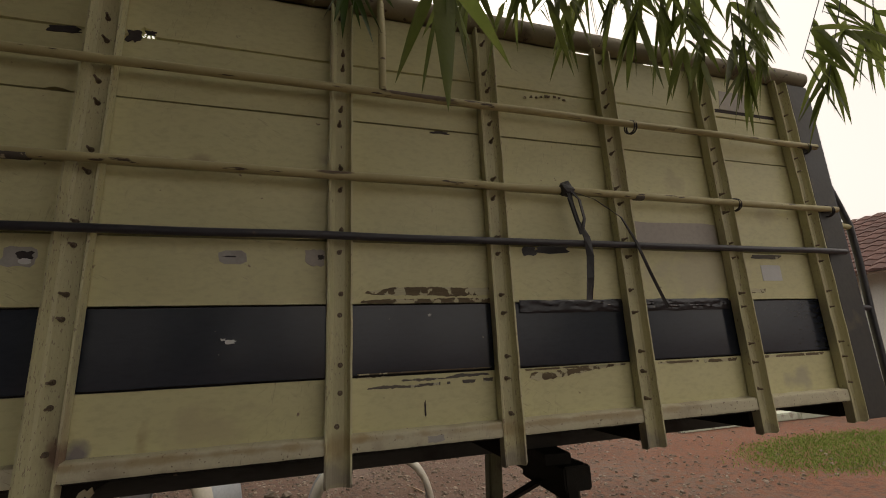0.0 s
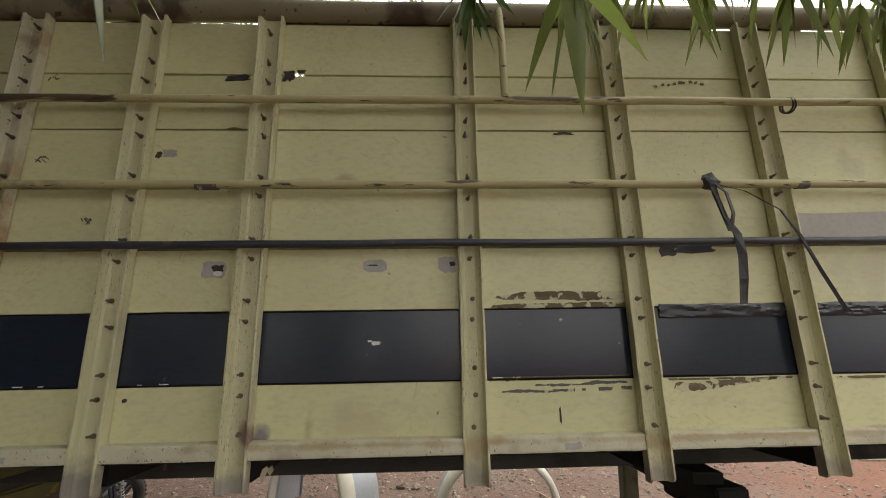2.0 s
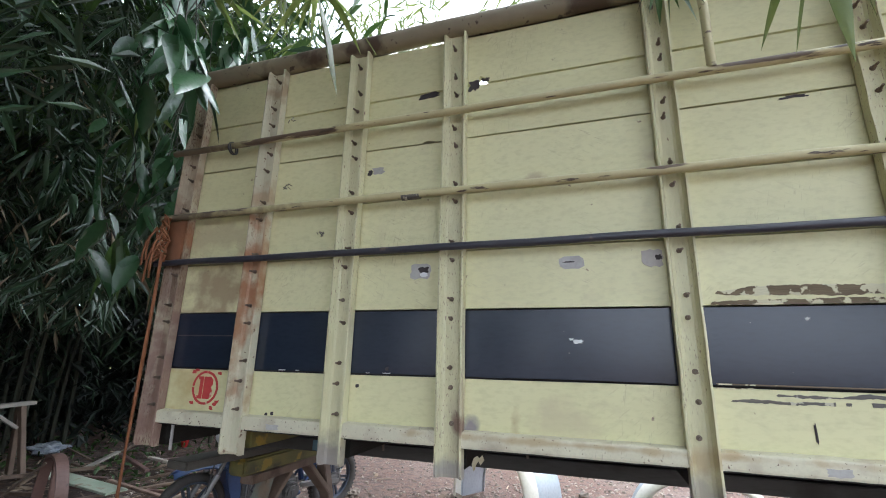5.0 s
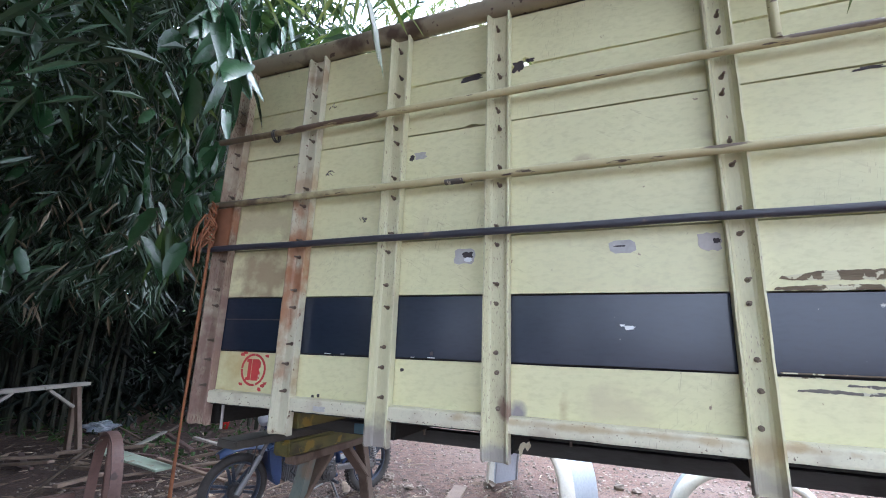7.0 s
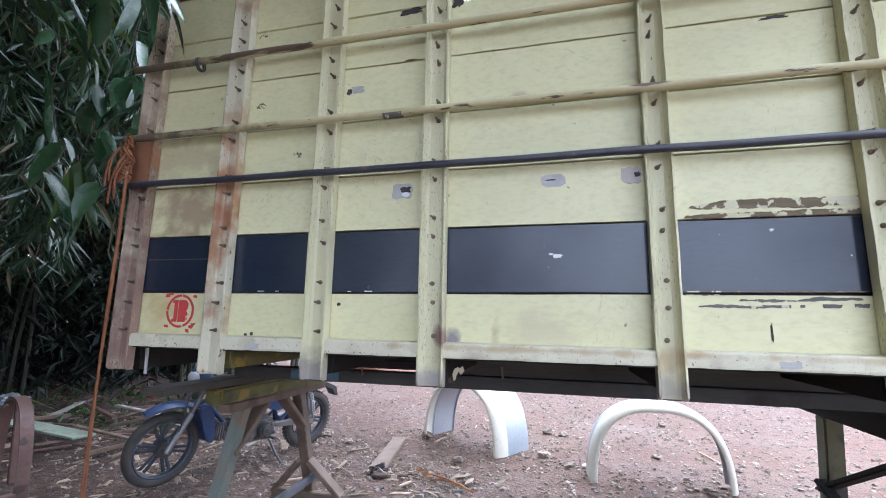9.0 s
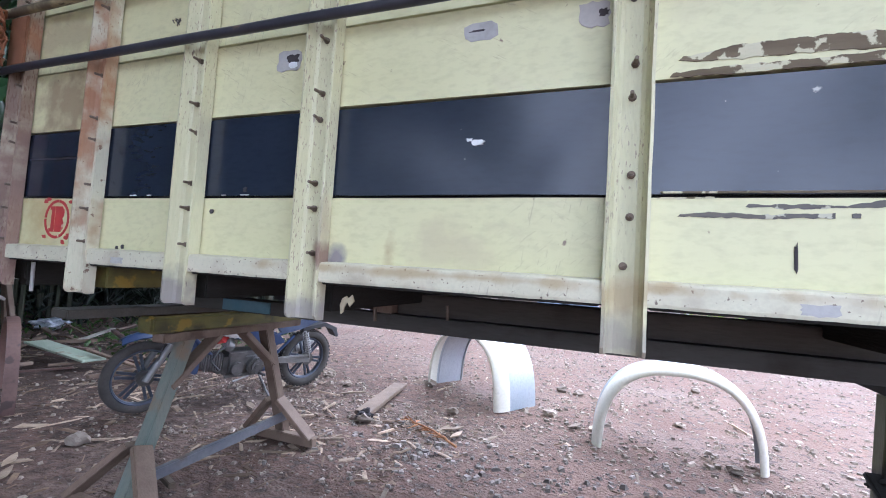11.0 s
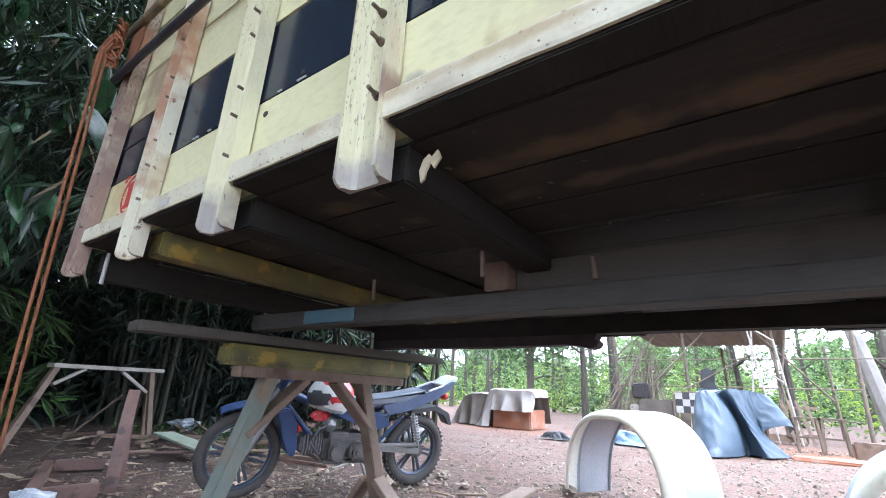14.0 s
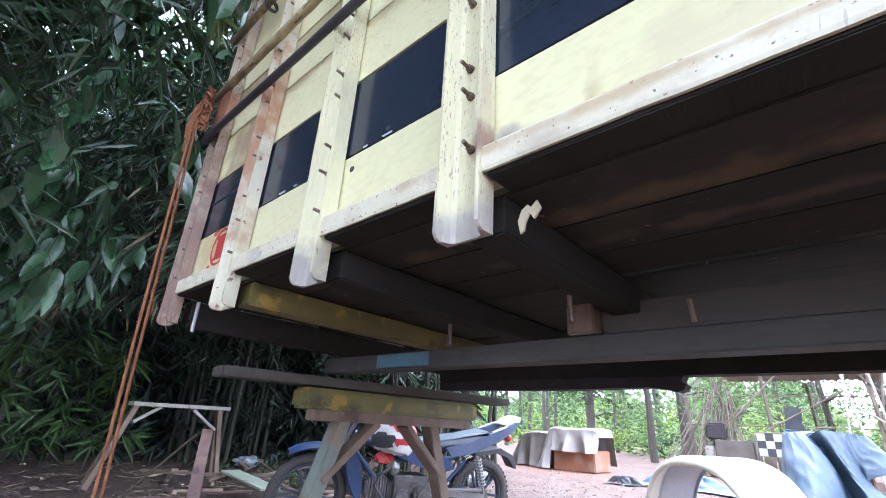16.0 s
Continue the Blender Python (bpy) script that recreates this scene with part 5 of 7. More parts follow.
    prism(bm, [(0.1, 0.62), (-0.16, 0.66), (-0.3, 0.60), (-0.34, 0.50), (-0.31, 0.50), (-0.25, 0.58), (-0.14, 0.62), (0.1, 0.585)], -0.06, 0.06)
    add("rear_mudguard", bm, black_m)
    add("tail_light", blob(bmesh.new(), (-0.26, 0, 0.74), 0.05, (0.7, 1.2, 0.7), 0.05, 2, 1), helmet_red, smooth=True)
    # engine
    bm = bmesh.new()
    box(bm, (0.50, -0.11, 0.22), (0.86, 0.11, 0.44), None, 0.04)
    disc(bm, (0.60, 0.13, 0.32), (0, 1, 0), 0.075, 0.05, 24)
    disc(bm, (0.60, 0.16, 0.32), (0, 1, 0), 0.05, 0.02, 24)
    disc(bm, (0.76, 0.125, 0.31), (0, 1, 0), 0.055, 0.04, 20)
    for k in range(8):
        t = 2 * math.pi * k / 8
        disc(bm, (0.60 + 0.062 * math.cos(t), 0.158, 0.32 + 0.062 * math.sin(t)), (0, 1, 0), 0.008, 0.012, 8)
    disc(bm, (0.60, 0.172, 0.32), (0, 1, 0), 0.022, 0.012, 16)
    box(bm, (0.68, 0.1, 0.40), (0.84, 0.13, 0.46), None, 0.01)
    box(bm, (0.52, 0.1, 0.23), (0.86, 0.125, 0.255), None, 0.006)
    add("engine", bm, engine_m, None, "oily engine block")
    add("hose", tube(bmesh.new(), [(0.84, 0.06, 0.50), (0.92, 0.09, 0.47), (0.97, 0.08, 0.38), (0.9, 0.1, 0.3)], 0.009, 8), black_m, smooth=True)
    add("gear_lever", tube(bmesh.new(), [(0.66, 0.15, 0.24), (0.78, 0.17, 0.22), (0.82, 0.2, 0.23)], 0.007, 6), alu_m, smooth=True)
    add("brake_cable", tube(bmesh.new(), [(wb - 0.2, 0.1, 0.85), (wb - 0.08, 0.12, 0.7), (wb - 0.06, 0.1, 0.45), (wb - 0.01, 0.07, 0.31)], 0.005, 6), black_m, smooth=True)
    cyl = add("cylinder", box(bmesh.new(), (0.86, -0.05, 0.31), (1.03, 0.05, 0.41), None, 0.01), alu_m)
    for i in range(7):
        add("cooling_fin", box(bmesh.new(), (0.87 + 0.022 * i, -0.07, 0.29), (0.878 + 0.022 * i, 0.07, 0.43), None, 0.002), alu_m, cyl)
    add("carburettor", blob(bmesh.new(), (0.82, 0.05, 0.50), 0.05, (1, 0.8, 1.1), 0.4, 2, 6), alu_m)
    add("air_box", blob(bmesh.new(), (0.9, 0.03, 0.56), 0.06, (1.2, 0.9, 0.8), 0.4, 2, 7), helmet_red)
    for s in (-1, 1):
        add("swing_arm", bar(bmesh.new(), (0.0, s * 0.085, 0.29), (0.46, s * 0.085, 0.33), 0.025, 0.045), alu_m)
        bm = tube(bmesh.new(), [(0.03, s * 0.12, 0.33), (0.12, s * 0.12, 0.60)], 0.012, 8)
        for i in range(9):
            ring(bm, (0.05 + 0.0078 * i, s * 0.12, 0.39 + 0.0235 * i), (0.3, 0, 1), 0.028, 0.005, 14, 6)
        add("shock_absorber", bm, alu_m, smooth=True)
    bm = bmesh.new()
    box(bm, (0.02, 0.1, 0.335), (0.5, 0.125, 0.365), None, 0.008)
    add("chain_guard", bm, alu_m)
    bm = tube(bmesh.new(), [(0.94, -0.1, 0.3), (0.8, -0.14, 0.2), (0.5, -0.16, 0.22), (0.2, -0.17, 0.3)], 0.022, 10)
    tube(bm, [(0.25, -0.17, 0.29), (-0.2, -0.18, 0.38)], 0.045, 12)
    add("exhaust", bm, alu_m, smooth=True)
    add("side_stand", tube(bmesh.new(), [(0.55, 0.12, 0.24), (0.50, 0.2, 0.1), (0.47, 0.26, 0.025)], 0.011, 8), engine_m, smooth=True)
    for s in (-1, 1):
        add("foot_peg", tube(bmesh.new(), [(0.56, s * 0.1, 0.25), (0.56, s * 0.24, 0.26)], 0.013, 8), black_m, smooth=True)
    return bike


bike = motorcycle((-2.35, 3.89), (-1.93, 5.11))
hm = thing("helmet", "red and white motorcycle helmet hung on the handlebar", "helmet", at=(-1.92, 4.22, 0.63))
def helmet_piece(name, radius, keep, m, label=""):
    bm = bmesh.new()
    blob(bm, (0, 0, 0), radius, (1, 1.08, 0.95), 0.02, 4)
    bmesh.ops.delete(bm, geom=[v for v in bm.verts if not keep(v.co / radius)], context="VERTS")
    part(name, bm, m, hm, label, smooth=True)


helmet_piece("shell", 0.142, lambda n: n.z > -0.68 - 0.25 * n.y, helmet_white)
helmet_piece("crown", 0.1442, lambda n: 0.45 * n.x + 0.35 * n.y + 0.75 * n.z > 0.30, helmet_red, "red crown panel")
helmet_piece("cheek_panel", 0.1438, lambda n: 0.35 < 0.9 * n.x + 0.45 * n.y and -0.35 < n.z < 0.02, helmet_red, "red side panel")
helmet_piece("vent", 0.1446, lambda n: -0.1 < n.z - 0.5 * n.x + 0.35 < 0.06 and n.y < 0.1 and n.x > -0.1, black_m, "dark slanting vent")
helmet_piece("badge", 0.1456, lambda n: (n - Vector((0.78, -0.2, 0.42)).normalized()).length < 0.17, helmet_white, "oval white badge")
helmet_piece("visor", 0.1452, lambda n: -0.4 < n.z < 0.25 and n.y < -0.62, black_m, "dark visor")

# ---- loose things on the left, below the bamboo ----
def timber(name, label, category, a, b, w, h, m, up=(0, 0, 1)):
    return tagged(part(name, bar(bmesh.new(), a, b, w, h, up), m), label, category)


bench = thing("trestle_bench", "old grey timber work bench frame under the bamboo", "bench", at=(-5.3, 4.1, 0))
binv = Matrix.Translation((5.3, -4.1, 0))
for nm, a, b, w, h, up, m in (
        ("top_plank", (-5.22, 3.54, 0.76), (-5.62, 4.72, 0.77), 0.1, 0.04, (0, 0, 1), grey_wood),
        ("leg", (-5.25, 3.60, 0.74), (-4.98, 3.30, 0.0), 0.05, 0.06, (1, 0, 0), brown_wood),
        ("leg", (-5.30, 3.60, 0.74), (-5.55, 3.42, 0.0), 0.05, 0.06, (1, 0, 0), brown_wood),
        ("leg", (-5.58, 4.60, 0.74), (-5.42, 4.66, 0.0), 0.05, 0.06, (1, 0, 0), brown_wood),
        ("leg", (-5.62, 4.60, 0.74), (-5.8, 4.75, 0.0), 0.05, 0.06, (1, 0, 0), brown_wood),
        ("brace", (-5.24, 3.60, 0.58), (-5.33, 3.86, 0.74), 0.03, 0.05, (1, 0, 0), grey_wood),
        ("brace", (-5.56, 4.58, 0.52), (-5.46, 4.24, 0.74), 0.03, 0.05, (1, 0, 0), grey_wood)):
    ob = part(nm, bar(bmesh.new(), a, b, w, h, up), m, bench)
    ob.matrix_parent_inverse = binv

# brown bent bracket
band_m = mat("dark_red_brown_painted_steel", (0.12, 0.068, 0.055), (0.17, 0.10, 0.08), rough=0.5, scale=6, fine=60, bump=0.15,
             c3=(0.07, 0.045, 0.04), spots=0.58, spot_scale=8, depth=0.003)
bracket = thing("bent_bracket", "dark red-brown bent steel arch standing on the litter", "bracket", at=(-3.33, 3.60, 0))
bm = bmesh.new()
rows = []
for x, z in arch(0.8, 0.6, 32):
    rows.append([bm.verts.new((x * k, y, z * k)) for y, k in ((-0.036, 1), (0.036, 1), (0.036, 0.97), (-0.036, 0.97))])
for p, q in zip(rows, rows[1:]):
    for k in range(4):
        bm.faces.new((p[k], q[k], q[(k + 1) % 4], p[(k + 1) % 4]))
bm.faces.new(rows[0])
bm.faces.new(rows[-1][::-1])
turn = Matrix.Rotation(radians(-22), 4, "Z")
ob = part("band", bm, band_m, bracket)
ob.rotation_euler = (0, 0, radians(-22))
ob = part("prop", bar(bmesh.new(), turn @ Vector((0.02, 0.0, 0.575)), turn @ Vector((-0.05, 0.04, 0.0)), 0.05, 0.02, (1, 0, 0)), band_m, bracket)
ob = part("rod", tube(bmesh.new(), [turn @ Vector((0.06, -0.07, 0.56)), turn @ Vector((-0.25, -0.55, 0.02))], 0.008, 8), steel_dark, bracket, smooth=True)
for a, b in (((-2.95, 3.06, 0.04), (-3.92, 3.38, 0.045)), ((-3.90, 3.42, 0.045), (-3.80, 3.70, 0.045)), ((-2.92, 3.10, 0.04), (-2.88, 3.36, 0.045))):
    timber("sill_timber", "dark red-brown timber lying on the earth", "timber", a, b, 0.06, 0.075, band_m)
pale_green = mat("pale_green_board", (0.30, 0.36, 0.26), (0.38, 0.42, 0.32), rough=0.7, scale=5, fine=60, bump=0.2, c3=(0.25, 0.2, 0.14), spots=0.6, spot_scale=6)
timber("pale_board", "pale green painted board lying on the litter", "board", (-4.85, 4.55, 0.14), (-3.75, 4.45, 0.1), 0.2, 0.02, pale_green)
rl = random.Random(21)
for i in range(34):
    x, y = rl.uniform(-5.6, -2.9), rl.uniform(3.6, 5.8)
    a, L = rl.uniform(0, 3.14), rl.uniform(0.3, 1.0)
    z = rl.uniform(0.02, 0.12)
    timber("scrap_timber", "weathered scrap timber lying on the litter heap", "timber", (x, y, z),
           (x + L * math.cos(a), y + L * math.sin(a), max(0.02, z + rl.uniform(-0.08, 0.1))), rl.uniform(0.025, 0.07), rl.uniform(0.012, 0.035),
           rl.choice([brown_wood, brown_wood, brown_wood, band_m, grey_wood, band_m]))
for i in range(12):
    x, y = rl.uniform(-2.2, -0.4), rl.uniform(3.9, 5.2)
    a, L = rl.uniform(0, 3.14), rl.uniform(0.1, 0.3)
    timber("wood_offcut", "pale splintered wood offcut on the earth", "offcut", (x, y, 0.012), (x + L * math.cos(a), y + L * math.sin(a), 0.016), rl.uniform(0.012, 0.035), 0.012, chip)
timber("grey_plank", "weathered grey plank lying on the earth", "plank", (-0.98, 4.62, 0.035), (-1.12, 5.55, 0.03), 0.13, 0.03, brown_wood)
tagged(part("charred_block", blob(bmesh.new(), (-0.95, 4.60, 0.03), 0.055, (1.1, 0.8, 0.75), 0.8, 3, 5), hole_dark), "charred wood block beside a plank", "wood block")
timber("steel_pipe", "rusty thin pipe lying among chips", "pipe", (-1.75, 3.45, 0.03), (-1.2, 3.25, 0.025), 0.03, 0.03, steel_dark)
for i in range(14):
    x, y = rl.uniform(-2.0, 1.8), rl.uniform(4.4, 7.5)
    s = rl.uniform(0.03, 0.055)
    tagged(part("stone", blob(bmesh.new(), (x, y, s * 0.4), s, (1.2, 0.9, 0.7), 0.7, 2, i), stone), "rough grey stone on the earth yard", "stone")
bag_m = mat("crumpled_clear_plastic", (0.42, 0.46, 0.52), (0.58, 0.6, 0.64), rough=0.25, scale=10, fine=40, bump=0.6, depth=0.02)
tagged(part("plastic_bag", blob(bmesh.new(), (-2.78, 3.02, 0.04), 0.13, (1.3, 0.8, 0.38), 0.9, 3, 8), bag_m), "crumpled pale plastic bag on the earth", "plastic bag")
tagged(part("plastic_bag", blob(bmesh.new(), (-6.6, 5.6, 0.06), 0.16, (1.5, 1, 0.45), 0.9, 3, 12), bag_m), "crumpled bluish plastic bag on the litter", "plastic bag")

# ---- far side of the yard ----
clay = mat("orange_clay_brick", (0.27, 0.11, 0.06), (0.33, 0.155, 0.09), rough=0.9, scale=4, fine=50, bump=0.35, c3=(0.3, 0.18, 0.13), spots=0.55, spot_scale=4, depth=0.01)
tarp_grey = mat("grey_brown_tarpaulin", (0.22, 0.195, 0.18), (0.30, 0.275, 0.255), rough=0.6, scale=4, fine=50, bump=0.3, depth=0.01)
tarp_dark = mat("dark_folded_tarpaulin", (0.085, 0.07, 0.058), (0.14, 0.12, 0.10), rough=0.6, scale=4, fine=50, bump=0.3, depth=0.01)
tarp_blue = mat("faded_blue_tarpaulin", (0.035, 0.058, 0.09), (0.065, 0.095, 0.13), rough=0.45, scale=3, fine=40, bump=0.25, c3=(0.026, 0.043, 0.07), spots=0.56, spot_scale=2.5, soft=0.1, c4=(0.11, 0.14, 0.175), spots4=0.62, scale4=1.6, depth=0.01)
tarp_pale = mat("pale_blue_white_tarpaulin", (0.1, 0.17, 0.27), (0.2, 0.27, 0.36), rough=0.5, scale=3, fine=40, bump=0.3, c3=(0.4, 0.42, 0.44), spots=0.56, spot_scale=2.2, soft=0.06, depth=0.01)


def cloth(c, size, h, seed, fold=0.12, nx=56, ny=40, edge=0.6, tilt=0.0, low=0.015, flare=0.22):
    """A tarpaulin thrown over a heap: uneven on top, falling steeply in folds to the ground, with a loose hem."""
    V, F = [], []
    for j in range(ny + 1):
        for i in range(nx + 1):
            u, v = 2 * i / nx - 1, 2 * j / ny - 1
            e = (abs(u) ** 4 + abs(v) ** 4) ** 0.25
            drop = min(1.0, max(0.0, (e - edge) / (1.06 - edge)))
            ang = math.atan2(v * 1.3, u)
            k = noise.noise((u * 1.8 + seed, v * 1.8, seed)) + 0.7 * (0.5 - 2 * abs(noise.noise((u * 2.6 + v + seed, v * 2.6, seed)))) + 0.3 * (0.5 - 2 * abs(noise.noise((u * 7 + seed, v * 7, seed))))
            wave = 0.5 - 2 * abs(noise.noise((math.cos(ang) * 2.2 + seed, math.sin(ang) * 2.2, e * 0.6))) + 0.4 * noise.noise((math.cos(ang) * 6 + seed, math.sin(ang) * 6, e * 2))
            out = (edge + (flare + fold * 1.6 * wave) * drop ** 0.7 + 0.14 * max(0.0, drop - 0.75) * 4) / max(e, 1e-6) if e > edge else 1.0
            top = h * (1 + tilt * u + 0.07 * k)
            z = max(low, top * (1 - drop ** 0.85) + 0.03 * abs(k))
            V.append((c[0] + u * out * size[0], c[1] + v * out * size[1], c[2] + z))
    for j in range(ny):
        for i in range(nx):
            a = j * (nx + 1) + i
            F.append((a, a + 1, a + nx + 2, a + nx + 1))
    return V, [], F


def drape(a, b, half, top, hem, seed, droop_a=0.25, back=0.0, fold=0.1, nu=64, nv=46):
    """A tarpaulin hung over a long heap from a to b, half its breadth: hem(u) is the height of its lower edge; it falls to the ground at the end a in folds."""
    a, b = Vector((*a, 0)), Vector((*b, 0))
    along = b - a
    out = Vector((along.y, -along.x, 0)).normalized()
    V, F = [], []
    for i in range(nu + 1):
        u = i / nu
        end = min(1.0, u / droop_a, 0.55 + (1 - u) / 0.12)
        H = top * (1 - (1 - end) ** 2.2) * (1 - 0.06 * u) + 0.012
        H *= 1 + 0.05 * noise.noise((u * 3 + seed, 0, seed))
        low = min(hem(u), H * 0.9)
        for j in range(nv + 1):
            v = j / nv
            k = noise.noise((u * 9 + seed, v * 5, seed)) * 0.5 + (0.4 - abs(noise.noise((u * 5 - v * 3 + seed, v * 4, seed + 3))))
            ridge = 0.6 - 2.4 * abs(noise.noise((u * 3.1 + v * 0.6 + seed, v * 0.9, 2.0 + seed))) + 0.35 * (0.4 - abs(noise.noise((u * 8 - v + seed, v, seed))))
            if v < 0.4:
                q = v / 0.4
                z = low + (H - low) * q ** 0.85
                y = half * (1 + (0.32 + 0.4 * (1 - end)) * (1 - q) ** 1.6) + fold * 1.5 * ridge * (1 - q)
            elif v < 0.66:
                q = (v - 0.4) / 0.26
                z = H * (1 + 0.03 * math.sin(q * math.pi)) - 0.07 * q * (1 - u) + 0.05 * k
                y = half * (1 - 2 * q)
            else:
                q = (v - 0.66) / 0.34
                z = H + (max(back, 0.012) - H) * q
                y = -half * (1 + 0.25 * q) - fold * ridge * q
            y *= 0.75 + 0.25 * end
            p = a + along * (u + 0.03 * (1 - end) * ridge) + out * (y + 0.02 * k) + Vector((0, 0, max(0.012, z + 0.012 * k)))
            V.append(tuple(p))
    for i in range(nu):
        for j in range(nv):
            c = i * (nv + 1) + j
            F.append((c, c + 1, c + nv + 2, c + nv + 1))
    return V, [], F


# clay block with a tarpaulin over it
bm = bmesh.new()
box(bm, (-4.86, 11.62, -0.02), (-3.92, 12.45, 0.40), None, 0.025)
bmesh.ops.subdivide_edges(bm, edges=bm.edges[:], cuts=3, use_grid_fill=True)
for v in bm.verts:
    v.co += Vector((noise.noise(v.co * 4), noise.noise(v.co * 4 + Vector((7, 0, 0))), 0.4 * noise.noise(v.co * 5))) * 0.022
tagged(part("clay_block", bm, clay, smooth=True), "orange clay block with dark drips below a tarpaulin", "clay block")
tagged(part("grey_tarpaulin", drape((-5.25, 12.05), (-3.82, 12.08), 0.46, 0.83, lambda u: 0.0 if u < 0.27 else 0.36, 3.3, 0.3, 0.1, 0.1), tarp_grey, smooth=True), "pale grey-brown tarpaulin thrown over a clay block", "tarpaulin")
tagged(part("dark_tarpaulin", drape((-6.15, 12.3), (-4.95, 12.2), 0.42, 0.72, lambda u: 0.0, 7.1, 0.55, 0.0, 0.12), tarp_dark, smooth=True), "dark brown tarpaulin hanging in folds beside a clay block", "tarpaulin")
# blue tarpaulin: hangs over a stack from its top edge to the hem, gathered into one deep fold, with a loose flap on the ground
def gathered(centre, gores, seed, nu=110, nv=40):
    """Gores round the heap, each a place on the top edge, one half way down and one on the hem."""
    V, F = [], []
    k = len(gores) - 1

    def smooth(f, c):
        i = min(int(f), k - 1)
        q = f - i
        pts = [Vector(gores[max(0, min(k, i + d))][c]) for d in (-1, 0, 1, 2)]
        a, b, c_, d = pts
        return 0.5 * (2 * b + (c_ - a) * q + (2 * a - 5 * b + 4 * c_ - d) * q * q + (3 * b - a - 3 * c_ + d) * q ** 3)

    mid = Vector(centre)
    for i in range(nu + 1):
        f = k * i / nu
        t, m, h = smooth(f, 0), smooth(f, 1), smooth(f, 2)
        side = (m - mid) * Vector((1, 1, 0))
        side.normalize()
        for j in range(nv + 1):
            v = j / nv
            if v < 0.3:
                p = mid.lerp(t, v / 0.3)
                p.z += 0.025 * noise.noise((p.x * 3, p.y * 3, seed))
                fold = 0.0
            else:
                q = (v - 0.3) / 0.7
                p = t * (1 - q) * (1 - 2 * q) + m * 4 * q * (1 - q) + h * q * (2 * q - 1)
                fold = q
            ridge = 0.5 - 2.2 * abs(noise.noise((f * 0.9 + seed, v * 0.8, seed))) + 0.45 * noise.noise((f * 2.6 + v, v * 2, seed))
            crease = 0.5 - 2 * abs(noise.noise((f * 2.2 - v * 4, v * 3 + f, seed + 5)))
            p += side * (0.055 * ridge * fold + 0.016 * crease) + Vector((0, 0, 0.014 * crease))
            V.append((p.x, p.y, max(0.014, p.z)))
    for i in range(nu):
        for j in range(nv):
            c = i * (nv + 1) + j
            F.append((c, c + 1, c + nv + 2, c + nv + 1))
    return V, [], F


GORES = (((-0.62, 11.4, 0.88), (-0.72, 11.3, 0.45), (-0.75, 11.2, 0.0)), ((-0.56, 10.66, 0.89), (-0.57, 10.36, 0.45), (-0.5, 10.05, 0.01)),
         ((-0.42, 10.6, 0.91), (-0.30, 10.2, 0.45), (-0.33, 9.87, 0.01)), ((-0.32, 10.62, 0.89), (-0.1, 10.46, 0.48), (-0.05, 10.3, 0.01)),
         ((-0.28, 10.74, 0.88), (-0.06, 10.85, 0.5), (0.02, 10.8, 0.01)), ((-0.12, 10.7, 0.95), (0.07, 10.6, 0.46), (0.3, 10.5, 0.02)),
         ((0.1, 10.85, 0.94), (0.14, 10.76, 0.5), (0.52, 11.05, 0.02)), ((0.2, 10.9, 0.93), (0.22, 10.85, 0.62), (0.22, 10.83, 0.33)),
         ((0.38, 11.1, 0.88), (0.5, 11.02, 0.65), (0.58, 11.0, 0.45)), ((0.36, 11.7, 0.88), (0.55, 11.7, 0.5), (0.6, 11.7, 0.3)))
tagged(part("blue_tarpaulin", gathered((-0.1, 11.25, 0.95), GORES, 1.7), tarp_blue, smooth=True), "faded blue tarpaulin over a stack, gathered in a deep fold", "tarpaulin")
bm = bmesh.new()
box(bm, (-0.38, 11.0, 0.0), (0.3, 11.6, 0.82), None, 0.03, 0.02)
tagged(part("wooden_crate", bm, brown_wood), "brown wooden crate below a blue tarpaulin", "crate")
pallet = thing("wooden_pallet", "small plank pallet leaning behind a blue tarpaulin", "pallet", at=(0.8, 14.6, 0))
for k in range(4):
    part("slat", bar(bmesh.new(), (-0.25 + 0.13 * k, 0.0, 0.88), (-0.1 + 0.15 * k, -0.3, 0.02), 0.06, 0.018, (0, 1, 0)), brown_wood, pallet)
for z, y in ((0.72, -0.03), (0.18, -0.22)):
    part("crosspiece", bar(bmesh.new(), (-0.25, y, z), (0.36, y, z + 0.02), 0.06, 0.025, (0, 1, 0)), brown_wood, pallet)
tagged(part("pale_tarpaulin", cloth((-1.95, 10.6, 0), (1.1, 0.5), 0.2, 5.2, 0.22, edge=0.3), tarp_pale, smooth=True), "pale blue and white tarpaulin crumpled on the ground", "tarpaulin")
tagged(part("black_cloth", cloth((-2.75, 10.1, 0), (0.4, 0.25), 0.12, 9.2, 0.2, edge=0.3), black_m, smooth=True), "black cloth crumpled on the ground", "cloth")
cl = thing("clay_slab", "flat orange clay block on the red earth", "clay block", at=(1.05, 10.75, 0))
for x0, x1, y0, y1, hh in ((-0.5, 0.5, 0.1, 0.9, 0.03), (-0.85, -0.72, 0.0, 0.2, 0.2)):
    bm = bmesh.new()
    box(bm, (x0, y0, -0.02), (x1, y1, hh), None, 0.05, 0.02)
    part("clay_block", bm, clay, cl)
bm = bmesh.new()
box(bm, (1.32, 11.6, 0.0), (2.0, 12.0, 0.26), None, 0.03, 0.02)
tagged(part("stone_block", bm, brown_wood), "dark brown block on the ground", "block")
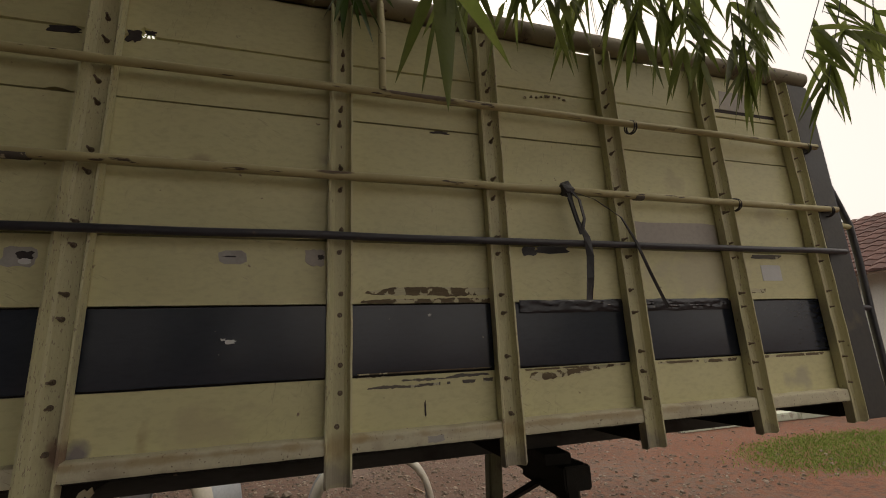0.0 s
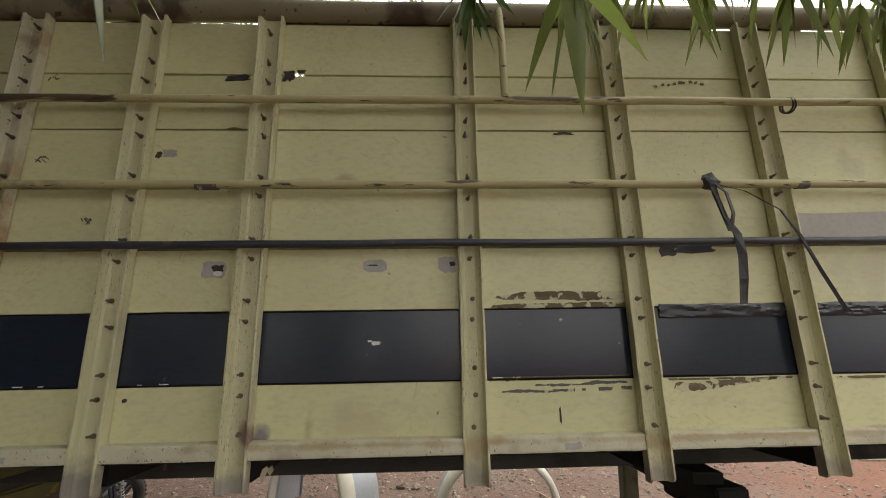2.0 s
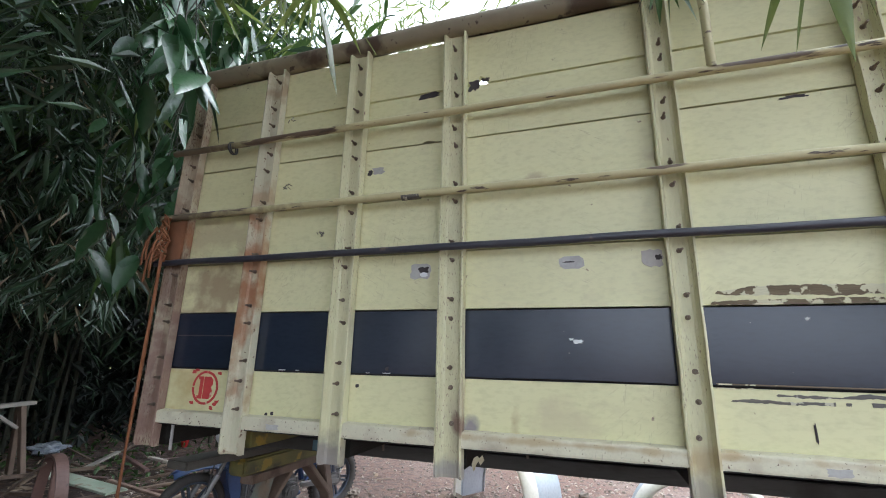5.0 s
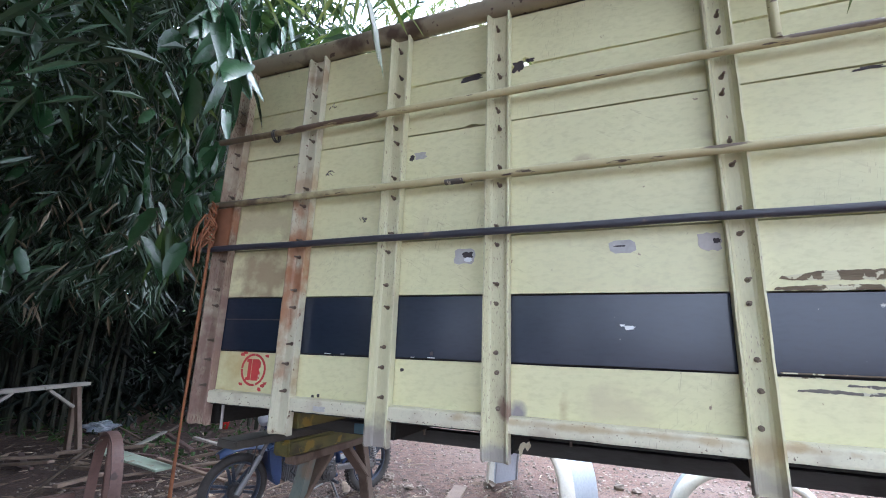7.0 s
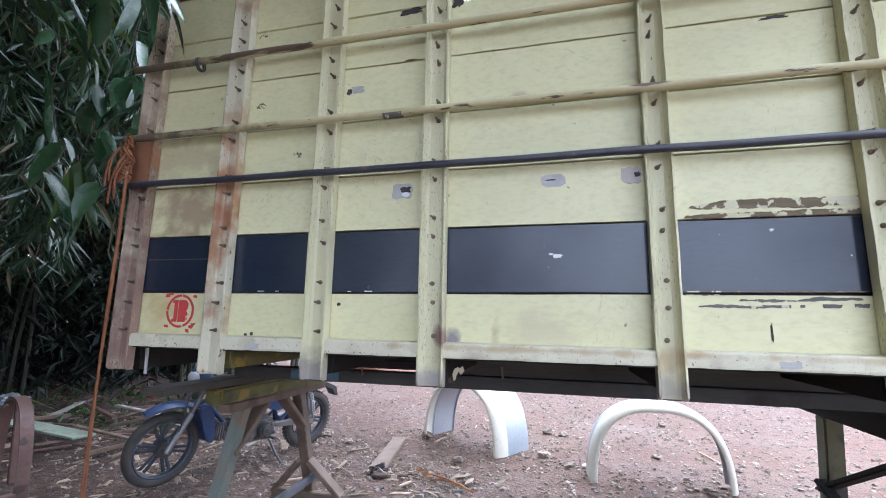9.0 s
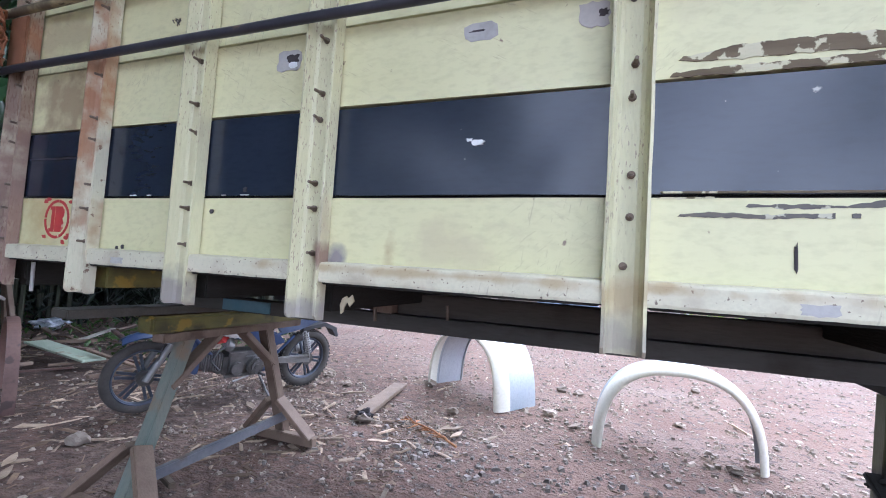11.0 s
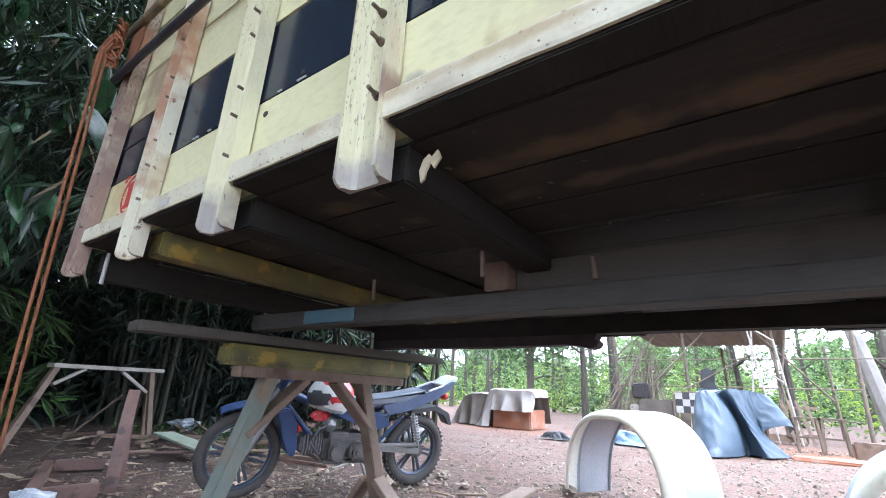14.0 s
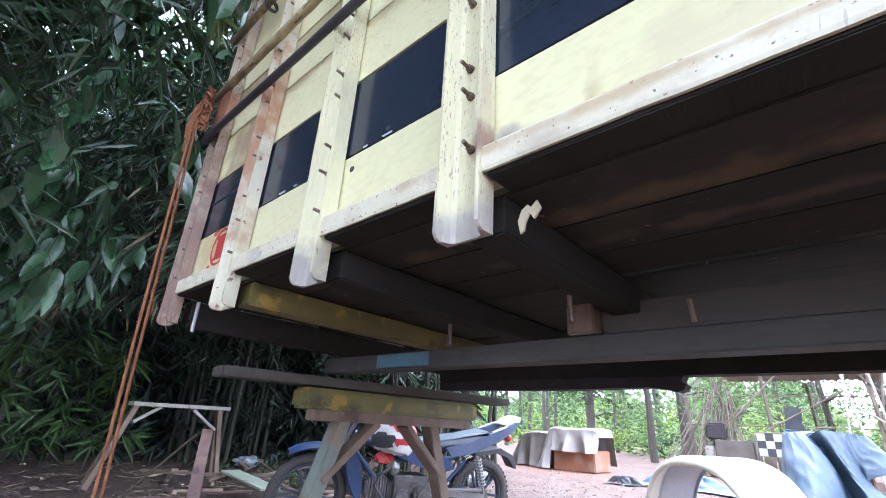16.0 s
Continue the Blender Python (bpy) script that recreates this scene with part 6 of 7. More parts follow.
pole_m = mat("weathered_pole_wood", (0.11, 0.085, 0.062), (0.2, 0.16, 0.12), rough=0.8, scale=5, fine=60, bump=0.4, vary=0.15, depth=0.005)
roof_m = mat("rusted_corrugated_sheet", (0.15, 0.12, 0.105), (0.23, 0.19, 0.17), rough=0.6, scale=3, fine=50, bump=0.2, metal=0.3)


# open lean-to of poles
shed = thing("pole_shed", "open shed of rough poles with a low sheet roof", "shed", at=(-1.0, 16.0, 0))
sinv2 = Matrix.Translation((1.0, -16.0, 0))


def sp(name, bm, m, label=""):
    ob = part(name, bm, m, shed, label)
    ob.matrix_parent_inverse = sinv2
    return ob


rs = random.Random(31)
for x, y, h in ((-2.9, 15.2, 2.6), (-1.2, 15.0, 2.6), (0.6, 15.1, 2.7), (2.0, 15.4, 2.7), (-2.8, 18.5, 2.4), (-0.6, 18.4, 2.4), (1.8, 18.4, 2.4)):
    sp("pole", tube(bmesh.new(), [(x, y, 0), (x + rs.uniform(-0.1, 0.1), y, h)], 0.04, 8), pole_m)
for a, b, r in (((-3.4, 14.8, 0.0), (-1.9, 15.2, 2.5), 0.045), ((-3.0, 14.6, 0.1), (-0.8, 15.0, 2.4), 0.035), ((-1.6, 15.0, 0.2), (-2.4, 15.2, 2.3), 0.04), ((-2.2, 14.7, 0.5), (0.2, 14.9, 1.9), 0.025),
                ((0.2, 15.0, 2.5), (1.5, 15.2, 0.9), 0.035), ((-3.0, 15.0, 1.1), (2.0, 15.2, 1.15), 0.025), ((-3.0, 15.1, 1.75), (2.6, 15.2, 1.8), 0.022), ((0.5, 15.1, 0.6), (0.9, 15.0, 2.6), 0.04),
                ((0.75, 15.0, 0.2), (0.45, 15.1, 2.6), 0.03), ((-2.6, 14.7, 0.6), (-1.5, 14.9, 1.6), 0.02), ((-2.8, 14.7, 0.3), (-1.4, 14.9, 1.9), 0.02), ((-2.4, 14.7, 0.3), (-1.7, 14.9, 1.4), 0.02)):
    sp("pole", tube(bmesh.new(), [a, b], r * 0.62, 8), pole_m)
# brush of thin sticks leaning together
bm = bmesh.new()
for k in range(46):
    x, y = rs.uniform(-3.6, -1.5), rs.uniform(14.2, 14.9)
    tube(bm, [(x, y, 0.02), (-2.25 + 0.35 * (x + 2.5) + rs.uniform(-0.15, 0.15), 15.0, rs.uniform(0.9, 2.2))], rs.uniform(0.007, 0.018), 5)
tagged(sp("brush", bm, pole_m, "brush of thin sticks leaning on the poles"), kind="stuff")
for a, b in (((0.0, 14.2, 0.0), (0.24, 14.4, 2.45)), ((0.42, 14.2, 0.0), (0.14, 14.4, 2.45)), ((0.24, 14.4, 2.4), (0.62, 14.4, 2.1)), ((0.8, 14.2, 0.0), (0.6, 14.4, 2.15)), ((0.2, 14.4, 1.6), (0.7, 14.4, 1.2))):
    sp("pale_pole", tube(bmesh.new(), [a, b], 0.02, 8), grey_wood)
bm = bmesh.new()
rows = []
for i in range(80):
    x = -2.6 + 3.5 * i / 79
    rows.append([bm.verts.new((x, y, z + 0.02 * math.sin(i * 1.6) + d)) for y, z, d in ((14.7, 2.62, 0), (18.9, 2.5, 0), (18.9, 2.5, 0.012), (14.7, 2.62, 0.012))])
for p, q in zip(rows, rows[1:]):
    for k in range(4):
        bm.faces.new((p[k], q[k], q[(k + 1) % 4], p[(k + 1) % 4]))
sp("roof_sheet", bm, roof_m)
for i in range(3):
    sp("wall_plank", bar(bmesh.new(), (-1.9 + 0.25 * i, 14.95, 0.0), (-1.85 + 0.25 * i, 15.0, 0.75), 0.22, 0.03, (0, 1, 0)), pole_m)
tagged(part("fire_wood", bar(bmesh.new(), (-2.6, 14.4, 0.12), (0.9, 14.5, 0.12), 0.2, 0.14), brown_wood), "long dark log lying before the shed", "log")
# checkered cloth, hanging clothes and stools near the shed
pale_check = mat("dusty_white_cloth", (0.36, 0.36, 0.33), (0.46, 0.45, 0.41), rough=0.85, scale=8, fine=60, bump=0.1)
check = thing("checkered_cloth", "black and white checkered cloth hung on a rail", "cloth", at=(-0.7, 14.3, 0.5))
for i in range(8):
    for j in range(3):
        bm = bmesh.new()
        box(bm, (-0.75 + 0.15 * i, -0.004, 0.15 * j), (-0.60 + 0.15 * i - 0.001, 0.004, 0.15 * j + 0.149))
        part("check_square", bm, black_m if (i + j) % 2 else pale_check, check)
part("rail", tube(bmesh.new(), [(-0.85, 0, 0.46), (0.6, 0, 0.46)], 0.012, 8), pole_m, check)
part("rail_post", tube(bmesh.new(), [(-0.8, 0, 0.46), (-0.8, 0, -0.5)], 0.015, 8), pole_m, check)
part("rail_post", tube(bmesh.new(), [(0.5, 0, 0.46), (0.5, 0, -0.5)], 0.015, 8), pole_m, check)
for x0, y0, z0, w, d, h, m, nm, lab in ((-2.55, 14.5, 0.0, 0.5, 0.3, 0.62, grey_wood, "sheet_panel", "grey sheet panel leaning on the poles"),
                                        (-2.5, 14.62, 0.8, 0.42, 0.25, 0.34, hole_dark, "dark_box", "dark box lodged among the poles"),
                                        (-2.3, 14.3, 0.0, 0.8, 0.4, 0.78, tarp_dark, "covered_bale", "dark covered bale by the shed"),
                                        (-0.95, 14.32, 0.92, 0.45, 0.12, 0.12, tarp_blue, "folded_cloth", "folded blue cloth on the rail")):
    bm = bmesh.new()
    box(bm, (x0, y0, z0), (x0 + w, y0 + d, z0 + h), None, 0.03, 0.03)
    tagged(part(nm, bm, m), lab, nm.replace("_", " "))
bm = bmesh.new()
prism(bm, [(-0.98, 1.05), (-0.92, 1.5), (-0.78, 1.55), (-0.62, 1.48), (-0.66, 1.2), (-0.58, 0.98), (-0.8, 1.02)], 14.9, 14.94)
sp("hung_cloth", bm, black_m, "black cloth hung on a pole")
for x in (0.85, 1.2):
    st = thing("crate_stool", "rough wooden crate stool standing on the earth", "stool", "stools by the shed", at=(x, 12.6, 0))
    for dx in (-0.14, 0.14):
        for dy in (-0.12, 0.12):
            part("leg", bar(bmesh.new(), (dx * 1.2, dy * 1.2, 0), (dx, dy, 0.55), 0.04, 0.04, (0, 1, 0)), pole_m, st)
    part("seat", bar(bmesh.new(), (-0.2, 0, 0.565), (0.2, 0, 0.565), 0.3, 0.03), pole_m, st)
    part("rail", bar(bmesh.new(), (-0.16, -0.13, 0.25), (0.16, -0.13, 0.25), 0.03, 0.03), pole_m, st)
tagged(part("white_pole", tube(bmesh.new(), [(2.35, 12.9, 0), (2.5, 13.0, 2.6)], 0.035, 8), white_label, smooth=True), "white painted pole standing in the earth", "pole")

# ---- right side: kerb, grass, house ----
kerb_m = mat("pale_green_concrete", (0.50, 0.56, 0.46), (0.6, 0.64, 0.55), rough=0.8, scale=4, fine=50, bump=0.2, c3=(0.35, 0.34, 0.28), spots=0.6, spot_scale=5)
for i in range(6):
    x = 6.1 + 1.25 * i
    bm = bmesh.new()
    box(bm, (x, 7.0 + 0.03 * (i % 2), -0.02), (x + 1.23, 7.28 + 0.03 * (i % 2), 0.11), None, 0.02)
    tagged(part("kerb", bm, kerb_m), "pale green painted concrete kerb block", "kerb", "kerb blocks", "structure")
wall_m = mat("white_limewash", (0.72, 0.73, 0.71), (0.8, 0.8, 0.78), rough=0.85, scale=1.5, fine=30, bump=0.1, c3=(0.5, 0.5, 0.42), spots=0.66, spot_scale=2)
tile_m = mat("brown_clay_roof_tile", (0.085, 0.042, 0.036), (0.13, 0.066, 0.055), rough=0.85, scale=4, fine=50, bump=0.3, vary=0.25)
house = thing("house", "white plastered house with a brown tiled roof", "house", at=(16, 5, 0))
hinv = Matrix.Translation((-16, -5, 0))


def hp(name, bm, m, label="", parent=None):
    ob = part(name, bm, m, parent or house, label)
    if parent is None:
        ob.matrix_parent_inverse = hinv
    return ob


bm = bmesh.new()
box(bm, (12.5, -4, 0), (12.7, 9.8, 2.75))
hp("wall", bm, wall_m)
bm = bmesh.new()
box(bm, (12.702, 9.6, 0), (18, 9.8, 2.75))
hp("wall", bm, wall_m)
bm = bmesh.new()
box(bm, (12.3, -4, 0), (12.498, 9.9, 0.35), None, 0.02)
hp("plinth", bm, tarp_dark)
bm = bmesh.new()
rise, run = 1.9, 3.6
prism_pts = []
for i in range(14):
    for j in range(47):
        s0 = i / 14
        x = 11.9 + run * s0 + 0.0
        z = 2.62 + rise * s0
        y = -4.2 + 14.4 * j / 47
        dx, dz = run / 14, rise / 14
        v = [bm.verts.new(p) for p in ((x, y, z + 0.02), (x, y + 0.15, z + 0.055), (x, y + 0.30, z + 0.02), (x + dx * 1.1, y, z + dz + 0.005), (x + dx * 1.1, y + 0.15, z + dz + 0.04), (x + dx * 1.1, y + 0.30, z + dz + 0.005), (x, y, z - 0.01), (x, y + 0.30, z - 0.01))]
        for q in ((0, 1, 4, 3), (1, 2, 5, 4), (0, 6, 7, 2, 1)):
            bm.faces.new([v[k] for k in q])
tagged(hp("roof_tiles", bm, tile_m), kind="stuff")
bm = bmesh.new()
for q in (((11.92, -4.2, 2.56), (15.5, -4.2, 4.45), (15.5, 10.1, 4.45), (11.92, 10.1, 2.56)),):
    a = [bm.verts.new(p) for p in q]
    b = [bm.verts.new((p[0], p[1], p[2] + 0.04)) for p in q]
    bm.faces.new(a)
    bm.faces.new(b[::-1])
    for i in range(4):
        bm.faces.new((a[i], a[(i + 1) % 4], b[(i + 1) % 4], b[i]))
hp("roof_deck", bm, brown_wood)
win = hp("window", box(bmesh.new(), (12.46, 6.2, 1.0), (12.499, 7.0, 1.9), None, 0.01), pale_green, "pale green shuttered window")
hp("window_sill", box(bmesh.new(), (12.40, 6.1, 0.93), (12.5, 7.1, 0.99), None, 0.01), wall_m, "", win)
hp("door", box(bmesh.new(), (12.46, 3.0, 0.36), (12.499, 3.9, 2.36), None, 0.01), brown_wood)

# small coloured litter on the earth
frond_m = mat("dry_orange_frond", (0.30, 0.12, 0.05), (0.4, 0.2, 0.09), rough=0.8, scale=12, fine=60, bump=0.3, vary=0.3)
frond = thing("dry_frond", "dry orange-brown palm frond lying on the earth", "frond", at=(-0.39, 4.57, 0))
part("midrib", tube(bmesh.new(), [(-0.28, 0.16, 0.02), (0, 0, 0.03), (0.22, -0.16, 0.015)], 0.006, 6, radii=[0.003, 0.006, 0.008]), frond_m, frond, smooth=True)
rf = np.random.default_rng(61)
P = np.stack([np.linspace(-0.27, 0.15, 44), np.linspace(0.155, -0.11, 44), np.full(44, 0.025)], 1)
D = np.stack([-0.8 + rf.normal(0, 0.3, 44), 0.5 + rf.normal(0, 0.5, 44), rf.normal(0, 0.08, 44)], 1)
tagged(part("leaflets", leaves(P, D, rf.uniform(0.06, 0.13, 44), np.full(44, 0.012), droop=0.1, rng=rf), frond_m, frond), kind="stuff")
bm = tube(bmesh.new(), [(0, 0, 0.0), (0, 0, 0.02), (0, 0, 0.1), (0, 0, 0.11), (0, 0, 0.012)], 0.05, 18, radii=[0.035, 0.04, 0.055, 0.05, 0.034])
ob = tagged(part("plastic_cup", bm, helmet_red, smooth=True), "small red plastic cup on the dark earth", "cup")
ob.location = (-5.4, 6.7, 0)
for k, (x, y, a, L) in enumerate(((-0.35, 4.66, 0.9, 0.18), (-0.25, 4.55, 1.4, 0.16), (0.46, 5.2, 1.1, 0.2), (0.62, 5.25, 1.5, 0.1), (-1.5, 4.1, 0.3, 0.25), (-1.75, 4.35, 2.6, 0.2), (-2.1, 3.04, 2.4, 0.17), (-1.93, 2.92, 2.35, 0.2), (-2.3, 3.0, 2.0, 0.07))):
    bm = bmesh.new()
    prism(bm, [(0, -0.012), (L * 0.4, -0.026), (L * 0.8, -0.016), (L, 0.0), (L * 0.75, 0.014), (L * 0.35, 0.024)], -0.004, 0.004)
    ob = tagged(part("wood_shaving", bm, chip), "pale leaf-shaped wood shaving on the earth", "shaving", "pale shavings")
    ob.matrix_world = Matrix.Translation((x, y, 0.012)) @ Matrix.Rotation(a, 4, "Z") @ Matrix.Rotation(radians(84), 4, "X")
tagged(part("stone", blob(bmesh.new(), (-2.15, 3.40, 0.02), 0.055, (1.2, 0.8, 0.7), 0.6, 2, 77), stone), "rough grey stone among the chips", "stone")

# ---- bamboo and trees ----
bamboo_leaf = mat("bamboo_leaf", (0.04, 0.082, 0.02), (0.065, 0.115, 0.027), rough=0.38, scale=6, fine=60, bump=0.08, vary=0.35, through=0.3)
# darker copy of the bamboo leaf: shade is put into its colour
bamboo_dark = mat("shaded_bamboo_leaf", (0.022, 0.048, 0.024), (0.042, 0.075, 0.035), rough=0.3, scale=6, fine=60, bump=0.08, vary=0.4, through=0.15)
bamboo_dry = mat("dry_bamboo_leaf", (0.2, 0.16, 0.10), (0.27, 0.22, 0.14), rough=0.7, scale=6, fine=60, bump=0.1, vary=0.3, through=0.1)
broad_leaf = mat("glossy_broad_leaf", (0.032, 0.082, 0.036), (0.055, 0.12, 0.048), rough=0.26, scale=6, fine=40, bump=0.15, vary=0.3, through=0.15, c3=(0.12, 0.15, 0.10), spots=0.64, spot_scale=14)
# lit and shaded copies of one far leaf: light is put into their colours
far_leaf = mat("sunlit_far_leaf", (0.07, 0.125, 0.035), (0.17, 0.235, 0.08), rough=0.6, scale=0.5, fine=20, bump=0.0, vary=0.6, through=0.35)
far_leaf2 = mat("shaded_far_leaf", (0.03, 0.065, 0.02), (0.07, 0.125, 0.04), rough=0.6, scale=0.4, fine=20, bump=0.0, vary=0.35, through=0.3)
stem_m = mat("dark_creeper_stem", (0.025, 0.03, 0.014), (0.05, 0.045, 0.025), rough=0.6, scale=6, fine=50, bump=0.1)
culm_m = mat("bamboo_culm", (0.028, 0.032, 0.017), (0.05, 0.048, 0.028), rough=0.5, scale=4, fine=50, bump=0.15, vary=0.2)
bark = mat("grey_brown_bark", (0.055, 0.045, 0.036), (0.1, 0.085, 0.07), rough=0.85, scale=6, fine=50, bump=0.5, stretch=(2, 2, 0.6), depth=0.01)
bark_pale = mat("pale_smooth_bark", (0.2, 0.185, 0.165), (0.3, 0.28, 0.25), rough=0.8, scale=3, fine=40, bump=0.3)


def sprays(centres, per, spread, length, width, rng, down=0.6):
    """Drooping leaf sprays: each centre bears a fan of leaves that hang and point outwards."""
    P, D, L = [], [], []
    for c in centres:
        c = np.array(c)
        az = rng.random() * 2 * math.pi
        n = max(3, int(per * rng.uniform(0.6, 1.4)))
        a = az + rng.normal(0, 0.9, n)
        d = np.stack([np.cos(a), np.sin(a), -down + rng.normal(0, 0.45, n)], 1)
        P.append(c + rng.normal(0, spread, (n, 3)))
        D.append(d)
        L.append(rng.uniform(length[0], length[1], n))
    L = np.concatenate(L)
    return leaves(np.concatenate(P), np.concatenate(D), L, L * width, rng=rng)


# bamboo clumps on the left: culms that arch over, leaf sprays along them
def clump(cx, cy, n, height, reach, seed, label, leaf_per=9, towards=None, low=1.0):
    rng = np.random.default_rng(seed)
    t = thing("bamboo_clump", label, "bamboo", "bamboo clumps", at=(cx, cy, 0))
    inv = Matrix.Translation((-cx, -cy, 0))
    tips = []
    for i in range(n):
        a = rng.random() * 2 * math.pi
        r0 = rng.random() ** 0.5 * 0.9
        bx, by = cx + r0 * math.cos(a), cy + r0 * math.sin(a)
        if towards is not None and rng.random() < 0.5:
            a = math.atan2(towards[1] - cy, towards[0] - cx) + rng.normal(0, 0.5)
        h, R = height * rng.uniform(0.7, 1.1), reach * rng.uniform(0.5, 1.2)
        pts, rad = [], []
        for k in range(15):
            s = k / 14
            pts.append((bx + R * s ** 2.2 * math.cos(a), by + R * s ** 2.2 * math.sin(a), h * (s - 0.28 * s ** 4)))
            rad.append(0.035 * (1 - 0.85 * s))
        ob = part("culm", tube(bmesh.new(), pts, 0.03, 7, radii=rad), culm_m, t, smooth=True)
        ob.matrix_parent_inverse = inv
        for k in range(4, 15):
            for _ in range(3):
                d = rng.normal(0, 0.5, 3)
                tips.append((pts[k][0] + d[0], pts[k][1] + d[1], pts[k][2] - abs(d[2]) * 0.9))
    tips = [p for p in tips if p[2] > low]
    ob = part("foliage", sprays(tips, leaf_per, 0.16, (0.14, 0.30), 0.13, rng), bamboo_dark, t)
    ob.matrix_parent_inverse = inv
    tagged(ob, kind="stuff")
    return t


for k, (x, y, n, h, r, tw, lab) in enumerate((
        (-4.6, 7.6, 22, 7.5, 3.2, (-1, 4), "dense dark bamboo clump overhanging the yard"),
        (-7.6, 5.6, 22, 7.0, 3.4, (-3, 3), "dense dark bamboo clump with drooping leaves"),
        (-7.4, 2.2, 22, 6.5, 3.4, (-2.5, 2.5), "dark bamboo clump with low hanging sprays"),
        (-9.5, 8.5, 18, 8.0, 3.0, None, "tall bamboo clump behind the others"),
        (-10.5, 4.5, 18, 8.0, 3.0, None, "tall bamboo clump in deep shade"),
        (-8.5, -1.5, 18, 7.5, 3.4, (-3, 1), "tall bamboo clump beside the camera's way"))):
    clump(x, y, n, h, r, 40 + k, lab, towards=tw)

# unseen clump added to shade the tail wall and the left foliage
clump(-3.4, 0.3, 16, 6.0, 2.2, 55, "dense bamboo clump added out of view to shade the truck's tail", towards=(-1.6, 1.0), low=0.6, leaf_per=14)
# low curtain of hanging bamboo sprays in front of the dark interior
rng = np.random.default_rng(77)
C = []
for i in range(165):
    u = rng.random()
    x, y = -2.3 - 4.4 * u + rng.normal(0, 0.3), 3.0 + 2.8 * rng.random() - 1.2 * u
    z = 1.85 + 2.7 * rng.random() ** 0.8
    if x > -2.6 and z < 2.0:
        continue
    for k in range(8):
        C.append((x + rng.normal(0, 0.13), y + rng.normal(0, 0.13), z - 0.5 * rng.random()))
cur = thing("bamboo_curtain", "hanging bamboo branches with long dark leaves beside the truck", "bamboo", at=(-4.3, 3.8, 4.0))
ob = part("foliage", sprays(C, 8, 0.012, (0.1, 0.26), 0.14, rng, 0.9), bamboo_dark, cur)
ob.matrix_parent_inverse = Matrix.Translation((4.3, -3.8, -4.0))
tagged(ob, kind="stuff")
L = [(rng.uniform(-7.2, -5.2), rng.uniform(2.5, 3.7), rng.uniform(0.3, 1.5)) for _ in range(90)]
ob = part("low_foliage", sprays(L, 9, 0.03, (0.18, 0.38), 0.12, rng, 0.4), bamboo_leaf, cur)
ob.matrix_parent_inverse = Matrix.Translation((4.3, -3.8, -4.0))
tagged(ob, kind="stuff")
ob = part("dry_foliage", sprays(C[::9], 5, 0.1, (0.14, 0.26), 0.12, rng, 1.3), bamboo_dry, cur)
ob.matrix_parent_inverse = Matrix.Translation((4.3, -3.8, -4.0))
tagged(ob, kind="stuff")
for i in range(46):
    c = C[(i * 13) % len(C)]
    ob = part("branch", tube(bmesh.new(), [(c[0] - 0.2, c[1] + 0.3, c[2] + 1.3), (c[0] - 0.05, c[1] + 0.1, c[2] + 0.6), c], 0.004, 5), stem_m, cur)
    ob.matrix_parent_inverse = Matrix.Translation((4.3, -3.8, -4.0))

# near-black leaf colour: deep shade under the bamboo is put into it
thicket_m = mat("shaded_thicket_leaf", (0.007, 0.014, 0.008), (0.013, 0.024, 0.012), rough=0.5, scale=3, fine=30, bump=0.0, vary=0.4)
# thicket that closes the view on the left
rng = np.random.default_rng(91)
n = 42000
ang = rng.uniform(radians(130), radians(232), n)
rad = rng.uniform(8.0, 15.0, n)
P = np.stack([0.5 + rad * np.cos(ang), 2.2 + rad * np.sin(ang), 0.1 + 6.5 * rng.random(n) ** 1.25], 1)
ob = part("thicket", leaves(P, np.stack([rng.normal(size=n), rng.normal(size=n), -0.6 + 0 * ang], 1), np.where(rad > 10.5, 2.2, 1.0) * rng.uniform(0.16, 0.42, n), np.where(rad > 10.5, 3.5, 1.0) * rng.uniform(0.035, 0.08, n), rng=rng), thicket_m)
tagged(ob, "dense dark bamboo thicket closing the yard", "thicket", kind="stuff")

# broad-leaved creeper in front of the bamboo
bl = thing("broadleaf_creeper", "glossy broad-leaved creeper hanging before the bamboo", "creeper", at=(-2.6, 2.6, 3.0))
binv2 = Matrix.Translation((2.6, -2.6, -3.0))


def broad(P, D, size, rng):
    """Broad leaves of nine points each with a midrib fold."""
    V, F = [], []
    for p, d in zip(P, D):
        d = Vector(d).normalized()
        s = d.cross(Vector(rng.normal(size=3))).normalized()
        u = s.cross(d)
        L = size * rng.uniform(0.55, 1.3)
        W = L * rng.uniform(0.38, 0.6)
        p = Vector(p)
        b = len(V)
        prof = ((0.0, 0.08), (0.14, 0.72), (0.4, 1.0), (0.72, 0.78), (0.9, 0.34), (1.0, 0.0))
        for q, w in prof:
            m = p + d * L * q + Vector((0, 0, -0.28 * L * q * q))
            V.append(tuple(m))
            V.append(tuple(m + s * W / 2 * w + u * W * 0.16 * w))
            V.append(tuple(m - s * W / 2 * w + u * W * 0.16 * w))
        for k in range(5):
            a = b + 3 * k
            F.append((a, a + 3, a + 4, a + 1))
            F.append((a, a + 2, a + 5, a + 3))
    return V, [], F


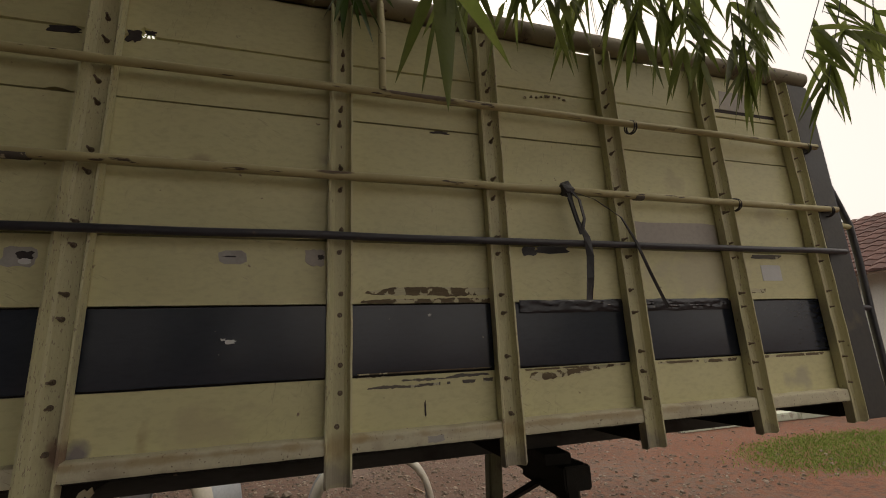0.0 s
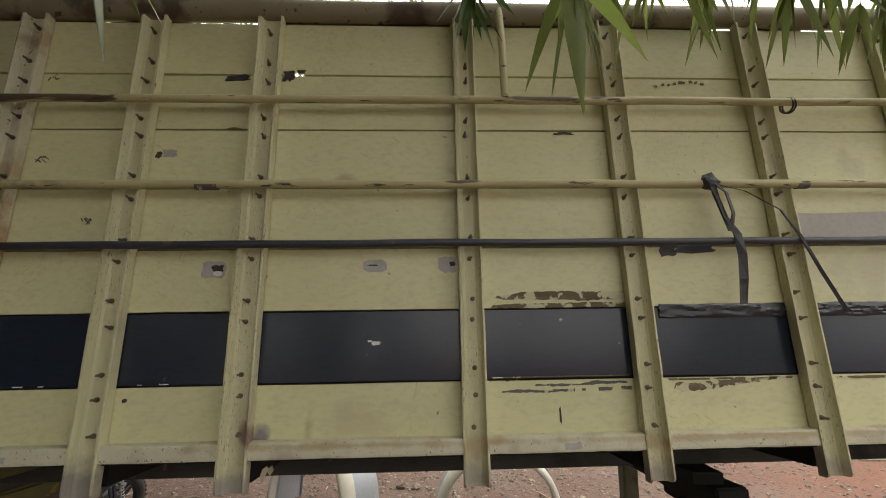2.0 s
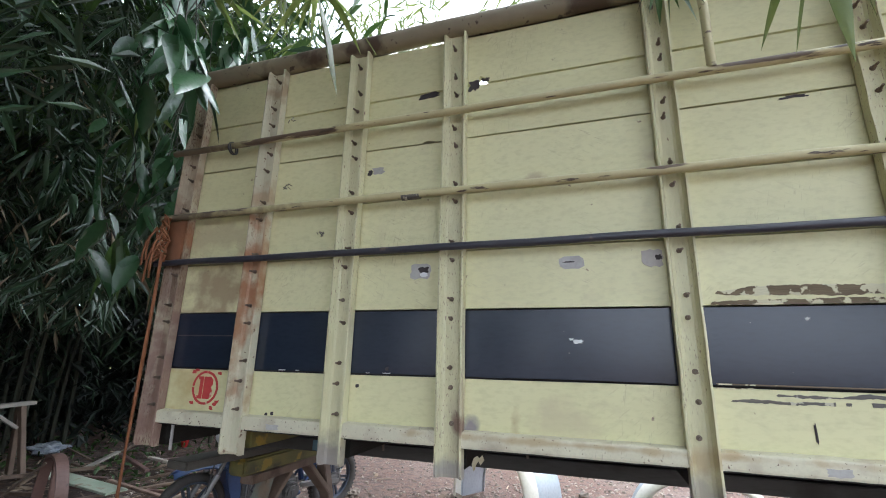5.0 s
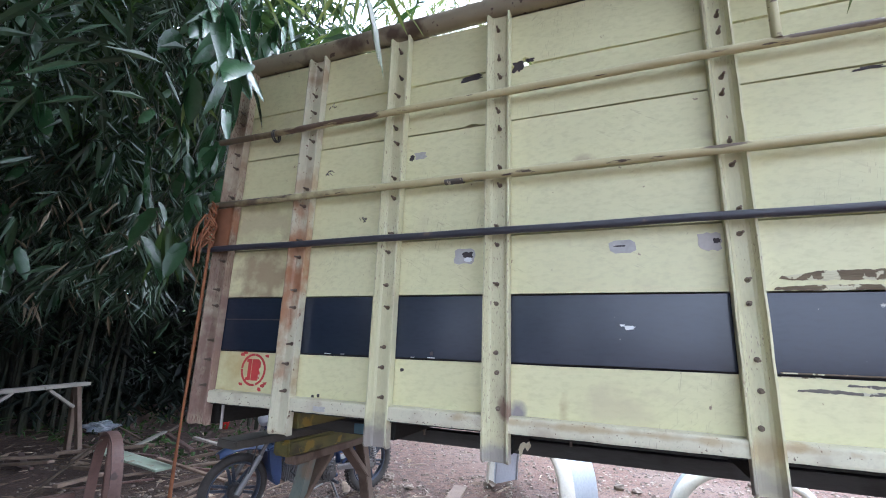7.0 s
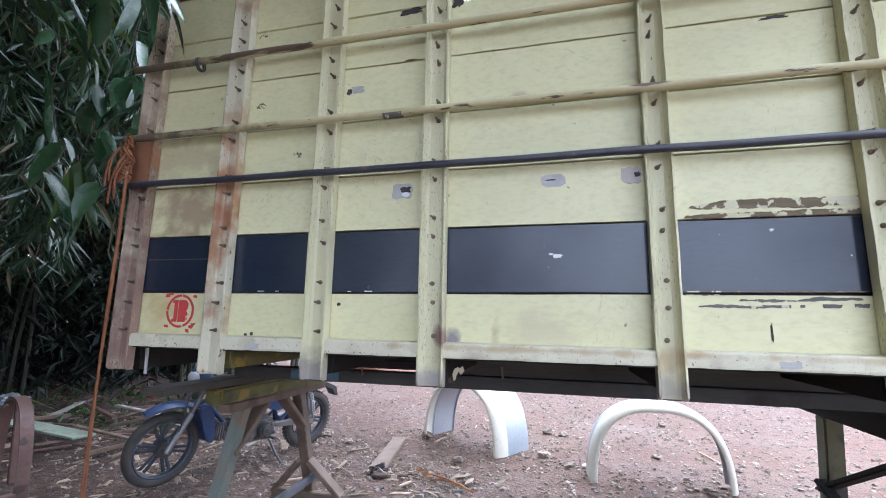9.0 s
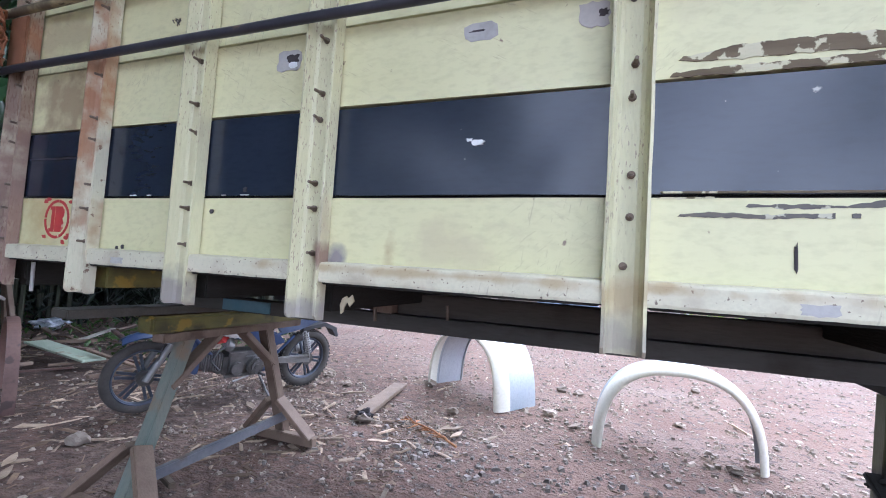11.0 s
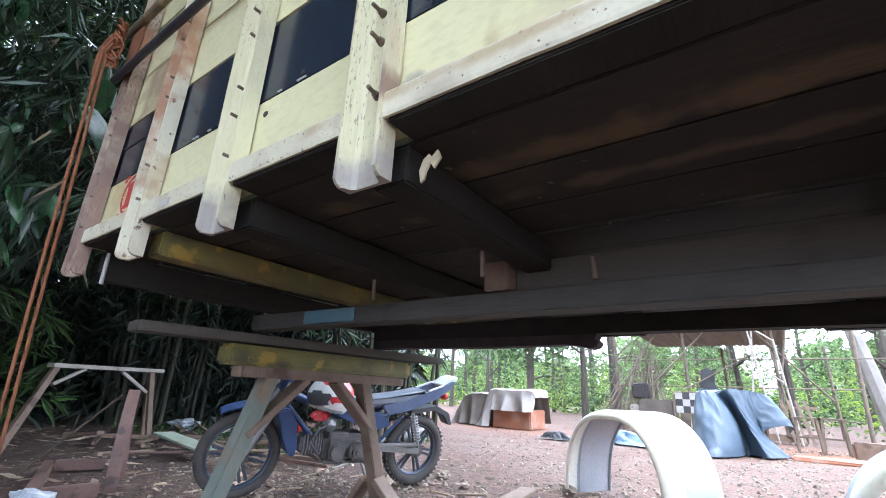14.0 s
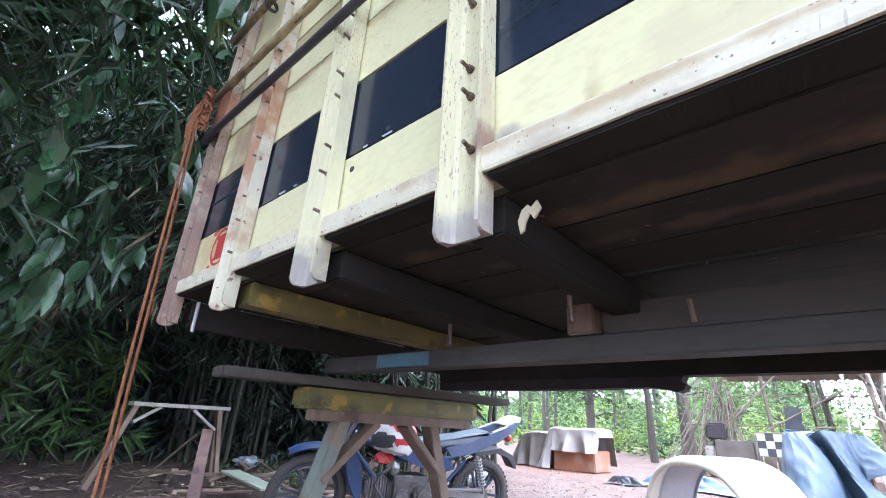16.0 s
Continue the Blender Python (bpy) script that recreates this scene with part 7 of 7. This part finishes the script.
rng = np.random.default_rng(5)
P, D = [], []
strands = []
for i in range(50):
    if 18 <= i < 26 or 30 <= i < 34:
        continue
    if i < 10:
        x, y, z0, z1 = -3.0 + rng.normal(0, 0.5), 2.15 + rng.normal(0, 0.2), 3.6, rng.uniform(1.9, 2.6)
    elif i < 26:
        x, y, z0, z1 = -1.74 + rng.normal(0, 0.12), 2.75 + rng.normal(0, 0.15), 3.6, rng.uniform(1.6, 2.4)
    elif i < 34:
        x, y, z0, z1 = -1.42 + rng.normal(0, 0.07), 2.4 + rng.normal(0, 0.06), 3.2, rng.uniform(2.35, 2.6)
    else:
        x, y, z0, z1 = -3.7 + rng.normal(0, 0.3), 2.28 + rng.normal(0, 0.16), rng.uniform(2.2, 3.0), rng.uniform(1.15, 1.7)
    pts = []
    z = z0
    while z > z1:
        x += rng.normal(0, 0.04)
        y += rng.normal(0, 0.04)
        pts.append((x, y, z))
        if rng.random() < 0.85:
            a = rng.random() * 6.28
            P.append((x, y, z))
            D.append((math.cos(a), math.sin(a), -rng.uniform(0.8, 2.6)))
        z -= 0.085
    strands.append(pts)
ob = part("foliage", broad(P, D, 0.17, rng), broad_leaf, bl, smooth=True)
ob.matrix_parent_inverse = binv2
tagged(ob, kind="stuff")
for pts in strands:
    ob = part("stem", tube(bmesh.new(), pts[::2] + [pts[-1]], 0.0028, 5), stem_m, bl)
    ob.matrix_parent_inverse = binv2

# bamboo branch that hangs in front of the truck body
# brighter copy of the bamboo leaf: backlight is put into its colour
spray_leaf = mat("backlit_bamboo_leaf", (0.13, 0.175, 0.042), (0.19, 0.225, 0.065), rough=0.45, scale=10, fine=80, bump=0.1, vary=0.35, through=0.62)


def blades(leaf_rows, rng):
    """Lance leaves with a rounded foot, a long point and a folded midrib: rows of base, tip, width."""
    V, F = [], []
    prof = ((0.0, 0.12), (0.06, 0.6), (0.18, 0.92), (0.36, 1.0), (0.58, 0.82), (0.8, 0.45), (0.93, 0.16), (1.0, 0.0))
    for a, b, w in leaf_rows:
        a, b = Vector(a), Vector(b)
        d = (b - a).normalized()
        s = d.cross(Vector(rng.normal(size=3))).normalized()
        u = s.cross(d)
        bow = (b - a).length * rng.uniform(0.02, 0.1)
        twist = rng.uniform(-0.7, 0.7)
        k0 = len(V)
        for q, k in prof:
            m = a.lerp(b, q) + Vector((0, 0, 1)) * bow * math.sin(math.pi * q)
            t = s * math.cos(twist * q) + u * math.sin(twist * q)
            n_ = u * math.cos(twist * q) - s * math.sin(twist * q)
            V += [tuple(m), tuple(m + t * w / 2 * k + n_ * w * 0.12 * k), tuple(m - t * w / 2 * k + n_ * w * 0.12 * k)]
        for i in range(len(prof) - 1):
            c = k0 + 3 * i
            F += [(c, c + 3, c + 4, c + 1), (c, c + 2, c + 5, c + 3)]
    return V, [], F


def hang_spray(label, root, nodes, n, length, ratio, seed, down=1.0, fan=0.9, tips=(), leaf_m=None):
    """A branch with twigs to its nodes; each node bears a fan of leaves. tips: leaves of the first node, by where they end."""
    rng = np.random.default_rng(seed)
    t = thing("bamboo_branch", label, "bamboo branch", "bamboo branches overhead", at=root)
    inv = Matrix.Translation([-v for v in root])
    rows = []
    for node in nodes:
        mid = [(a + b) / 2 + c for a, b, c in zip(root, node, (0, 0, 0.06))]
        ob = part("twig", tube(bmesh.new(), [root, mid, node], 0.003, 6, radii=[0.004, 0.003, 0.0015]), culm_m, t, smooth=True)
        ob.matrix_parent_inverse = inv
        az = rng.random() * 6.28
        for i in range(n):
            a = az + rng.normal(0, fan)
            d = Vector((math.cos(a) * 0.8, math.sin(a) * 0.8, -down + rng.normal(0, 0.45))).normalized()
            L = rng.uniform(*length)
            q = Vector(node).lerp(Vector(mid), 0.35 * rng.random())
            rows.append((q, q + d * L, L * ratio * rng.uniform(0.8, 1.2)))
    for tip in tips:
        q = Vector(nodes[0]) + Vector(rng.normal(0, 0.012, 3))
        rows.append((q, tip, (Vector(tip) - q).length * ratio))
    ob = part("foliage", blades(rows, rng), leaf_m or spray_leaf, t, smooth=True)
    ob.matrix_parent_inverse = inv
    tagged(ob, kind="stuff")


hang_spray("green bamboo branch with long broad leaves hanging before the truck", (1.05, 1.8, 2.75), [(0.93, 1.97, 2.2)], 0, (0.2, 0.3), 0.15, 3,
           tips=((0.81, 2.02, 1.94), (0.88, 2.05, 1.94), (0.905, 1.93, 1.83), (0.925, 1.97, 1.86), (0.99, 2.0, 1.95), (1.1, 2.0, 2.01), (1.02, 2.04, 2.06)))
hang_spray("shaded bamboo branch with small leaves over the top rail", (0.72, 2.2, 3.1), [(0.74, 2.4, 2.6), (0.69, 2.41, 2.6), (0.8, 2.4, 2.58)], 5, (0.1, 0.18), 0.14, 4, 1.6, 0.8,
           tips=((0.655, 2.44, 2.43), (0.69, 2.42, 2.41), (0.72, 2.44, 2.37), (0.745, 2.43, 2.36), (0.78, 2.44, 2.42), (0.825, 2.44, 2.36), (0.85, 2.43, 2.41), (0.62, 2.42, 2.47)), leaf_m=bamboo_leaf)
hang_spray("light green bamboo branches with slender leaves over the truck's rail", (2.0, 2.0, 3.2),
           [(1.1, 2.2, 2.45), (1.2, 2.25, 2.42), (1.32, 2.2, 2.4), (1.45, 2.25, 2.46), (1.6, 2.2, 2.48), (1.68, 2.2, 2.4), (1.8, 2.2, 2.46), (1.9, 2.2, 2.36), (2.0, 2.22, 2.34), (2.15, 2.2, 2.42),
            (2.18, 2.2, 2.25), (2.3, 2.2, 2.4), (1.4, 2.1, 2.55), (1.62, 2.1, 2.52), (1.85, 2.1, 2.6), (2.1, 2.1, 2.62), (2.25, 2.15, 2.5), (1.05, 2.35, 2.55), (1.55, 2.35, 2.55), (1.75, 2.3, 2.58), (2.05, 2.3, 2.55), (2.4, 2.3, 2.6)], 12, (0.15, 0.29), 0.1, 5, 1.9, 1.1)
hang_spray("bamboo branch with yellowing tips beside the truck's front end", (2.9, 2.0, 3.3),
           [(2.5, 2.2, 2.42), (2.6, 2.2, 2.3), (2.75, 2.2, 2.5), (2.9, 2.2, 2.5), (3.0, 2.2, 2.6), (2.7, 2.2, 2.68)], 9, (0.18, 0.33), 0.095, 9, 1.3, 1.0)
hang_spray("bamboo branch hanging over the tail of the truck body", (-0.6, 2.1, 3.2), [(-0.3, 2.1, 2.46), (-0.36, 2.15, 2.55)], 6, (0.18, 0.3), 0.09, 6, 1.3, 0.7,
           tips=((-0.07, 2.1, 2.155), (-0.14, 2.1, 2.2), (-0.21, 2.1, 2.07), (-0.24, 2.12, 2.13)))
hang_spray("bamboo branch drooping beyond the tail end", (-1.2, 2.3, 3.6), [(-0.62, 2.3, 2.75), (-0.8, 2.3, 2.8), (-0.5, 2.25, 2.85), (-1.0, 2.3, 2.8)], 8, (0.16, 0.28), 0.1, 8, 1.2, 0.8)
hang_spray("green bamboo fan hanging beside the truck's tail", (-1.9, 2.8, 3.3), [(-1.95, 2.72, 2.58)], 0, (0.2, 0.3), 0.2, 31,
           tips=((-2.03, 2.71, 2.39), (-1.82, 2.77, 2.39), (-1.97, 2.75, 2.28), (-1.9, 2.78, 2.32)), leaf_m=bamboo_leaf)
hang_spray("long-leaved green bamboo fan hanging by the rope", (-1.8, 2.8, 2.7), [(-1.84, 2.7, 1.92)], 0, (0.2, 0.3), 0.11, 32,
           tips=((-2.06, 2.75, 1.58), (-1.95, 2.8, 1.59), (-1.86, 2.72, 1.58), (-1.72, 2.68, 1.65), (-1.78, 2.7, 1.58), (-1.9, 2.85, 1.62), (-1.68, 2.74, 1.62)), leaf_m=bamboo_leaf)
hang_spray("sunlit yellow-green bamboo leaves beside the tail corner", (-1.6, 2.5, 3.0), [(-1.52, 2.45, 2.52), (-1.45, 2.5, 2.7), (-1.6, 2.6, 2.8)], 4, (0.16, 0.24), 0.13, 33, 1.4, 0.8,
           tips=((-1.38, 2.53, 2.36), (-1.5, 2.5, 2.3), (-1.58, 2.48, 2.34)))
hang_spray("broad glossy leaves hanging over the tail corner", (-1.05, 2.2, 3.0), [(-1.04, 2.3, 2.5), (-0.93, 2.1, 2.46), (-1.2, 2.35, 2.6)], 5, (0.16, 0.24), 0.3, 34, 1.8, 0.7,
           tips=((-0.9, 2.33, 2.26), (-0.98, 2.34, 2.3), (-1.1, 2.38, 2.25), (-0.86, 2.1, 2.2)), leaf_m=broad_leaf)
hang_spray("grey-green glossy leaves hanging by the tail post", (-1.7, 2.8, 2.8), [(-1.78, 2.73, 2.27), (-1.75, 2.74, 2.08), (-1.62, 2.7, 2.3), (-1.66, 2.72, 2.45)], 4, (0.12, 0.19), 0.42, 35, 2.2, 0.9, leaf_m=broad_leaf)
hang_spray("large dark leaf behind the tail post", (-1.3, 2.62, 2.7), [(-1.31, 2.6, 2.15)], 0, (0.2, 0.3), 0.27, 36, tips=((-1.64, 2.6, 2.01),), leaf_m=bamboo_dark)
# fans of hanging leaves in front of the curtain
rng = np.random.default_rng(64)
rows = []
for k in range(85):
    u = rng.random()
    node = Vector((-2.2 - 3.4 * u + rng.normal(0, 0.2), 2.5 + 0.9 * rng.random() - 0.4 * u, 1.55 + 1.9 * rng.random()))
    az = rng.uniform(-0.6, 0.6)
    lean = rng.normal(0, 0.35)
    size = rng.uniform(0.2, 0.36)
    for i in range(int(rng.integers(6, 11))):
        a = lean + rng.uniform(-1.15, 1.15)
        d = Vector((math.sin(a) * math.cos(az), math.sin(a) * math.sin(az) - 0.35 * rng.random(), -math.cos(a)))
        L = size * rng.uniform(0.65, 1.1)
        rows.append((node, node + d * L, L * rng.uniform(0.1, 0.15)))
ob = part("fan_foliage", blades(rows, rng), bamboo_dark, cur, smooth=True)
ob.matrix_parent_inverse = Matrix.Translation((4.3, -3.8, -4.0))
tagged(ob, kind="stuff")
# canopy added unseen above and behind the camera for shade, and beyond the rail
rng = np.random.default_rng(15)
C = [(rng.uniform(-5.5, 2.0), rng.uniform(-2.6, 1.6), rng.uniform(4.2, 6.6)) for _ in range(330)]
C += [(rng.uniform(-3.2, -1.0), rng.uniform(1.2, 4.5), rng.uniform(4.2, 6.0)) for _ in range(60)]
C += [(rng.uniform(-8.5, -3.4), rng.uniform(3.4, 9.0), rng.uniform(3.4, 6.0)) for _ in range(1700)]
C += [(rng.uniform(-8.5, -3.2), rng.uniform(0.0, 3.4), rng.uniform(3.6, 6.0)) for _ in range(320)]
C += [(rng.uniform(-4.6, -0.6), rng.uniform(-1.2, 2.2), rng.uniform(3.7, 5.2)) for _ in range(420)]
C += [(rng.uniform(-0.8, 1.2), rng.uniform(0.3, 2.0), rng.uniform(3.8, 4.8)) for _ in range(110)]
C += [(rng.uniform(-4.2, -0.8), rng.uniform(0.8, 3.4), rng.uniform(4.9, 6.2)) for _ in range(380)]
C += [(rng.uniform(-2.5, 3.5), rng.uniform(-0.9, 1.2), rng.uniform(3.8, 5.2)) for _ in range(260)]
# T: low sprays added out of view to shade the truck's tail
T = [(rng.uniform(-3.8, -0.5), rng.uniform(-1.6, 1.25), rng.uniform(2.9, 4.3)) for _ in range(700)]
B = [(rng.uniform(-4.6, 0.9), rng.uniform(4.6, 8.5), 3.0 + 3.2 * rng.random()) for _ in range(900)]
cn = thing("bamboo_shade_canopy", "bamboo canopy, mostly added out of view to shade the yard", "bamboo", at=(0, 0, 6))
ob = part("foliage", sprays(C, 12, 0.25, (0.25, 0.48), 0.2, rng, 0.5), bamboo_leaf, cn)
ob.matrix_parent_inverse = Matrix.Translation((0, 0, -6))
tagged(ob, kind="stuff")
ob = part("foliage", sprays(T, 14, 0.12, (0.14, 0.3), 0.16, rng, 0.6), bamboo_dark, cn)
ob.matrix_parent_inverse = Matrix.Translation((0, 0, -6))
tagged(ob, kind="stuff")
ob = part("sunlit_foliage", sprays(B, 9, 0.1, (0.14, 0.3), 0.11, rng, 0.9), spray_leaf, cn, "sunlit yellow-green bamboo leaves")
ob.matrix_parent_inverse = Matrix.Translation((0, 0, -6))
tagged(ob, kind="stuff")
for i in range(30):
    x, y = rng.uniform(-4, 5), rng.uniform(-5, -2)
    ob = part("culm", tube(bmesh.new(), [(x * 1.9 - 7.0, -6.5, 0), (x * 1.7 - 5.0, -5.5, 3.5), (x, y * 0.6, 5.8), (x + 0.4, y * 0.2, 6.3)], 0.03, 6, radii=[0.04, 0.035, 0.02, 0.008]), culm_m, cn, smooth=True)
    ob.matrix_parent_inverse = Matrix.Translation((0, 0, -6))


# far trees: tapered trunk, limbs, leafy crown of many small leaves
def tree(x, y, h, crown, seed, label, material, bark_m=bark, lean=0.0, n=900, leaf=0.16, low=0.35, girth=0.012):
    rng = np.random.default_rng(seed)
    t = thing("tree", label, "tree", "trees beyond the yard", at=(x, y, 0))
    pts = [(lean * h * s + 0.12 * noise.noise((seed, s * 3, 0)), 0.12 * noise.noise((seed, s * 3, 5)), h * s) for s in [i / 8 for i in range(9)]]
    part("trunk", tube(bmesh.new(), pts, 0.1, 8, radii=[girth * h * (1 - 0.75 * i / 8) + 0.015 for i in range(9)]), bark_m, t, smooth=True)
    C = []
    for k in range(9):
        s = low + (1 - low) * (k + 0.5) / 9
        b = Vector(pts[min(8, int(s * 8))])
        a = rng.random() * 6.28
        e = b + Vector((math.cos(a), math.sin(a), rng.uniform(0.1, 0.7))) * crown * rng.uniform(0.5, 1.0)
        part("limb", tube(bmesh.new(), [b, (b + e) / 2 + Vector((0, 0, 0.1)), e], 0.03, 6, radii=[0.045, 0.03, 0.012]), bark_m, t, smooth=True)
        for _ in range(7):
            C.append(np.array(e) + rng.normal(0, crown * 0.33, 3))
    per = max(3, n // len(C))
    ob = part("crown", sprays([tuple(c) for c in C], per, crown * 0.16, (leaf * 0.7, leaf * 1.4), 0.5, rng, 0.2), material, t)
    tagged(ob, kind="stuff")
    return t


rt = random.Random(8)
for i in range(38):
    x = -22 + 40 * i / 37 + rt.uniform(-0.6, 0.6)
    y = rt.uniform(19, 36)
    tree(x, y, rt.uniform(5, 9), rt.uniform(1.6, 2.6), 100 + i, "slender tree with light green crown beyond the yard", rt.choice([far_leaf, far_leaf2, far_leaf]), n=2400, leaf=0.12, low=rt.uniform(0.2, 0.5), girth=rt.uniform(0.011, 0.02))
tree(2.6, 16.5, 6.5, 1.8, 300, "pale-barked leaning tree beyond the yard", far_leaf, bark_pale, lean=-0.16, low=0.55, girth=0.028)
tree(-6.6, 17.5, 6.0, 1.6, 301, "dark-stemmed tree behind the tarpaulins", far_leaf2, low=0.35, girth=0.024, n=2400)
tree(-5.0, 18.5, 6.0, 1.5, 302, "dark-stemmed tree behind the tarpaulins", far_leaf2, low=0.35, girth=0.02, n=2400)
# unseen trees added behind the camera to darken the stripe's reflection
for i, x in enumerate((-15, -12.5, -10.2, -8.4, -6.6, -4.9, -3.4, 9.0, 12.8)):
    tree(x, rt.uniform(-14, -9.5), rt.uniform(6, 9), rt.uniform(1.7, 2.6), 400 + i, "leafy tree added out of view behind the camera", far_leaf2, n=1100, leaf=0.34, low=0.12)
# undergrowth and the wood beyond
rng = np.random.default_rng(23)
centres = [(rng.uniform(-32, 20), rng.uniform(19.5, 44)) for _ in range(170)]
P = []
for cx, cy in centres:
    r, h = rng.uniform(0.7, 1.9), rng.uniform(0.5, 2.2) * (1 + 0.04 * (cy - 20))
    m = 150
    q = rng.normal(size=(m, 3))
    q /= np.linalg.norm(q, axis=1)[:, None]
    P.append(np.array([cx, cy, h * 0.5]) + q * np.array([r, r, h * 0.6]) * rng.uniform(0.6, 1.05, (m, 1)))
P = np.concatenate(P)
P[:, 2] = np.abs(P[:, 2])
# shrubs split by leaf colour: sunlight and shade are put into the copies
sunlit_leaf = mat("sunlit_yellow_green_shrub_leaf", (0.16, 0.25, 0.035), (0.25, 0.33, 0.06), rough=0.5, scale=0.8, fine=20, bump=0.0, vary=0.4, through=0.5)
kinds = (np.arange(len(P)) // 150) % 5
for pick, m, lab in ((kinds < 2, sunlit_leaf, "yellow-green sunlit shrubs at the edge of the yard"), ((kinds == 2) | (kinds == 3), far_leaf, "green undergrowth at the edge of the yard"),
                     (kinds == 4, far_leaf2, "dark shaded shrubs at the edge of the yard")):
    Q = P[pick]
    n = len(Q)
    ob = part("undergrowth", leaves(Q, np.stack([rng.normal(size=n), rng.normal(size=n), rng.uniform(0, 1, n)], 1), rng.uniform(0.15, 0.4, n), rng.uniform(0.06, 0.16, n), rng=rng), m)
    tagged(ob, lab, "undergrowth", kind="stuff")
n = 20000
ang = rng.uniform(-0.2, 3.4, n)
rad = rng.uniform(40, 60, n)
P = np.stack([rad * np.cos(ang), 4 + rad * np.sin(ang), rng.random(n) ** 1.2 * (4 + 2.2 * np.sin(ang * 31) + 1.2 * np.sin(ang * 67))], 1)
ob = part("far_woods", leaves(P, rng.normal(size=(n, 3)), rng.uniform(0.4, 1.0, n), rng.uniform(0.2, 0.5, n), rng=rng), far_leaf)
tagged(ob, "distant pale green woods", "woods", kind="stuff")
# haze of distance is put into this paler leaf colour
hazy_leaf = mat("haze_pale_distant_leaf", (0.11, 0.165, 0.06), (0.17, 0.225, 0.10), rough=0.7, scale=0.12, fine=20, bump=0.0, vary=0.45, through=0.45)
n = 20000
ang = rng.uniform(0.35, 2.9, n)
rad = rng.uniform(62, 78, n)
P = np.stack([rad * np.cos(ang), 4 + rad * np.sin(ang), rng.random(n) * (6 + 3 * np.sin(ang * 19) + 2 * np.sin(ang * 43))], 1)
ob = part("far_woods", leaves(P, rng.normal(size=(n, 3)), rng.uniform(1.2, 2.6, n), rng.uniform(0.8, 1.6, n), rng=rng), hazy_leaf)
tagged(ob, "pale green tree line beyond the woods, haze in its colour", "woods", kind="stuff")
# litter-side seedlings and grass
n = 700
P = np.stack([rng.uniform(-9, -3.4, n), rng.uniform(4.8, 7.5, n), np.zeros(n)], 1)
ob = part("seedlings", leaves(P, np.stack([rng.normal(0, 0.6, n), rng.normal(0, 0.6, n), np.ones(n)], 1), rng.uniform(0.06, 0.28, n), rng.uniform(0.02, 0.06, n), droop=0.5, rng=rng), bamboo_leaf)
tagged(ob, "small green seedlings on the litter", "seedlings", kind="stuff")
grass_m = mat("short_grass", (0.16, 0.26, 0.045), (0.22, 0.33, 0.07), rough=0.6, scale=3, fine=30, bump=0.0, vary=0.3, through=0.2)
n = 15000
r = np.sqrt(rng.random(n))
a = rng.random(n) * 6.28
P = np.stack([7.2 + 1.7 * r * np.cos(a) + 0.2 * rng.normal(size=n), 5.2 + 0.85 * r * np.sin(a) + 0.1 * rng.normal(size=n), np.full(n, -0.01)], 1)
ob = part("grass", leaves(P, np.stack([rng.normal(0, 0.5, n), rng.normal(0, 0.5, n), np.ones(n)], 1), rng.uniform(0.02, 0.05, n), np.full(n, 0.009), rng=rng), grass_m)
tagged(ob, "patch of short green grass on red earth", "grass", kind="stuff")
